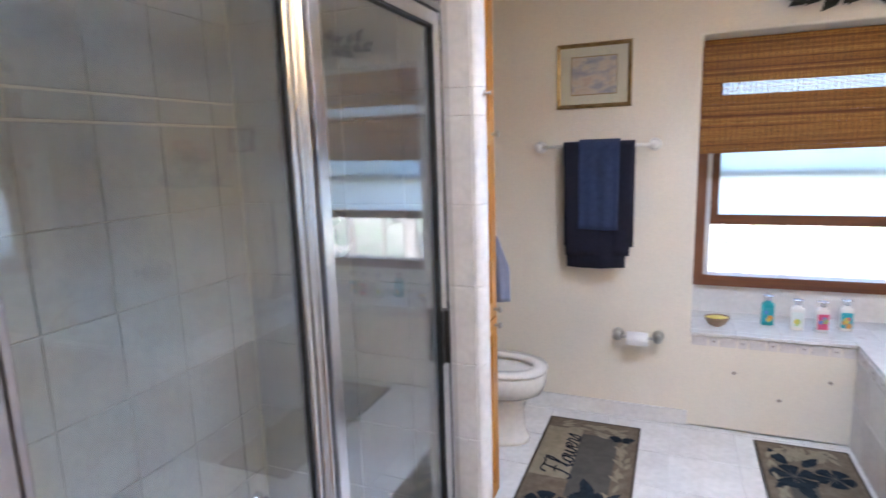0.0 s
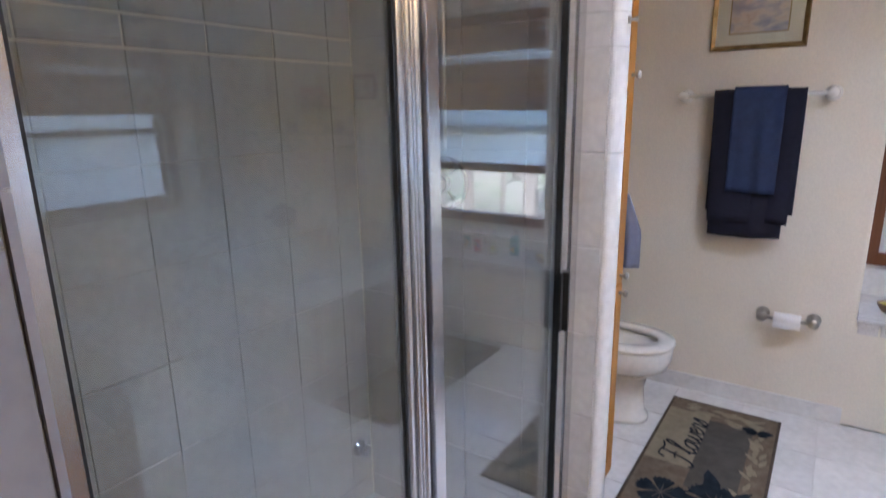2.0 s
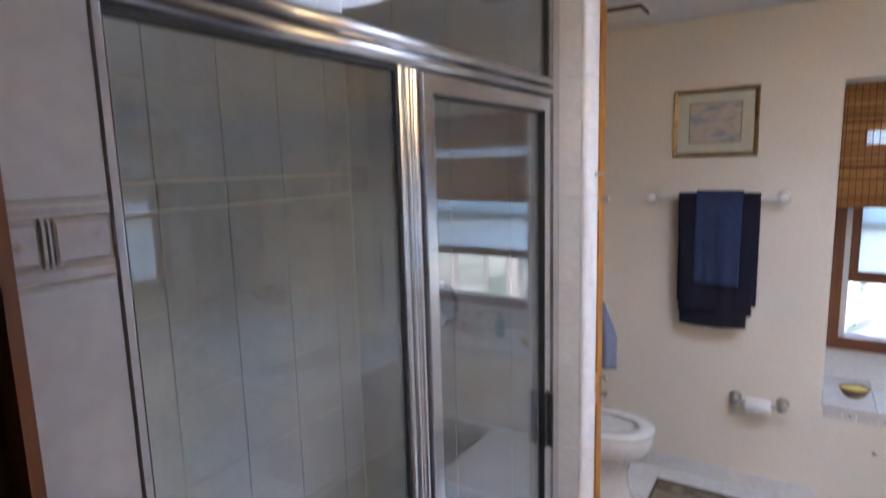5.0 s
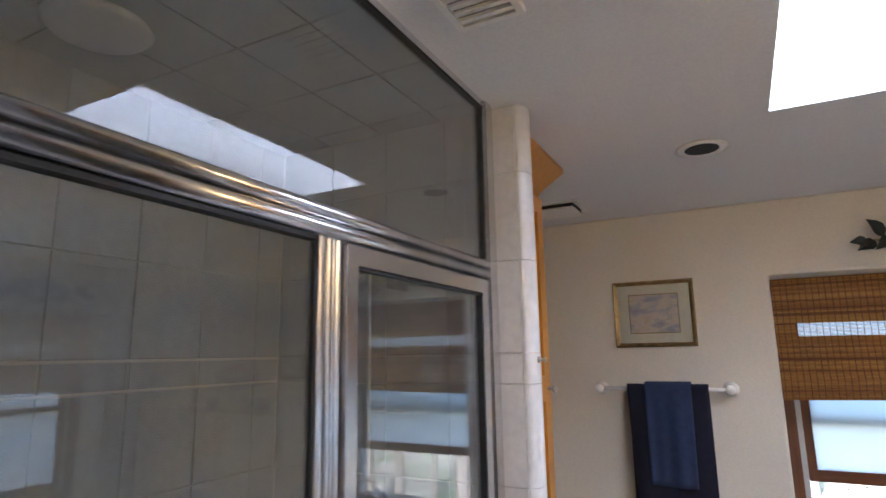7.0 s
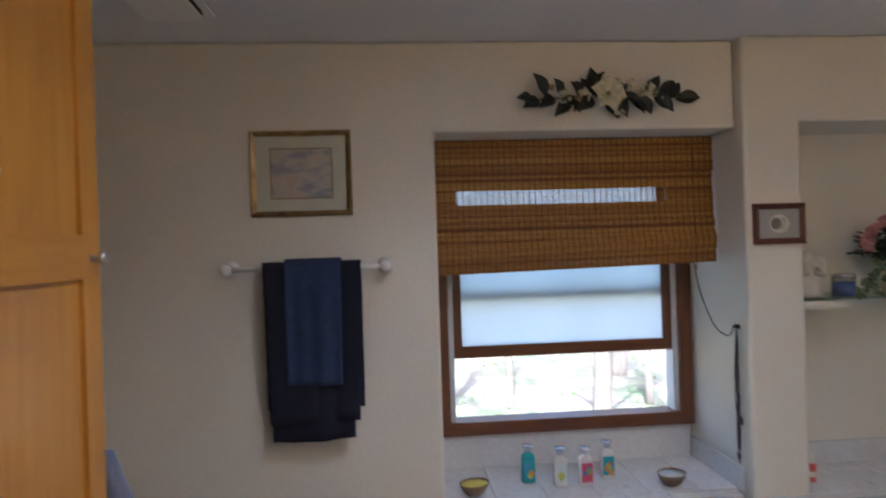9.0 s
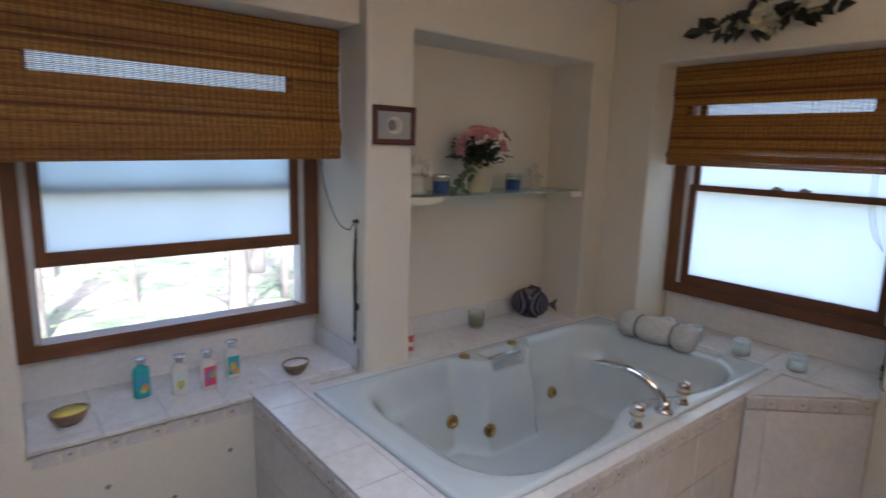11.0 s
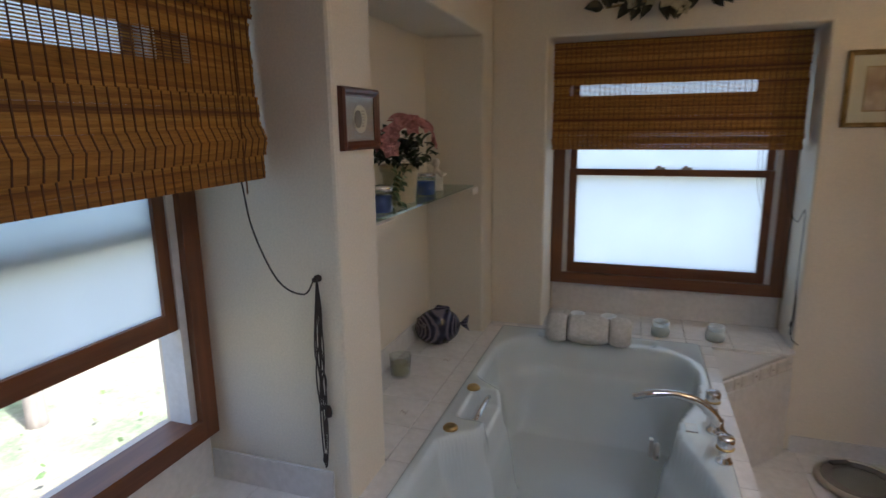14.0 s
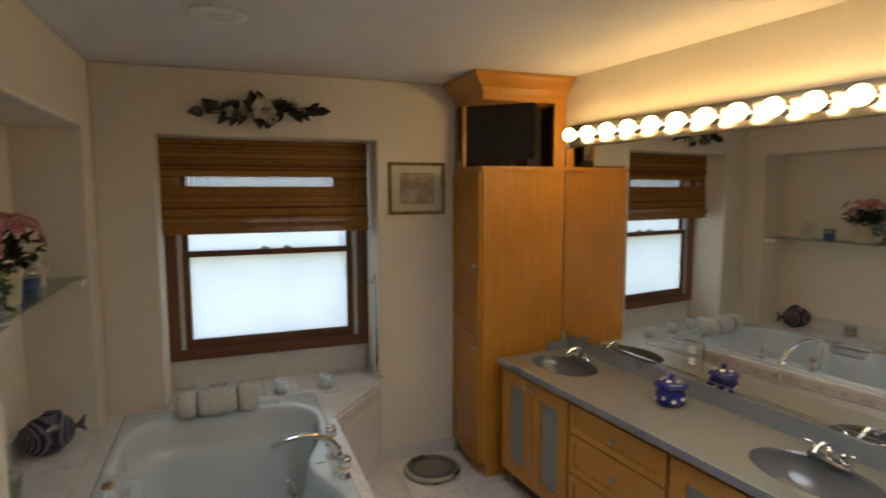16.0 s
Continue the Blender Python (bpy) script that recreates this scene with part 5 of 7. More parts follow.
bottle(1.230, 5.224, -4, M_PORC, (P_PALE, P_GREEN, P_GREEN, P_YEL), "white lotion bottle with silver cap and green print")
bottle(1.338, 5.214, 8, M_PORC, (P_PINK, P_BLUE, P_PURP, P_GREEN, P_BLUE), "white lotion bottle with silver cap and pink and blue print")
bottle(1.458, 5.277, 0, M_PORC, (P_TEAL, P_ORANGE, P_PINK, P_YEL, P_ORANGE), "white lotion bottle with silver cap and red and teal print")


def shell_bowl(x, y, fill, label):
    b = thing("coconut_bowl", pose(x, y, DECK, 0, 0, 20), label, "bowl", "shell bowls on the window ledge")
    part("bowl", lathe([(0, 0), (0.025, 0.0), (0.045, 0.014), (0.060, 0.036), (0.066, 0.052), (0.063, 0.053), (0.056, 0.038), (0.0, 0.034)], 24, sy=0.8), surface("brown_shell", (.16, .09, .05), (.30, .20, .12), 14, 70, 0.5, 0.2), b, smooth=True)
    part("wax", lathe([(0, 0.0345), (0.054, 0.0385), (0.060, 0.046), (0, 0.047)], 24, sy=0.8), fill, b, smooth=True)


shell_bowl(0.846, 5.185, surface("yellow_wax", (.72, .58, .08), (.80, .66, .14), 8, 60, .5, .03), "brown shell bowl filled with yellow wax")
shell_bowl(1.70, 5.16, M_WAX, "brown shell bowl filled with white wax")

# ---------------------------------------------------------------- niche shelf
SZ = 1.325
shelf = thing("glass_shelf", pose(0, 0, 0), "green-edged glass shelf on plaster ledges in the niche", "shelf")
part("glass", boxes([(COLX + 0.003, NI1 - 0.003, 5.045, NIY - 0.003, SZ - 0.008, SZ)], 0.002), M_GREENGLASS, shelf)
part("ledge", boxes([(COLX + 0.001, COLX + 0.20, 5.02, NIY - 0.002, SZ - 0.04, SZ - 0.0085)], 0.004), M_WALL, shelf, "painted plaster ledge")
part("ledge", boxes([(NI1 - 0.10, NI1 - 0.001, 5.02, NIY - 0.002, SZ - 0.04, SZ - 0.0085)], 0.004), M_WALL, shelf, "painted plaster ledge")
M_BLUEWAX = surface("blue_wax", (.03, .08, .36), (.05, .12, .46), 8, 60, .3, .02)
for x, y in ((2.46, 5.10), (3.00, 5.13)):
    c = thing("blue_candle", pose(x, y, SZ), "blue candle in a clear glass jar with a silver lid", "candle", "blue candles on the glass shelf")
    part("wax", lathe([(0, 0.004), (0.041, 0.004), (0.041, 0.062), (0, 0.062)], 20), M_BLUEWAX, c, smooth=True)
    part("jar", lathe([(0, 0), (0.043, 0), (0.045, 0.004), (0.045, 0.078), (0.0425, 0.078), (0.0425, 0.003), (0, 0.003)], 20), M_GLASSY, c, smooth=True)
    part("lid", lathe([(0.0, 0.0785), (0.0455, 0.0785), (0.0455, 0.094), (0.03, 0.098), (0, 0.098)], 20), M_CAP, c, "silver lid", smooth=True)


def leaf(bm, base, d, up, l, w, cup=0.15):
    """A pointed leaf with a midrib fold."""
    d = Vector(d).normalized()
    s = d.cross(Vector(up)).normalized()
    n = s.cross(d).normalized()
    base = Vector(base)
    mid = [bm.verts.new(base + d * l * f + n * (cup * l * (f * (1 - f)) * 2)) for f in (0, .25, .5, .75, 1)]
    ws = (0.0, .8, 1.0, .62, 0.0)
    prev = None
    for side in (1, -1):
        ed = [mid[0]] + [bm.verts.new(base + d * l * f + s * side * w * k + n * (cup * l * f * (1 - f) * 2 + w * .35)) for f, k in ((.25, .8), (.5, 1.0), (.75, .62))] + [mid[4]]
        for i in range(4):
            f = [mid[i], mid[i + 1], ed[i + 1], ed[i]]
            f = [v for k, v in enumerate(f) if v not in f[:k]]
            if len(f) > 2:
                bm.faces.new(f if side == 1 else f[::-1])
    return bm


M_PETAL = surface("pink_petal", (.58, .21, .21), (.70, .34, .32), 12, 80, .7, .1, spread=.35, per='island')
M_IVY = surface("dark_ivy_leaf", (.012, .03, .012), (.03, .06, .025), 10, 60, .45, .1, spread=.5, per='island')
M_IVYV = surface("variegated_ivy_leaf", (.03, .09, .03), (.30, .34, .18), 30, 60, .5, .1, spread=.3, per='island')
pot = thing("potted_flowers", pose(2.76, 5.15, SZ), "pink artificial flowers with trailing ivy in a cream pot", "plant")
part("pot", lathe([(0, 0), (0.058, 0), (0.060, 0.004), (0.072, 0.12), (0.078, 0.122), (0.080, 0.148), (0.075, 0.15), (0.07, 0.125), (0, 0.12)], 28), surface("cream_ceramic", (.56, .46, .28), (.64, .54, .34), 6, 50, .35, .05), pot, smooth=True)
rnd = random.Random(11)
lv, fl, tr = bmesh.new(), bmesh.new(), bmesh.new()
for _ in range(190):
    a, e, r = rnd.uniform(0, 6.283), rnd.uniform(-.35, 1.3), rnd.uniform(.03, .125)
    p = Vector((math.cos(a) * math.cos(e) * r * 1.35, math.sin(a) * math.cos(e) * r * 1.1, .17 + abs(math.sin(e)) * r * .9 - (.02 if e < 0 else 0)))
    leaf(lv, p, (math.cos(a), math.sin(a) * .6, rnd.uniform(-.6, .8)), (0, 0, 1), rnd.uniform(.035, .06), rnd.uniform(.012, .02))
part("foliage", lv, M_IVY, pot, "dark green leaves")


def bloom(bm, c, nrm, r, petals=5):
    nrm = Vector(nrm).normalized()
    u = nrm.orthogonal().normalized()
    w = nrm.cross(u)
    for ring, (k, rr, lift) in enumerate(((petals, r, .25), (petals, r * .62, .7))):
        for i in range(k):
            a = 2 * math.pi * (i + ring * .5) / k
            d = (math.cos(a) * u + math.sin(a) * w + nrm * lift)
            leaf(bm, c, d, nrm, rr, rr * .48, .25)


for k in range(17):
    a, e = rnd.uniform(0, 6.283), rnd.uniform(.0, 1.25)
    d = Vector((math.cos(a) * math.cos(e), math.sin(a) * math.cos(e) * .6 - .25, math.sin(e)))
    bloom(fl, Vector((d.x * .16, d.y * .15, .215 + d.z * .115)), d, rnd.uniform(.034, .05))
part("blossoms", fl, M_PETAL, pot, "pink silk blossoms")
for k in range(4):
    p = Vector((-.05 - .02 * k, -.04, .15))
    for s in range(9):
        p = p + Vector((-.013 + rnd.uniform(-.008, .006), rnd.uniform(-.006, .006), -.017))
        p.z = max(p.z, .012)
        leaf(tr, p, (rnd.uniform(-1, .4), rnd.uniform(-1, .2), rnd.uniform(-.6, .3)), (0, -1, .4), rnd.uniform(.03, .045), rnd.uniform(.014, .02))
part("trailing_ivy", tr, M_IVYV, pot, "variegated trailing ivy")

M_BISQUE = surface("cream_bisque", (.55, .49, .40), (.64, .58, .49), 12, 60, .6, .1)


def figurine(x, y, s, rz):
    bm = lathe([(0, 0), (.040, 0), (.042, .012), (.036, .025), (.040, .05), (.030, .08), (.018, .10), (.012, .108), (.018, .118), (.021, .132), (.016, .146), (0, .152)], 18, sy=.8)
    for sg in (-1, 1):
        leaf(bm, (sg * .008, .02, .06), (sg * .7, .25, 1), (0, -1, 0), .085, .026, .2)
        tube([(sg * .02, -.01, .09), (sg * .034, -.03, .07), (sg * .01, -.042, .078)], .008, 7, bm)
    bmesh.ops.scale(bm, vec=(s, s, s), verts=bm.verts)
    solo("angel_figurine", bm, M_BISQUE, pose(x, y, SZ, 0, 0, rz), "small cream bisque winged figurine on the glass shelf", "figurine", "figurines on the glass shelf", smooth=True)


figurine(3.20, 5.15, 1.0, 10)
figurine(2.33, 5.14, 1.35, -20)

# ---------------------------------------------------------------- wall decor
M_GOLD = surface("antique_gold_frame", (.20, .13, .05), (.42, .30, .13), 30, 120, .35, .3, .7)
M_MATB = surface("cream_mat_board", (.66, .61, .50), (.72, .67, .56), 8, 120, .85, .05)
M_FRAMED = wood("dark_red_frame", (.07, .018, .010), (.13, .035, .018), 2, .35)


def art_mat(name, stops, scale, stretch):
    m, nt, p = node_mat(name)
    nt.links.new(ramp(nt, noise_tex(nt, scale, 5, stretch), stops), p.inputs["Base Color"])
    p.inputs["Roughness"].default_value = .8
    return m


def picture(name, w, h, m, art, label, frame_mat, fw=.021, mat_w=.058, mat_mat=None):
    """Framed print in local x (width) and z; y = 0 is the wall, the face looks to -y."""
    p = thing(name, m, label, "picture")
    fb = bmesh.new()
    prof = [(0, 0), (0, -.014), (.25 * fw, -.02), (.55 * fw, -.017), (.8 * fw, -.012), (fw, -.010), (fw, 0)]
    rings = []
    for o, y in prof:
        rings.append([fb.verts.new(c) for c in ((-w / 2 + o, y, -h / 2 + o), (w / 2 - o, y, -h / 2 + o), (w / 2 - o, y, h / 2 - o), (-w / 2 + o, y, h / 2 - o))])
    for a, b in zip(rings, rings[1:]):
        for i in range(4):
            fb.faces.new((a[i], a[(i + 1) % 4], b[(i + 1) % 4], b[i]))
    part("frame", fb, frame_mat, p)
    part("mat_board", boxes([(-w / 2 + fw - .002, w / 2 - fw + .002, -.006, -.003, -h / 2 + fw - .002, h / 2 - fw + .002)]), mat_mat or M_MATB, p)
    iw, ih = w / 2 - fw - mat_w, h / 2 - fw - mat_w * .88
    part("line", boxes([(-iw - .005, iw + .005, -.0068, -.0062, -ih - .005, ih + .005)]), M_GOLD, p)
    part("print", boxes([(-iw, iw, -.0078, -.007, -ih, ih)]), art, p)
    g = part("glass", boxes([(-w / 2 + fw - .001, w / 2 - fw + .001, -.0098, -.0085, -h / 2 + fw - .001, h / 2 - fw + .001)]), M_WGLASS, p)
    g.visible_shadow = False
    return p


A1 = art_mat("washed_sky_print", [(.3, (.22, .24, .36)), (.45, (.42, .38, .42)), (.55, (.62, .52, .44)), (.7, (.48, .34, .28))], 9, (1, 1, 2.2))
A2 = art_mat("warm_still_life_print", [(.3, (.30, .20, .14)), (.5, (.46, .34, .26)), (.62, (.60, .48, .38)), (.75, (.34, .28, .26))], 9, (1, 1, 1.4))
picture("framed_picture", .388, .333, pose(.189, YN - .001, 1.894), A1, "gold-framed print of a pale cloudy landscape with wide cream mat", M_GOLD)
picture("framed_picture", .372, .325, pose(XE - .001, 3.225, 1.757, 0, 0, -90), A2, "gold-framed print of a muted still life with wide cream mat", M_GOLD)
sf = picture("framed_verse", .218, .165, pose(2.098, COLY - .001, 1.642), surface("pale_medallion_ground", (.40, .37, .36), (.46, .43, .42), 12, 90, .8, .05), "small dark wood frame with a round cream medallion", M_FRAMED, .024, .0)
part("medallion", lathe([(0, -.0092), (.042, -.0092), (.042, -.0085), (0, -.0085)], 28, 'y', sy=.9), M_MATB, sf, "cream oval medallion")
for k in range(6):
    part("writing_line", boxes([(.004, .030 - .003 * abs(k - 2), -.0098, -.0094, .02 - .008 * k, .023 - .008 * k)]), M_BORDERD, sf)
part("motif", lathe([(.006, -.0099), (.022, -.0099), (.022, -.0094), (.006, -.0094)], 18, 'y', at=(-.015, 0, 0), sy=1.1), surface("grey_motif", (.16, .14, .12), (.22, .2, .18), 20, 90, .8, .1), sf)

M_MAGLEAF = surface("dark_magnolia_leaf", (.012, .016, .012), (.03, .036, .026), 8, 60, .4, .15, spread=.4, per='island')
M_MAGNOLIA = surface("cream_magnolia_petal", (.50, .46, .30), (.66, .61, .44), 10, 60, .6, .1, spread=.2, per='island')
M_BUD = surface("tan_seed_bud", (.24, .18, .09), (.36, .28, .15), 20, 80, .7, .3)


def garland(m, label, seed):
    g = thing("floral_swag", m @ Matrix.Diagonal((.87, 1, .95, 1)), label, "garland", "magnolia swags above the windows")
    rnd = random.Random(seed)
    lv, fl = bmesh.new(), bmesh.new()
    for sg in (-1, 1):
        for k in range(9):
            x = sg * (.05 + k * .036)
            up = rnd.choice((-1, 1)) if k < 8 else 0
            leaf(lv, (x, -.02 - rnd.uniform(0, .02), rnd.uniform(-.015, .015) - .002 * k), (sg * rnd.uniform(.4, 1.0), -rnd.uniform(.1, .5), up * rnd.uniform(.25, 1.0)), (0, -1, .2), rnd.uniform(.085, .12), rnd.uniform(.024, .034), .2)
    for k in range(9):
        leaf(lv, (rnd.uniform(-.22, .22), -.025, rnd.uniform(-.01, .01)), (rnd.uniform(-.7, .7), -.2, rnd.choice((-1, 1))), (0, -1, 0), rnd.uniform(.06, .09), .026, .2)
    for k in range(5):
        leaf(lv, (rnd.uniform(-.06, .06), -.02, 0), (rnd.uniform(-.7, .7), -.2, rnd.choice((-1, 1))), (0, -1, 0), .12, .035, .2)
    bloom(fl, Vector((0.01, -.045, .0)), (0, -1, .1), .088, 6)
    for x, z, r in ((-.19, -.01, .042), (.20, .02, .044), (.06, -.06, .046), (-.10, -.005, .04), (.12, .035, .04)):
        bloom(fl, Vector((x, -.04, z)), (rnd.uniform(-.4, .4), -1, 0), r, 5)
    for x, z in ((-.25, .03), (-.13, -.015), (.27, -.02), (.01, 0)):
        part("bud", lathe([(0, 0), (.012, .004), (.014, .014), (.008, .024), (0, .026)], 10, 'y', at=(x, -.065, z)), M_BUD, g, "tan seed head", smooth=True)
    part("leaves", lv, M_MAGLEAF, g, "dark green leaves")
    part("blossoms", fl, M_MAGNOLIA, g, "cream magnolia blossoms")
    part("stem", tube([(-.33, -.012, -.01), (-.1, -.014, 0), (.1, -.014, 0), (.33, -.012, .01)], .006, 7), M_BUD, g)


garland(pose(1.397, YN, 2.178), "dark-leaved swag with cream magnolia blossoms on the wall above the window", 3)
garland(pose(XE, 4.15, 2.195, 0, -4, -90), "dark-leaved swag with cream blossoms on the wall above the tub window", 7)

# ---------------------------------------------------------------- towel bar, towels, paper holder
bz, by = 1.527, YN - .075
tbar = thing("towel_bar", pose(0, 0, 0), "white ceramic wall towel bar with round posts", "towel bar")
for x in (-.09, .505):
    part("post", lathe([(.032, 0), (.034, -.006), (.026, -.016), (.018, -.035), (.020, -.06), (.024, -.075), (.020, -.09), (0, -.094)], 20, 'y', at=(x, YN, bz)), M_PORC, tbar, smooth=True)
part("rod", tube([(-.085, by, bz), (.50, by, bz)], .009, 12), M_PORC, tbar, smooth=True)


def towel(name, x0, x1, zf, zb_, gap, material, label, taper=0.0, th=.006, seed=1, hem=True):
    """Towel over the rod: front drop to zf, back drop to zb_."""
    rnd = random.Random(seed)
    prof = []
    for k in range(15):
        prof.append((by + gap + .002 * math.sin(k * .8), zb_ + (bz - zb_) * k / 14))
    for k in range(1, 8):
        a = math.pi * k / 8
        prof.append((by + gap * math.cos(a), bz + .006 + gap * .9 * math.sin(a)))
    for k in range(19):
        prof.append((by - gap - .006 * (k / 18), bz - (bz - zf) * k / 18))
    bm = bmesh.new()
    nx = 22
    g = []
    ph = rnd.uniform(0, 6)
    for (y, z) in prof:
        drop = max(0, (bz - z) / .65) if y < by else 0
        row = []
        for i in range(nx + 1):
            f = i / nx
            x = x0 + (x1 - x0) * f + taper * drop * (.5 - f) * 2 * (x1 - x0) * .5
            row.append(bm.verts.new((x, y - (.007 * math.sin(f * 7 + ph) + .004 * math.sin(f * 17 + ph)) * min(1, drop * 3 + .1) * (1 if y < by else 0), z + .006 * math.sin(f * 3 + ph) * drop)))
        g.append(row)
    for a, b in zip(g, g[1:]):
        for i in range(nx):
            bm.faces.new((a[i], a[i + 1], b[i + 1], b[i]))
    ob = solo(name, bm, material, pose(0, 0, 0), label, "towel", smooth=True)
    sm = ob.modifiers.new("thick", 'SOLIDIFY')
    sm.thickness, sm.offset = th, 0
    return ob


M_NAVY = surface("navy_terry", (.006, .006, .018), (.011, .011, .028), 40, 260, 1.0, 1.0)
M_BLUET = surface("blue_terry", (.020, .032, .085), (.030, .046, .11), 40, 260, 1.0, 1.0)
towel("bath_towel", .047, .412, .945, .99, .016, M_NAVY, "dark navy terry bath towel folded over the towel bar", .10, .009, 2)
bt = towel("bath_towel", .058, .385, .88, 1.2, .011, M_NAVY, "dark navy terry towel hanging below another towel", .06, .006, 5)
towel("hand_towel", .130, .338, 1.09, 1.15, .030, M_BLUET, "blue terry hand towel over a navy towel", .05, .006, 9)

tp = thing("toilet_paper_holder", pose(0, 0, 0), "brushed nickel wall toilet paper holder", "paper holder")
for x in (.342, .552):
    part("post", lathe([(.030, 0), (.030, -.006), (.02, -.014), (.014, -.03), (.017, -.05), (.024, -.06), (.024, -.072), (.014, -.08), (0, -.082)], 18, 'y', at=(x, YN, .495)), M_NICKEL, tp, smooth=True)
part("spindle", tube([(.352, YN - .064, .495), (.542, YN - .064, .495)], .008, 10), M_NICKEL, tp, smooth=True)
M_PAPER = surface("white_tissue", (.74, .72, .70), (.80, .78, .76), 20, 140, .95, .4)
tpr = thing("toilet_roll", pose(.447, YN - .064, .488), "small nearly used white toilet roll on its holder", "toilet paper")
part("roll", lathe([(.017, -.055), (.036, -.055), (.037, 0), (.036, .055), (.017, .055)], 24, 'x'), M_PAPER, tpr, smooth=True)
part("sheet", boxes([(-.054, .054, -.0395, -.0375, -.026, .0)]), M_PAPER, tpr)

# towel and hook beside the linen cabinet, robe hook on the pier
hk = thing("towel_ring", pose(LX - .05, LY1 + .001, 1.20), "small metal towel ring on the cabinet side", "towel ring")
part("rose", lathe([(0, 0), (.02, 0), (.02, .006), (.008, .012), (.008, .03), (0, .032)], 14, 'y'), M_NICKEL, hk, smooth=True)
ht = bmesh.new()
gr = []
for k in range(16):
    f = k / 15
    gr.append([ht.verts.new((-.075 * (.35 + .65 * min(1, f * 2)) + i * .15 * (.35 + .65 * min(1, f * 2)) / 10, .028 + .014 * math.sin(i * 1.5) * f, -f * .27)) for i in range(11)])
for a, b in zip(gr, gr[1:]):
    for i in range(10):
        ht.faces.new((a[i], a[i + 1], b[i + 1], b[i]))
hto = solo("hanging_towel", ht, surface("dusty_blue_terry", (.16, .19, .30), (.26, .27, .34), 14, 220, 1, .8), pose(LX - .01, LY1 + .005, 1.185), "dusty blue hand towel hanging beside the linen cabinet", "towel", smooth=True)
hto.modifiers.new("thick", 'SOLIDIFY').thickness = .008
rh = thing("robe_hook", pose(.0865, 3.472, 1.69), "small brushed nickel robe hook on the tiled pier", "hook")
part("rose", lathe([(0, 0), (.009, 0), (.009, .003), (.004, .006), (.004, .015), (.007, .018), (.007, .021), (0, .022)], 14, 'x'), M_NICKEL, rh, smooth=True)

# ---------------------------------------------------------------- cords
M_CORD = surface("dark_cord", (.03, .02, .018), (.05, .035, .03), 30, 90, .8, .1)
cd = thing("blind_cord", pose(0, 0, 0), "dark blind pull cord looped over a wall hook", "cord", "blind pull cords")
part("cord", tube(curve_pts([(1.845, 5.195, 1.49), (1.868, 5.19, 1.36), (1.903, 5.15, 1.22), (1.930, 5.09, 1.18), (1.944, 5.06, 1.23)], 6), .0024, 6), M_CORD, cd)
for k, (a, b) in enumerate(((.012, .58), (-.010, .47), (.004, .52), (.018, .40))):
    part("loop", tube(curve_pts([(1.949, 5.06, 1.23), (1.947, 5.06 + a, 1.0), (1.949, 5.06 - a * .6, 1.23 - b * .75), (1.947, 5.06 + a * .3, 1.23 - b), (1.947, 5.06 + a, 1.23 - b * .7), (1.949, 5.06 - a * .4, 1.1), (1.949, 5.06, 1.225)], 5), .0022, 6), M_CORD, cd)
part("tassel", lathe([(0, 0), (.005, .002), (.008, .012), (.005, .03), (0, .032)], 10, at=(1.947, 5.065, .665)), M_CORD, cd, smooth=True)
part("tassel", lathe([(0, 0), (.008, .002), (.010, .016), (.006, .034), (0, .036)], 10, at=(1.947, 5.045, .815)), M_CORD, cd, smooth=True)
part("hook", lathe([(.010, 0), (.010, -.004), (.004, -.008), (.004, -.02), (.007, -.024), (0, -.025)], 12, 'x', at=(NR1 - .0005, 5.06, 1.22)), M_CORD, cd, smooth=True)
ce = thing("blind_cord", pose(0, 0, 0), "dark blind pull cord hanging to the tub deck", "cord", "blind pull cords")
part("cord", tube(curve_pts([(ERX - .09, ER0 + .09, 1.50), (3.82, ER0 + .05, 1.22), (3.76, ER0 + .02, 1.15), (3.70, ER0 + .008, 1.21), (3.695, ER0 + .008, .95), (3.69, ER0 + .008, .62), (3.655, ER0 - .004, .575), (3.648, ER0 - .02, .566)], 5), .0022, 6), M_CORD, ce)
part("loop", tube(curve_pts([(3.70, ER0 + .008, .88), (3.68, ER0 + .006, .72), (3.69, ER0 + .012, .60), (3.70, ER0 + .006, .75), (3.70, ER0 + .008, .88)], 5), .003, 6), M_CORD, ce)
for dy_ in (0.0, 0.016):
    part("lift_cord", tube(curve_pts([(ERX - .10, ER0 + .20 - dy_, 1.50), (ERX - .10, ER0 + .192 - dy_, 1.33), (ERX - .09, ER0 + .165 - dy_, 1.21), (ERX - .08, ER0 + .12, 1.14)], 5), .0013, 6), M_CORD, ce)
part("tassel", lathe([(0, 0), (.007, .002), (.009, .014), (.005, .03), (0, .032)], 10, at=(3.69, ER0 + .011, .64)), M_CORD, ce, smooth=True)

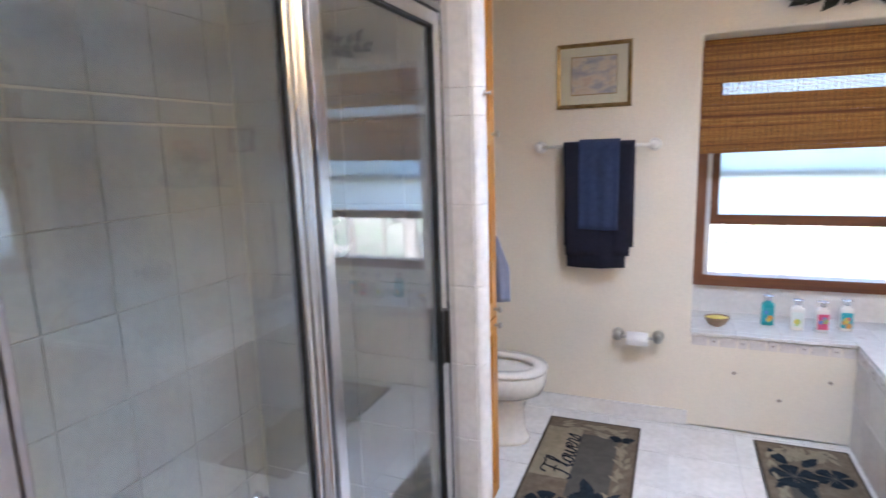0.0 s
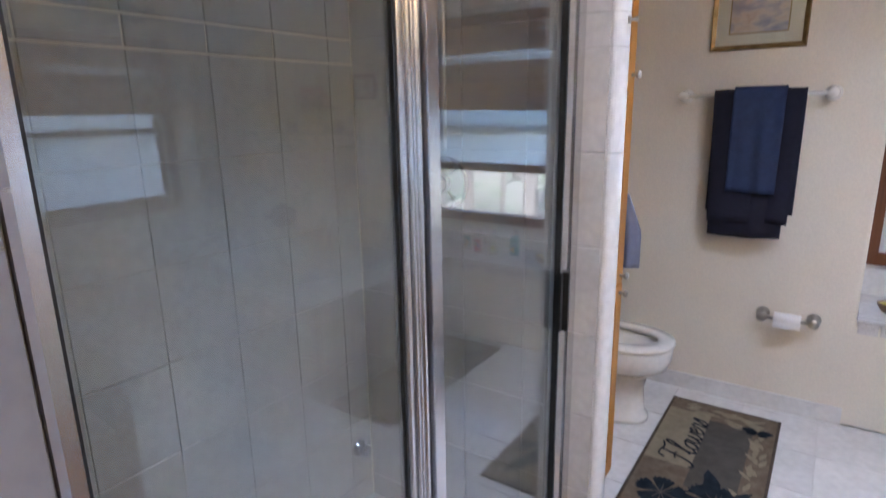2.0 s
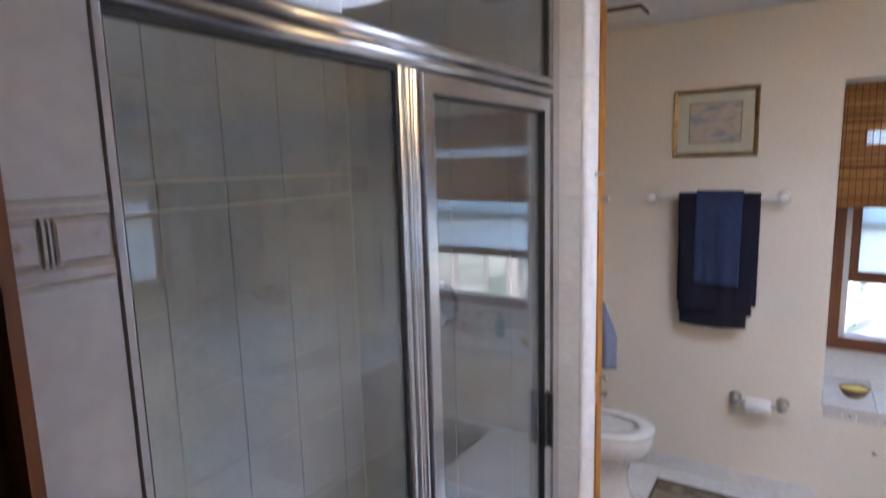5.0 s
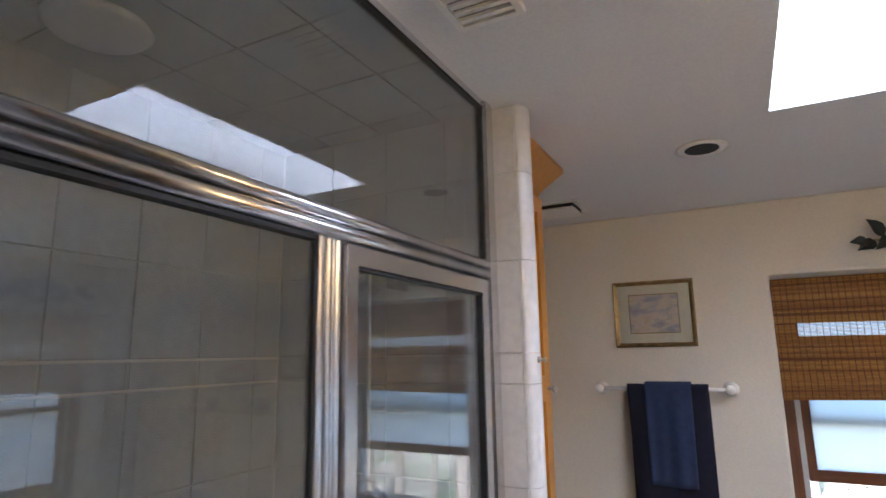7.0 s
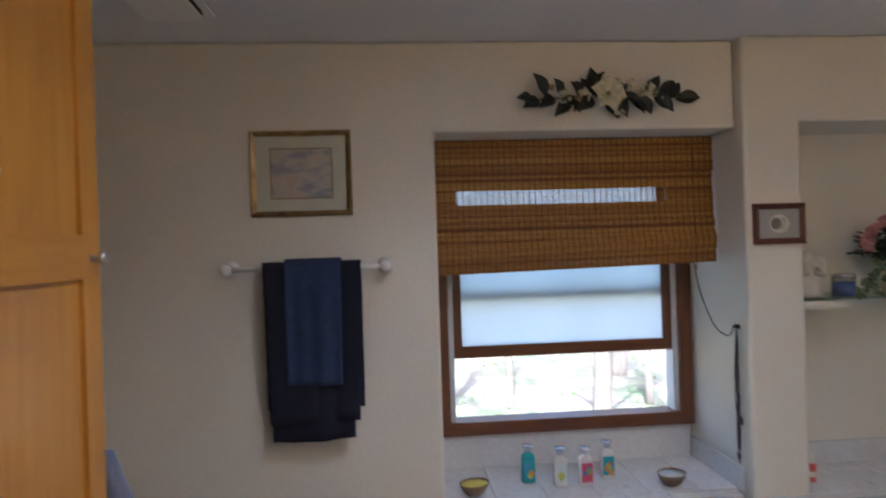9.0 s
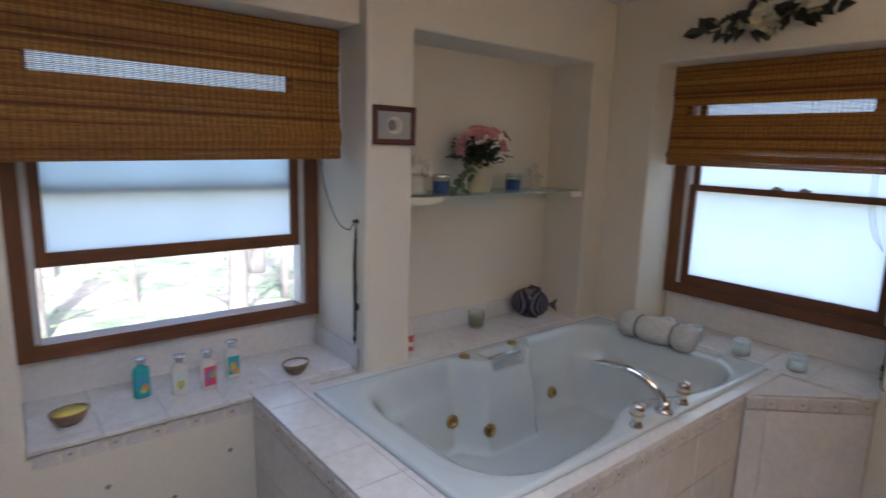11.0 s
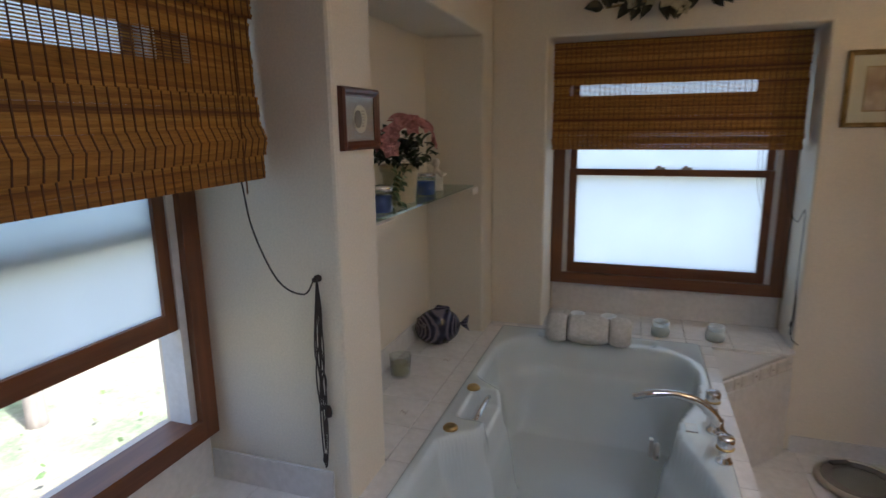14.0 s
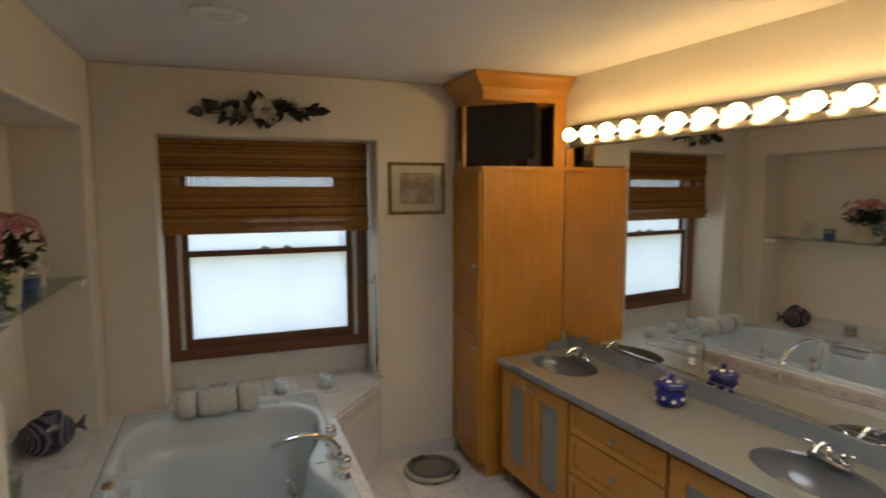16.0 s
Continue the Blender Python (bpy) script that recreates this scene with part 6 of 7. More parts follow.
# ---------------------------------------------------------------- vanity things
def basin_faucet(x):
    f = thing("basin_faucet", VM @ pose(x, YV + .105, CZ) @ Matrix.Diagonal((.85, .85, .85, 1)), "chrome centreset basin faucet with two lever handles", "faucet", "vanity faucets")
    part("base", soften(slab([(-.085, -.022), (.085, -.022), (.085, .022), (-.085, .022)], .0008, .016), .006), M_CHROME, f)
    sp = curve_pts([(0, 0, .014), (0, .005, .055), (0, .04, .085), (0, .09, .078), (0, .115, .058)], 5)
    part("spout", tube(sp, .013, 12, radii=[.016 - .005 * i / len(sp) for i in range(len(sp))]), M_CHROME, f, smooth=True)
    for s in (-.055, .055):
        h = part("handle", lathe([(.017, .0165), (.015, .03), (.011, .036), (.014, .046), (.012, .056), (0, .058)], 16, at=(s, 0, 0)), M_CHROME, f, smooth=True)
        part("lever", tube([(s, 0, .052), (s * 1.5, .012, .06), (s * 1.9, .02, .062)], .005, 8), M_CHROME, h, smooth=True)


for sx, sy in SINKS:
    basin_faucet(sx + .03)

M_COBALT = surface("cobalt_glaze", (.008, .012, .16), (.015, .02, .26), 6, 60, .08, .0, coat=.5)
jar = thing("cobalt_jar", VM @ pose(2.21, 2.592, CZ + .0005), "cobalt blue glass jar with white floral pattern and knobbed lid", "jar")
part("body", lathe([(0, 0), (.052, 0), (.062, .008), (.066, .04), (.062, .065), (.058, .078), (.072, .088), (.074, .092), (.055, .093), (0, .093)], 28), M_COBALT, jar, smooth=True)
lid = part("lid", lathe([(.066, .094), (.068, .098), (.045, .108), (.012, .114), (.010, .122), (.014, .13), (.010, .138), (0, .14)], 28), M_COBALT, jar, smooth=True)
for k in range(10):
    a = 2 * math.pi * k / 10
    b = bmesh.new()
    bloom(b, Vector((math.cos(a) * .066, math.sin(a) * .066, .034 + .010 * (k % 2))), (math.cos(a), math.sin(a), .1), .0125, 5)
    part("flower", b, M_PORC, jar, "white painted flower")
for k in range(6):
    a = 2 * math.pi * k / 6
    b = bmesh.new()
    bloom(b, Vector((math.cos(a) * .038, math.sin(a) * .038, .111)), (math.cos(a) * .4, math.sin(a) * .4, 1), .014, 5)
    part("flower", b, M_PORC, lid, "white painted flower")

ol = thing("outlet_plate", VM @ pose(2.24, YV + .0085, .975), "mirrored outlet cover plate with white sockets on the mirror", "outlet")
part("plate", soften(boxes([(-.055, .055, 0, .007, -.065, .065)]), .003), M_CHROME, ol)
for z in (-.027, .027):
    part("socket", soften(boxes([(-.017, .017, .0072, .010, z - .015, z + .015)]), .004), M_PORC, ol, "white socket")
    part("slots", boxes([(-.008, -.005, .0101, .0104, z - .005, z + .006), (.005, .008, .0101, .0104, z - .005, z + .006)]), M_RUBBER, ol)

tv = thing("television", look((3.43, 2.78, 2.095), (2.4, 3.80, 2.06)) @ pose(0, 0, 0), "small black flat television tilted in the open cabinet bay", "television")
part("case", boxy(-.245, .245, -.165, .165, -.035, 0, .010, 3), surface("black_plastic", (.010, .010, .011), (.016, .016, .017), 8, 120, .3, .03), tv)
part("screen", boxes([(-.225, .225, -.125, .148, .0005, .002)]), surface("black_screen", (.006, .006, .007), (.009, .009, .010), 4, 60, .12, 0), tv, "dark glossy screen")
part("badge", boxes([(-.03, .03, -.147, -.141, .0005, .0015)]), M_ALU, tv)
part("stand", boxy(-.10, .10, -.205, -.165, -.06, .05, .008), M_RUBBER, tv)

# glass bathroom scale: round platform with metal rim
M_SMOKE = surface("smoky_glass", (0.10, 0.098, 0.09), (0.15, 0.145, 0.135), 6, 60, 0.12, 0.0)
sc = thing("bathroom_scale", pose(3.42, 3.215, 0, 0, 0, 20), "round glass bathroom scale with a metal rim on the floor", "scale")
part("platform", lathe([(.112, .0265), (.156, .0265), (.156, .032), (.112, .032), (.112, .0265)], 44), M_SMOKE, sc, "smoky glass ring", smooth=False)
part("centre", lathe([(0, .029), (.111, .029), (.111, .0315), (0, .0315)], 36), M_WGLASS, sc, "clear glass centre").visible_shadow = False
part("rim", lathe([(.158, .012), (.170, .012), (.178, .020), (.178, .030), (.170, .038), (.160, .038), (.156, .033), (.156, .018), (.158, .012)], 44), M_NICKEL, sc, "brushed metal rim", smooth=True)
part("display", boxy(.118, .152, -.045, .045, .0325, .040, .003), M_RUBBER, sc, "dark display housing")
for k in range(3):
    a = 2.1 * k + .5
    part("foot", lathe([(0, 0), (.016, 0), (.018, .01), (.016, .0118)], 14, at=(.15 * math.cos(a), .15 * math.sin(a), 0)), M_RUBBER, sc)

# ---------------------------------------------------------------- ceiling fittings
dl = thing("recessed_light", pose(.513, 4.10, CEIL), "recessed can ceiling light, unlit, with white trim", "light")
part("trim", lathe([(.055, -.0005), (.085, -.0005), (.088, -.006), (.075, -.010), (.057, -.006)], 30), M_TRIMW, dl, smooth=True)
# flat dark disc painted as the shade inside the can
part("can", lathe([(0, -.0012), (.0545, -.0012), (.056, -.0085), (0, -.0085)], 24), M_CAVSHADE, dl, "dark disc for the shade inside the can")
spk = thing("ceiling_vent", pose(2.60, 4.36, CEIL), "round white louvred ceiling fitting", "vent")
part("rim", lathe([(.075, -.0005), (.105, -.0005), (.108, -.010), (.090, -.016), (.076, -.012)], 30), M_TRIMW, spk, smooth=True)
part("cone", lathe([(0, -.014), (.03, -.014), (.034, -.006), (.05, -.006), (.054, -.014), (.07, -.010), (.0745, -.001)], 30), M_CEIL, spk, smooth=True)
vf = thing("exhaust_vent", pose(-.165, 4.665, CEIL) @ Matrix.Diagonal((.8, .8, 1, 1)), "square white exhaust fan grille on the ceiling", "vent")
part("frame", boxes([(-.15, .15, -.15, -.119, -.008, -.0005), (-.15, .15, .119, .15, -.008, -.0005), (-.15, -.119, -.119, .119, -.008, -.0005), (.119, .15, -.119, .119, -.008, -.0005)], .002), M_TRIMW, vf)
part("panel", boxy(-.116, .116, -.122, .122, -.032, -.0245, .003), M_TRIMW, vf)
# solid dark block in place of the shaded gap above the panel
part("gap", boxes([(-.110, .110, -.116, .116, -.024, -.001)]), M_CAVSHADE, vf, "dark block for the shade under the panel")
v2 = thing("ceiling_vent", pose(.17, 2.90, CEIL), "small white louvred ceiling register", "vent")
part("frame", boxes([(-.075, .075, -.11, -.095, -.014, -.0005), (-.075, .075, .095, .11, -.014, -.0005), (-.075, -.06, -.095, .095, -.014, -.0005), (.06, .075, -.095, .095, -.014, -.0005)], .002), M_TRIMW, v2)
# dark sheet behind the slats, painted as the shade of the duct
part("cavity", boxes([(-.06, .06, -.095, .095, -.003, -.001)]), M_CAVSHADE, v2)
for k in range(7):
    part("slat", boxes([(-.058, .058, -.088 + k * .027, -.075 + k * .027, -.012, -.004)]), M_TRIMW, v2)
sl = thing("shower_light", pose(-.56, 2.62, CEIL - .008), "round white shower ceiling light, unlit", "light")
part("ring", lathe([(.06, 0), (.10, 0), (.105, -.008), (.095, -.018), (.062, -.012)], 30), M_TRIMW, sl, smooth=True)
part("lens", lathe([(0, -.012), (.03, -.011), (.061, -.004), (.061, 0), (0, 0)], 24), surface("amber_lens", (.30, .22, .12), (.42, .33, .2), 14, 60, .3, .1), sl, smooth=True)
shd = thing("hand_shower", pose(XW + .012, 2.36, 1.84), "white handheld shower head on its bracket", "shower head")
part("bracket", lathe([(.022, 0), (.022, .006), (.012, .012), (.012, .05), (0, .052)], 16, 'x'), M_CHROME, shd, smooth=True)
part("handle", tube(curve_pts([(.05, 0, -.14), (.06, 0, -.04), (.075, 0, .03), (.10, 0, .06)], 5), .013, 10), M_PORC, shd, smooth=True)
hd = lathe([(.012, 0), (.03, .012), (.042, .03), (.042, .04), (0, .042)], 20)
bmesh.ops.transform(hd, matrix=pose(.095, 0, .065, 0, 120, 0), verts=hd.verts)
part("head", hd, M_PORC, shd, smooth=True)
kb = thing("shower_valve", pose(XW + .005, 3.36, .27), "small round chrome valve knob on the shower wall", "valve")
part("rose", lathe([(.03, 0), (.03, .006), (.018, .01), (.016, .03), (.022, .034), (.022, .044), (0, .046)], 18, 'x'), M_CHROME, kb, smooth=True)

# on the partition side: mixing valve, shower arm with its dark head, and the pale riser between them
sv = thing("shower_valve", pose(-.43, SY1 - .001, 1.27, 0, 0, -90), "large round chrome shower mixing valve with a lever", "valve")
part("plate", lathe([(.082, 0), (.080, .005), (.060, .010), (.034, .014), (.030, .016)], 30, 'x'), M_CHROME, sv, smooth=True)
part("hub", lathe([(.030, .014), (.028, .040), (.022, .052), (0, .054)], 20, 'x'), M_CHROME, sv, smooth=True)
part("lever", tube(curve_pts([(.044, 0, -.010), (.050, .004, -.045), (.062, .008, -.082)], 5), .007, 10), M_CHROME, sv, smooth=True)
sa = thing("wall_shower", pose(-.41, SY1 - .001, 2.02, 0, 0, -90), "dark round shower head on a bent chrome arm", "shower")
part("rose", lathe([(.028, 0), (.026, .006), (.012, .011), (.0095, .014)], 20, 'x'), M_CHROME, sa, smooth=True)
part("arm", tube(curve_pts([(.005, 0, 0), (.05, 0, .004), (.085, 0, -.012), (.105, 0, -.034)], 6), .009, 10), M_CHROME, sa, smooth=True)
sh_ = lathe([(.010, 0), (.014, .010), (.016, .022), (.034, .044), (.038, .054), (.034, .058), (0, .057)], 24)
bmesh.ops.transform(sh_, matrix=pose(.103, 0, -.031, 0, 140, 0), verts=sh_.verts)
part("head", sh_, M_BORDERD, sa, "dark rubber-faced head", smooth=True)
part("riser", tube(curve_pts([(.016, -.004, -.012), (.012, -.012, -.06), (.010, -.014, -.35), (.010, -.016, -.655)], 6), .007, 8), M_PORC, sa, "pale plastic hose", smooth=True)

# ---------------------------------------------------------------- rugs
M_RUGT = surface("tan_rug_pile", (.115, .088, .06), (.175, .14, .096), 26, 200, .98, .9)
M_RUGB = surface("brown_rug_pile", (.06, .045, .034), (.09, .07, .052), 20, 200, .98, .9)
M_RUGG = surface("grey_brown_rug_pile", (.072, .064, .054), (.095, .086, .072), 20, 200, .98, .9)
M_RUGN = surface("dark_teal_rug_pile", (.010, .014, .020), (.022, .030, .038), 26, 200, .98, .9)
M_RUGC = surface("cream_rug_pile", (.20, .165, .11), (.26, .22, .15), 26, 200, .98, .9)

for m_ in (M_RUGT, M_RUGB, M_RUGG, M_RUGN, M_RUGC):
    m_.node_tree.nodes["Principled BSDF"].inputs["Specular IOR Level"].default_value = 0.08


def hibiscus(parent, cx, cy, r, rot, z, m=None, petals=5):
    bm = bmesh.new()
    for i in range(petals):
        a = rot + 2 * math.pi * i / petals
        pts = []
        for k in range(17):
            f = k / 16
            th = (f - .5) * 2 * .75
            rad = r * (1.0 - .18 * abs(th) ** 2 + .06 * math.cos(k * 2.4)) if 0 < k < 16 else r * .35
            pts.append((cx + rad * math.cos(a + th * .8), cy + rad * math.sin(a + th * .8)))
        lo = [bm.verts.new((x, y, z)) for x, y in [(cx, cy)] + pts]
        for j in range(1, len(lo) - 1):
            bm.faces.new((lo[0], lo[j], lo[j + 1]))
    part("flower", bm, m or M_RUGN, parent, "dark flower motif")
    bm = bmesh.new()
    for i in range(7):
        a = rot + .3 + 2 * math.pi * i / 7
        d, s = Vector((math.cos(a), math.sin(a))), Vector((-math.sin(a), math.cos(a))) * .003
        q = [Vector((cx, cy)) + s, Vector((cx, cy)) + d * r * .55 + s * .4, Vector((cx, cy)) + d * r * .55 - s * .4, Vector((cx, cy)) - s]
        bm.faces.new([bm.verts.new((v.x, v.y, z + .0006)) for v in q])
    part("stamens", bm, M_RUGG, parent)


def rug_leaf(bm, x, y, a, l, w, z):
    d, s = Vector((math.cos(a), math.sin(a))), Vector((-math.sin(a), math.cos(a)))
    pts = []
    for f, k in ((0, 0), (.2, .7), (.35, .85), (.45, 1.0), (.6, .7), (.72, .75), (1, 0)):
        pts.append(Vector((x, y)) + d * l * f + s * w * k)
    for f, k in ((.72, .6), (.6, .75), (.45, .9), (.3, .7), (.15, .55)):
        pts.append(Vector((x, y)) + d * l * f - s * w * k)
    c = bm.verts.new((x + d.x * l * .5, y + d.y * l * .5, z))
    v = [bm.verts.new((p.x, p.y, z)) for p in pts]
    for i in range(len(v)):
        bm.faces.new((c, v[i], v[(i + 1) % len(v)]))


SCRIPT = (((-.1, 1.75), (.1, 2.15), (.7, 2.1), (1.2, 2.0), (1.7, 2.2)), ((.75, 2.05), (.75, 1.2), (.7, .3), (.35, -.15), (0, .1)), ((.35, 1.1), (.8, 1.2), (1.15, 1.1)),
          ((1.55, .3), (2.05, 1.5), (2.05, 2.05), (1.80, 1.8), (1.75, .4), (1.95, 0), (2.25, .3)), ((2.85, .9), (2.45, .8), (2.30, .35), (2.55, 0), (2.85, .2), (2.90, .7), (2.75, .95), (3.20, .85)),
          ((3.20, .9), (3.15, .3), (3.35, 0), (3.60, .3), (3.70, .9), (3.70, .3), (3.90, 0), (4.20, .3), (4.25, .9), (4.45, .75)), ((4.45, .4), (4.90, .6), (4.90, .9), (4.65, .95), (4.50, .5), (4.65, .05), (5.00, .1), (5.20, .4)),
          ((5.20, .4), (5.35, 1.0), (5.40, .85), (5.70, .85), (5.65, .2), (5.80, 0), (6.00, .3)), ((6.00, .3), (6.35, 1.05), (6.45, .5), (6.40, .1), (6.10, 0), (6.00, .15)))


def flower_rug(x0, x1, y0, y1, label, seed, words=True, turned=False):
    r = thing("rug", pose(x1, y1, 0, 0, 0, 180) if turned else pose(x0, y0, 0), label, "rug", "floral bathroom rugs")
    rnd = random.Random(seed)
    w, h = x1 - x0, y1 - y0
    part("base", boxy(0, w, 0, h, .001, .010, .003), M_RUGB, r)
    z = .0106
    def flatq(nm, a, b, c, d, zz, m):
        bm = bmesh.new()
        bm.faces.new([bm.verts.new(p) for p in ((a, c, zz), (b, c, zz), (b, d, zz), (a, d, zz))])
        part(nm, bm, m, r)
    flatq("field", .012, w - .012, .012, h - .012, z, M_RUGT)
    flatq("field", .012, .20, h * .45, h - .12, z + .0004, M_RUGC)
    flatq("panel", .20, w - .10, h * .33, h - .16, z + .0006, M_RUGG)
    bm = bmesh.new()
    for k in range(96):
        sd = rnd.random()
        if sd < .4:
            rug_leaf(bm, rnd.uniform(.09, w - .10), rnd.uniform(.02, .12), rnd.uniform(.5, 2.6), .085, .014, z + .0009 + k * .000008)
        elif sd < .7:
            rug_leaf(bm, rnd.uniform(w - .09, w - .045), rnd.uniform(.05, h - .2), rnd.uniform(1.2, 2.4), .07, .012, z + .0009 + k * .000008)
        else:
            rug_leaf(bm, rnd.uniform(.05, w - .1), rnd.uniform(h - .16, h - .06), rnd.uniform(-.5, .6), .07, .012, z + .0009 + k * .000008)
    part("leaf_border", bm, M_RUGC, r, "pale leaf pattern")
    f = w / .5
    hibiscus(r, .14 * f, h * .255, .10 * f, .4, z + .0013)
    hibiscus(r, .34 * f, h * .285, .125 * f, 1.1, z + .0013)
    bm = bmesh.new()
    for i, (x, y, a, l, ww) in enumerate(((.33, h * .33, 1.9, .20, .035), (.36, h * .20, -1.2, .22, .035), (.28, h * .20, -2.2, .18, .03), (.38, h * .33, .9, .13, .02), (.2, h * .3, .2, .12, .006))):
        rug_leaf(bm, x * f, y, a, l * f * .9, ww, z + .0016 + i * .00003)
    part("leaves", bm, M_RUGN, r, "dark leaf motif")
    if words:
        bm = bmesh.new()
        k = .064
        for st in SCRIPT:
            cp = curve_pts([(p[0] + .32 * p[1], p[1], 0) for p in st], 6)
            for i in range(len(cp) - 1):
                d = (cp[i + 1] - cp[i]).normalized()
                s = Vector((-d.y, d.x, 0))
                wd = [.045 + .055 * abs(e) for e in (d.y, d.y)]
                q = (cp[i] - s * wd[0] - d * .02, cp[i + 1] - s * wd[1] + d * .02, cp[i + 1] + s * wd[1] + d * .02, cp[i] + s * wd[0] - d * .02)
                bm.faces.new([bm.verts.new((.20 - v.y * k, h * .45 + v.x * k, z + .0022 + .00002 * (i % 5))) for v in q])
        part("lettering", bm, M_RUGN, r, "dark script lettering")
        bm = bmesh.new()
        for a, l, ww in ((.3, .07, .03), (2.8, .07, .03), (-.5, .05, .022), (3.6, .05, .022)):
            rug_leaf(bm, w - .085, h - .17, a, l, ww, z + .0016)
        part("butterfly", bm, M_RUGN, r, "dark butterfly motif")


flower_rug(-.004, .483, 3.786, 4.90, "brown and tan floral rug lettered Flowers, dark hibiscus blooms", 4)
flower_rug(1.03, 1.44, 3.86, 4.96, "brown and tan floral rug beside the tub", 6, False, True)
flower_rug(.06, .50, 2.62, 3.335, "brown and tan floral rug at the shower door", 9, False)

# ---------------------------------------------------------------- tiles
def on_floor(u, v):
    return pose(u, v, -.0045)


fl_polys = tile_field((XW, XE, YD, YN), (.316, .316), (.625, 4.055), gap=.0035)
fl_polys = [p for p in fl_polys if not (max(q[0] for q in p) < .02 and max(q[1] for q in p) < 3.55) and not (min(q[0] for q in p) > 1.5 and min(q[1] for q in p) > 3.95)]
lay("tile", fl_polys, on_floor, .0045, M_FTILE, floor, .0006)


def deck_at(z):
    return lambda u, v: pose(u, v, z)


TZ = DECK - .0145
cut = ((-(PY0 - CHY), -(XE - .03 - CHX), -(PY0 - CHY) * CHX - (XE - .03 - CHX) * PY0),)
deck_polys = tile_field((NR0 + .006, NR1 - .003, YN + .05, NRY + .038), (.216, .216), (NR0, YN + .05), gap=.0018)
deck_polys += tile_field((PX0, TX0 - .001, TY0 + .001, YN + .048), (.18, .216), (PX0, YN + .05), gap=.0018)
deck_polys += tile_field((PX0, TX1 + .02, PY0, TY0 - .001), (.155, .11), (PX0, PY0), gap=.0018)
deck_polys += tile_field((TX1 + .022, XE, CHY, ER1 + .28), (.216, .216), (TX1 + .022, PY0 - .10), cut, gap=.0018)
deck_polys += tile_field((XE + .003, ERX + .038, ER0 + .003, ER1 - .003), (.216, .216), (XE, PY0 - .10), gap=.0018)
deck_polys += tile_field((COLX + .003, NI1 - .003, COLY + .0, NIY - .002), (.216, .216), (COLX, COLY), gap=.0018)
deck_polys += tile_field((TX0, TX1 + .02, TY1 + .001, COLY - .003), (.216, .1), (COLX, TY1), gap=.0018)
deck_polys += tile_field((NR0 + .001, PX0 - .002, YN - .012, YN + .048), (.216, .062), (NR0, YN - .012), gap=.0018)
lay("tile", deck_polys, deck_at(TZ), .0145, M_TILE, platform, .0012)


def upright(origin, ux, out):
    """Tile plane: u along ux, v up, tiles facing out."""
    ux, out = Vector(ux), Vector(out)
    base = Matrix((ux, Vector((0, 0, 1)), out)).transposed().to_4x4()
    def f(u, v):
        m = Matrix.Translation(Vector(origin) + ux * u + Vector((0, 0, v))) @ base
        return m
    return f


BZ0, BZ1 = DECK - .075, DECK - .018


def border(parent, origin, ux, out, length, tt):
    """Moulded border strip of long and square pieces under the deck edge."""
    f = upright(origin, ux, out)
    longs, sq, marks = [], [], []
    u = .004
    while u < length - .05:
        for kind, wv in (("l", .085), ("s", .052)):
            e = min(u + wv, length - .002)
            if e - u > .02:
                (longs if kind == "l" else sq).append([(u, BZ0), (e - .005, BZ0), (e - .005, BZ1), (u, BZ1)])
                if kind == "s":
                    c = (u + e - .005) / 2
                    marks.append([(c - .007, (BZ0 + BZ1) / 2), (c, (BZ0 + BZ1) / 2 - .007), (c + .007, (BZ0 + BZ1) / 2), (c, (BZ0 + BZ1) / 2 + .007)])
            u = e
    lay("border_tile", longs + sq, f, tt + .003, M_BORDER, parent, .004)
    lay("inset", marks, f, tt + .0045, M_BORDERD, parent, .001)


def facing(parent, origin, ux, out, length, o_u, tt=.009, size=(.216, .242)):
    f = upright(origin, ux, out)
    lay("tile", tile_field((0.002, length - .002, .004, BZ0 - .004), size, (o_u, .0)), f, tt, M_TILE, parent)
    lay("tile", tile_field((0.002, length - .002, BZ1 + .002, DECK - .0155), (size[0], .3), (o_u, 0)), f, tt, M_TILE, parent)
    border(parent, origin, ux, out, length, tt)


facing(platform, (NR0 + .002, YN + .010, 0), (1, 0, 0), (0, -1, 0), PX0 - NR0, .0)
facing(platform, (PX0 + .010, YN - .004, 0), (0, -1, 0), (-1, 0, 0), YN - PY0 - .014, .0)
facing(platform, (PX0 + .001, PY0 + .010, 0), (1, 0, 0), (0, -1, 0), CHX - PX0, .05)
dch = Vector((XE - .03 - CHX, CHY - PY0, 0))
Lc = dch.length
dch.normalize()
facing(platform, (CHX + .004, PY0 + .006, 0), dch, Vector((dch.y, -dch.x, 0)), Lc - .006, .10, size=(.47, .6))
lay("inset", [[(u - .012, v), (u, v - .012), (u + .012, v), (u, v + .012)] for u, v in ((.216, .325), (.648, .325), (.432, .20))], upright((NR0 + .002, YN + .0008, 0), (1, 0, 0), (0, -1, 0)), .0015, M_BORDERD, platform, .0005)
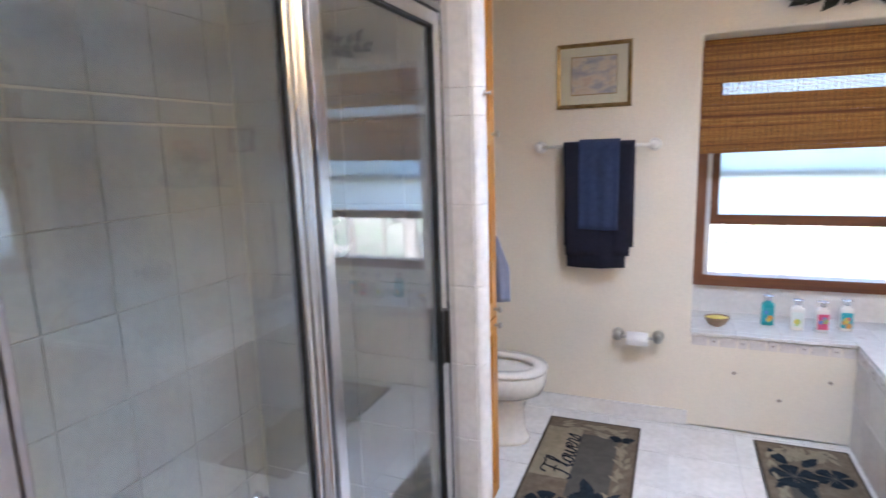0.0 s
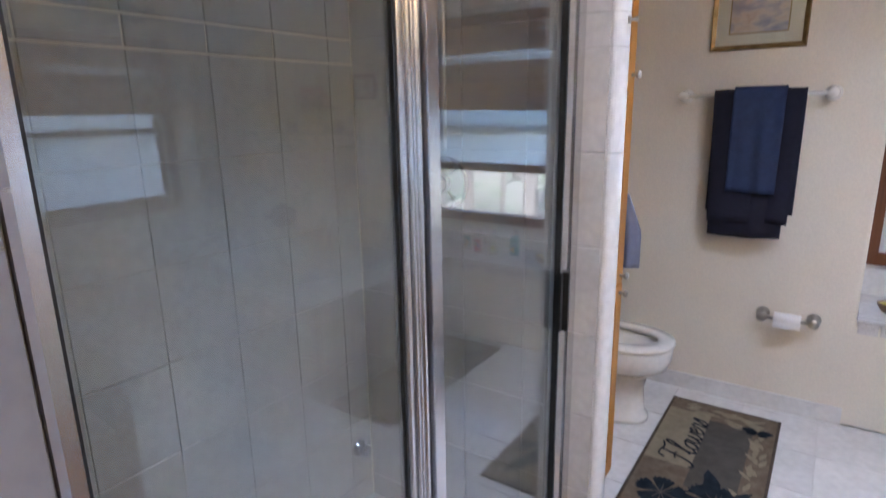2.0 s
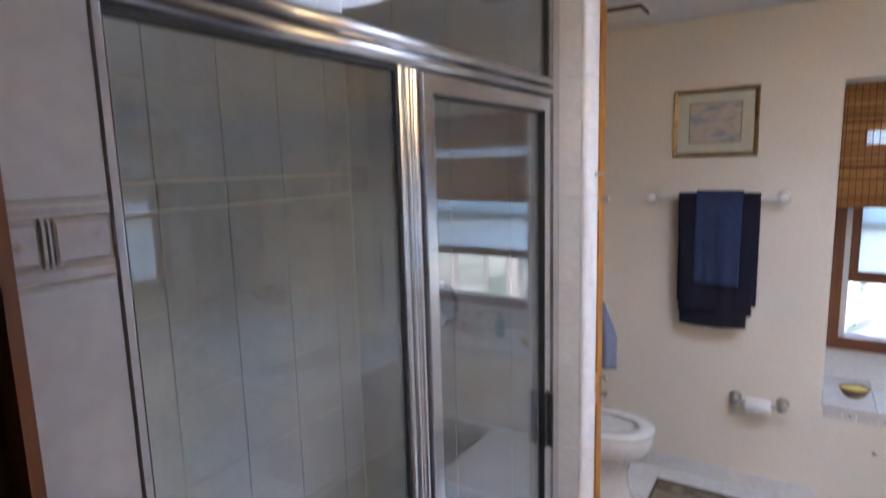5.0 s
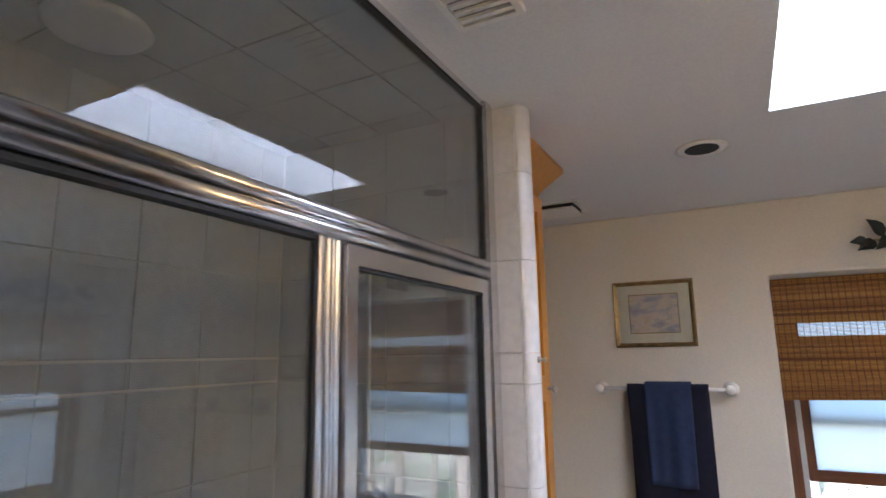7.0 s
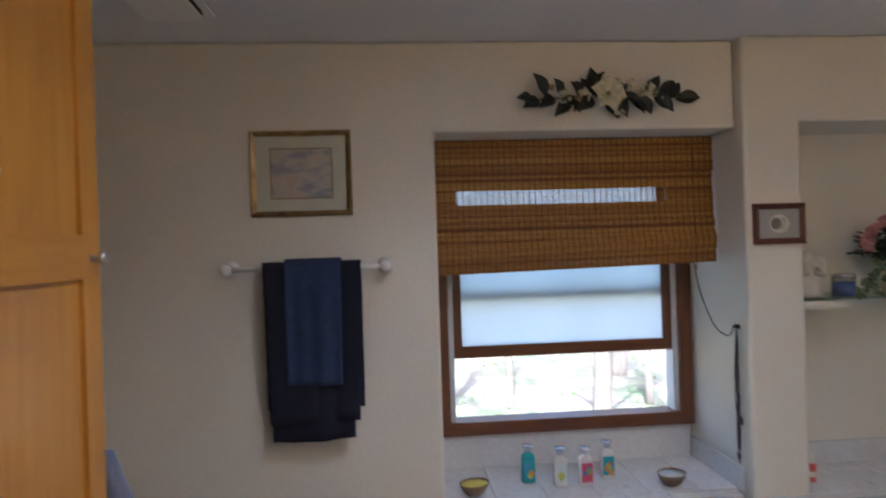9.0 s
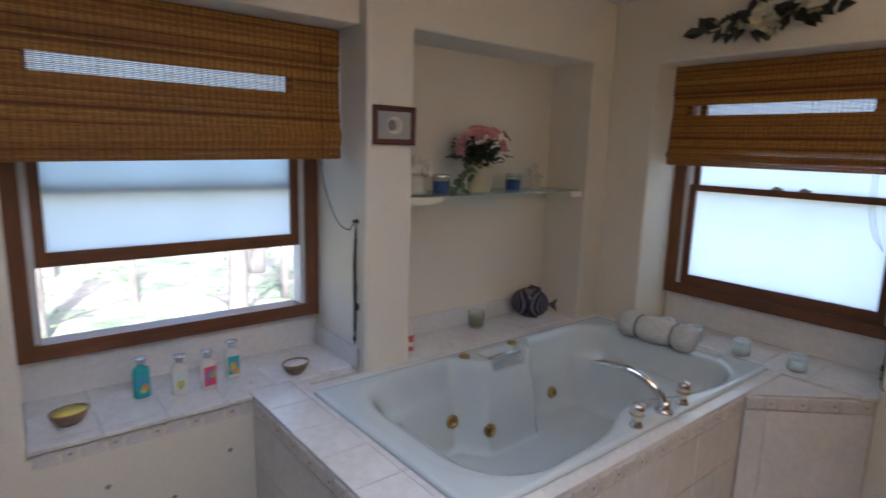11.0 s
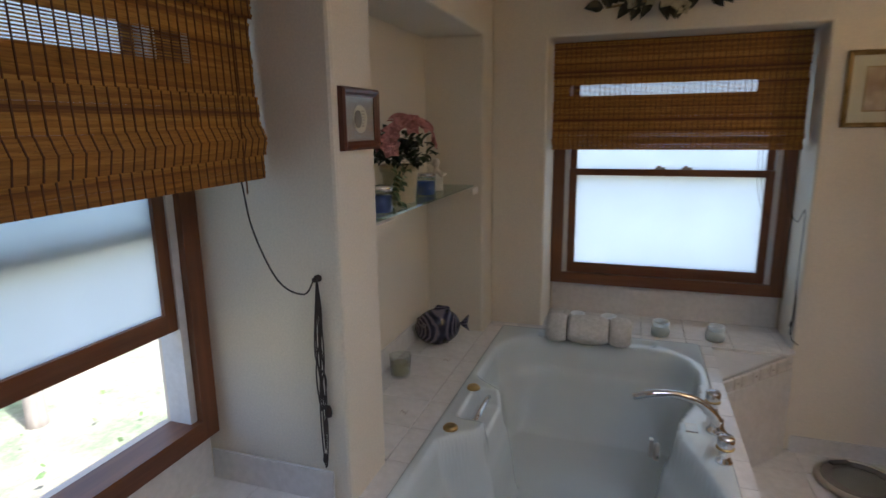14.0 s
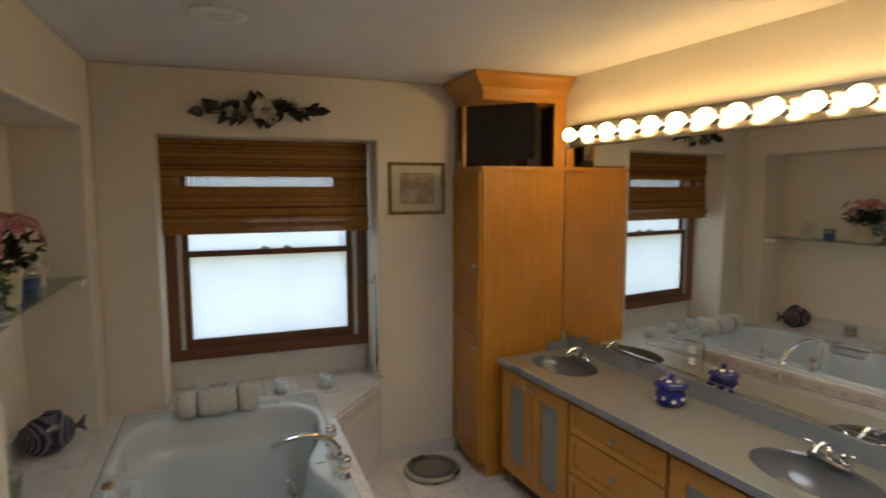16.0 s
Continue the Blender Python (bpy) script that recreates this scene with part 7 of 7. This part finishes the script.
# small printed squares on the deck tiles
lay("inset", [[(x - .02, y - .012), (x + .02, y - .012), (x + .02, y - .010), (x - .02, y - .010)] for x, y in ((1.50, 5.17), (2.52, 5.06), (3.05, 5.06))] +
    [[(x - .02, y + .010), (x + .02, y + .010), (x + .02, y + .012), (x - .02, y + .012)] for x, y in ((1.50, 5.17), (2.52, 5.06), (3.05, 5.06))] +
    [[(x - .006, y), (x, y - .006), (x + .006, y), (x, y + .006)] for x, y in ((1.50, 5.17), (2.52, 5.06), (3.05, 5.06))], deck_at(DECK + .0003), .0006, M_BORDERD, platform, .0002)
# splash tiles along the recess walls
splash = struct("tile_splash", boxes([(NR0 + .013, NR1 - .013, NRY + .0295, NRY + .039, DECK, .697), (NR1 - .010, NR1 - .0015, YN + .0, NRY + .028, DECK, .635), (COLX + .0015, COLX + .010, COLY + .02, NIY - .012, DECK, .635), (COLX + .011, NI1 - .011, NIY - .010, NIY - .001, DECK, .635),
                                      (ERX + .0295, ERX + .039, ER0 + .013, ER1 - .013, DECK, .708)], .002), M_TILE, "low white tile splash round the deck", "tile")

# shower and pier tiling: tile courses with a border band
COURSES = [(.12 + .25 * k, .12 + .25 * (k + 1)) for k in range(-1, 5)] + [(1.37, 1.628), (1.708, 1.958), (1.958, 2.208), (2.208, CEIL - .002)]

STRIP = [(.12 + .255 * k, .12 + .255 * (k + 1)) for k in range(-1, 5)] + [(1.395, 1.64), (1.708, 1.958), (1.958, 2.208), (2.208, CEIL - .002)]

PIER = [(.12 + .25 * k, .12 + .25 * (k + 1)) for k in range(-1, 5)] + [(1.37, 1.628), (1.628, 1.708), (1.708, 1.958), (1.958, 2.208), (2.208, CEIL - .002)]


def courses(parent, name, origin, ux, out, length, width, o_u, material, t=.0045, band=True, gap=.0019, rows=None):
    f = upright(origin, ux, out)
    polys = []
    for z0, z1 in rows or COURSES:
        a, b = max(z0, .001), z1
        polys += tile_field((0, length, a, b), (width, b - a), (o_u, a), gap=gap)
    if not band and not rows:
        polys += tile_field((0, length, 1.63, 1.706), (width, .078), (o_u, 1.63), gap=gap)
    lay(name, polys, f, t, material, parent)
    if band:
        lay("border_tile", tile_field((0, length, 1.632, 1.704), (.209, .074), (o_u, 1.632), gap=.006), f, t + .001, M_SHTILE, parent)


wp, ws = bpy.data.objects["wall_partition"], bpy.data.objects["wall_strip"]
ww_, wss = bpy.data.objects["wall_west"], bpy.data.objects["wall_shower_south"]
courses(wp, "tile", (XW + .009, SY1 + .008, 0), (1, 0, 0), (0, -1, 0), GX - .012 - XW - .009, .209, .0, M_SHTILE, band=False)
courses(wp, "tile", (GX - .012, SY1 + .008, 0), (1, 0, 0), (0, -1, 0), .0695 - GX, .2, .0, M_TILE, band=False, gap=.0012, rows=PIER)
for z0, z1 in PIER:          # rounded white end caps of the partition, one above the other
    cap = bmesh.new()
    rings_ = []
    for z in (max(z0, .001) + .0006, z1 - .0006):
        rings_.append([cap.verts.new((.058 + .029 * math.sin(a * math.pi / 16), 3.489 - .0555 * math.cos(a * math.pi / 16), z)) for a in range(9)] + [cap.verts.new((.058, 3.489, z))])
    for a in range(10):
        cap.faces.new((rings_[0][a], rings_[0][(a + 1) % 10], rings_[1][(a + 1) % 10], rings_[1][a]))
    cap.faces.new(rings_[0][::-1])
    cap.faces.new(rings_[1])
    part("end_cap", cap, M_TILE, wp, "rounded white edge tile")
# strip tiles, beads and border carry the wall's dimness in their colour
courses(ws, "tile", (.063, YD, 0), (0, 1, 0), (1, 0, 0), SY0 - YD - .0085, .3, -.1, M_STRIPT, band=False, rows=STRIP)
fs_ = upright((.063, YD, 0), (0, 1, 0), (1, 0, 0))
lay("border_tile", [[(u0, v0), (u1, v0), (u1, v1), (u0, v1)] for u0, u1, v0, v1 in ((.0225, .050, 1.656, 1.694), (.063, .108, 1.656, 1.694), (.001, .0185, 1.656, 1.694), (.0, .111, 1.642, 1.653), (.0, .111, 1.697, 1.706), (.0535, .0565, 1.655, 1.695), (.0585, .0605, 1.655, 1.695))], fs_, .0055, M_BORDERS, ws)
lay("inset", [[(.036 - .006, 1.675), (.036, 1.669), (.036 + .006, 1.675), (.036, 1.681)]], fs_, .0065, M_BORDERD, ws)
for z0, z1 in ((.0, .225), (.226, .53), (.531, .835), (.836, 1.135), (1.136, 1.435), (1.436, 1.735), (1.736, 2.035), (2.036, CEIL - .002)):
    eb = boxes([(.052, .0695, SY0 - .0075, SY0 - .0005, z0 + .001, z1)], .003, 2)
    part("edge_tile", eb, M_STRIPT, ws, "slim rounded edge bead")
courses(ww_, "tile", (XW + .0005, YD + .038, 0), (0, 1, 0), (1, 0, 0), SY1 - YD - .038, .209, .005, M_SHTILE)
courses(wss, "tile", (XW + .009, YD + .03, 0), (1, 0, 0), (0, 1, 0), GX - .06 - XW - .009, .209, .0, M_SHTILE)
courses(ws, "tile", (GX - .02, SY0 - .0085, 0), (1, 0, 0), (0, 1, 0), .035 - GX + .02, .2, .0, M_TILE, band=False)
sct = bmesh.new()
for p in tile_field((XW + .009, GX - .02, YD + .04, SY1 - .001), (.209, .255), (XW, SY1 - .6)):
    xs_, ys_ = [q[0] for q in p], [q[1] for q in p]
    add_box(sct, min(xs_), max(xs_), min(ys_), max(ys_), CEIL - .008, CEIL - .0005)
tagged(struct("shower_ceiling", sct, M_SHTILE, "pale tiled shower ceiling", "ceiling"), kind="structure")
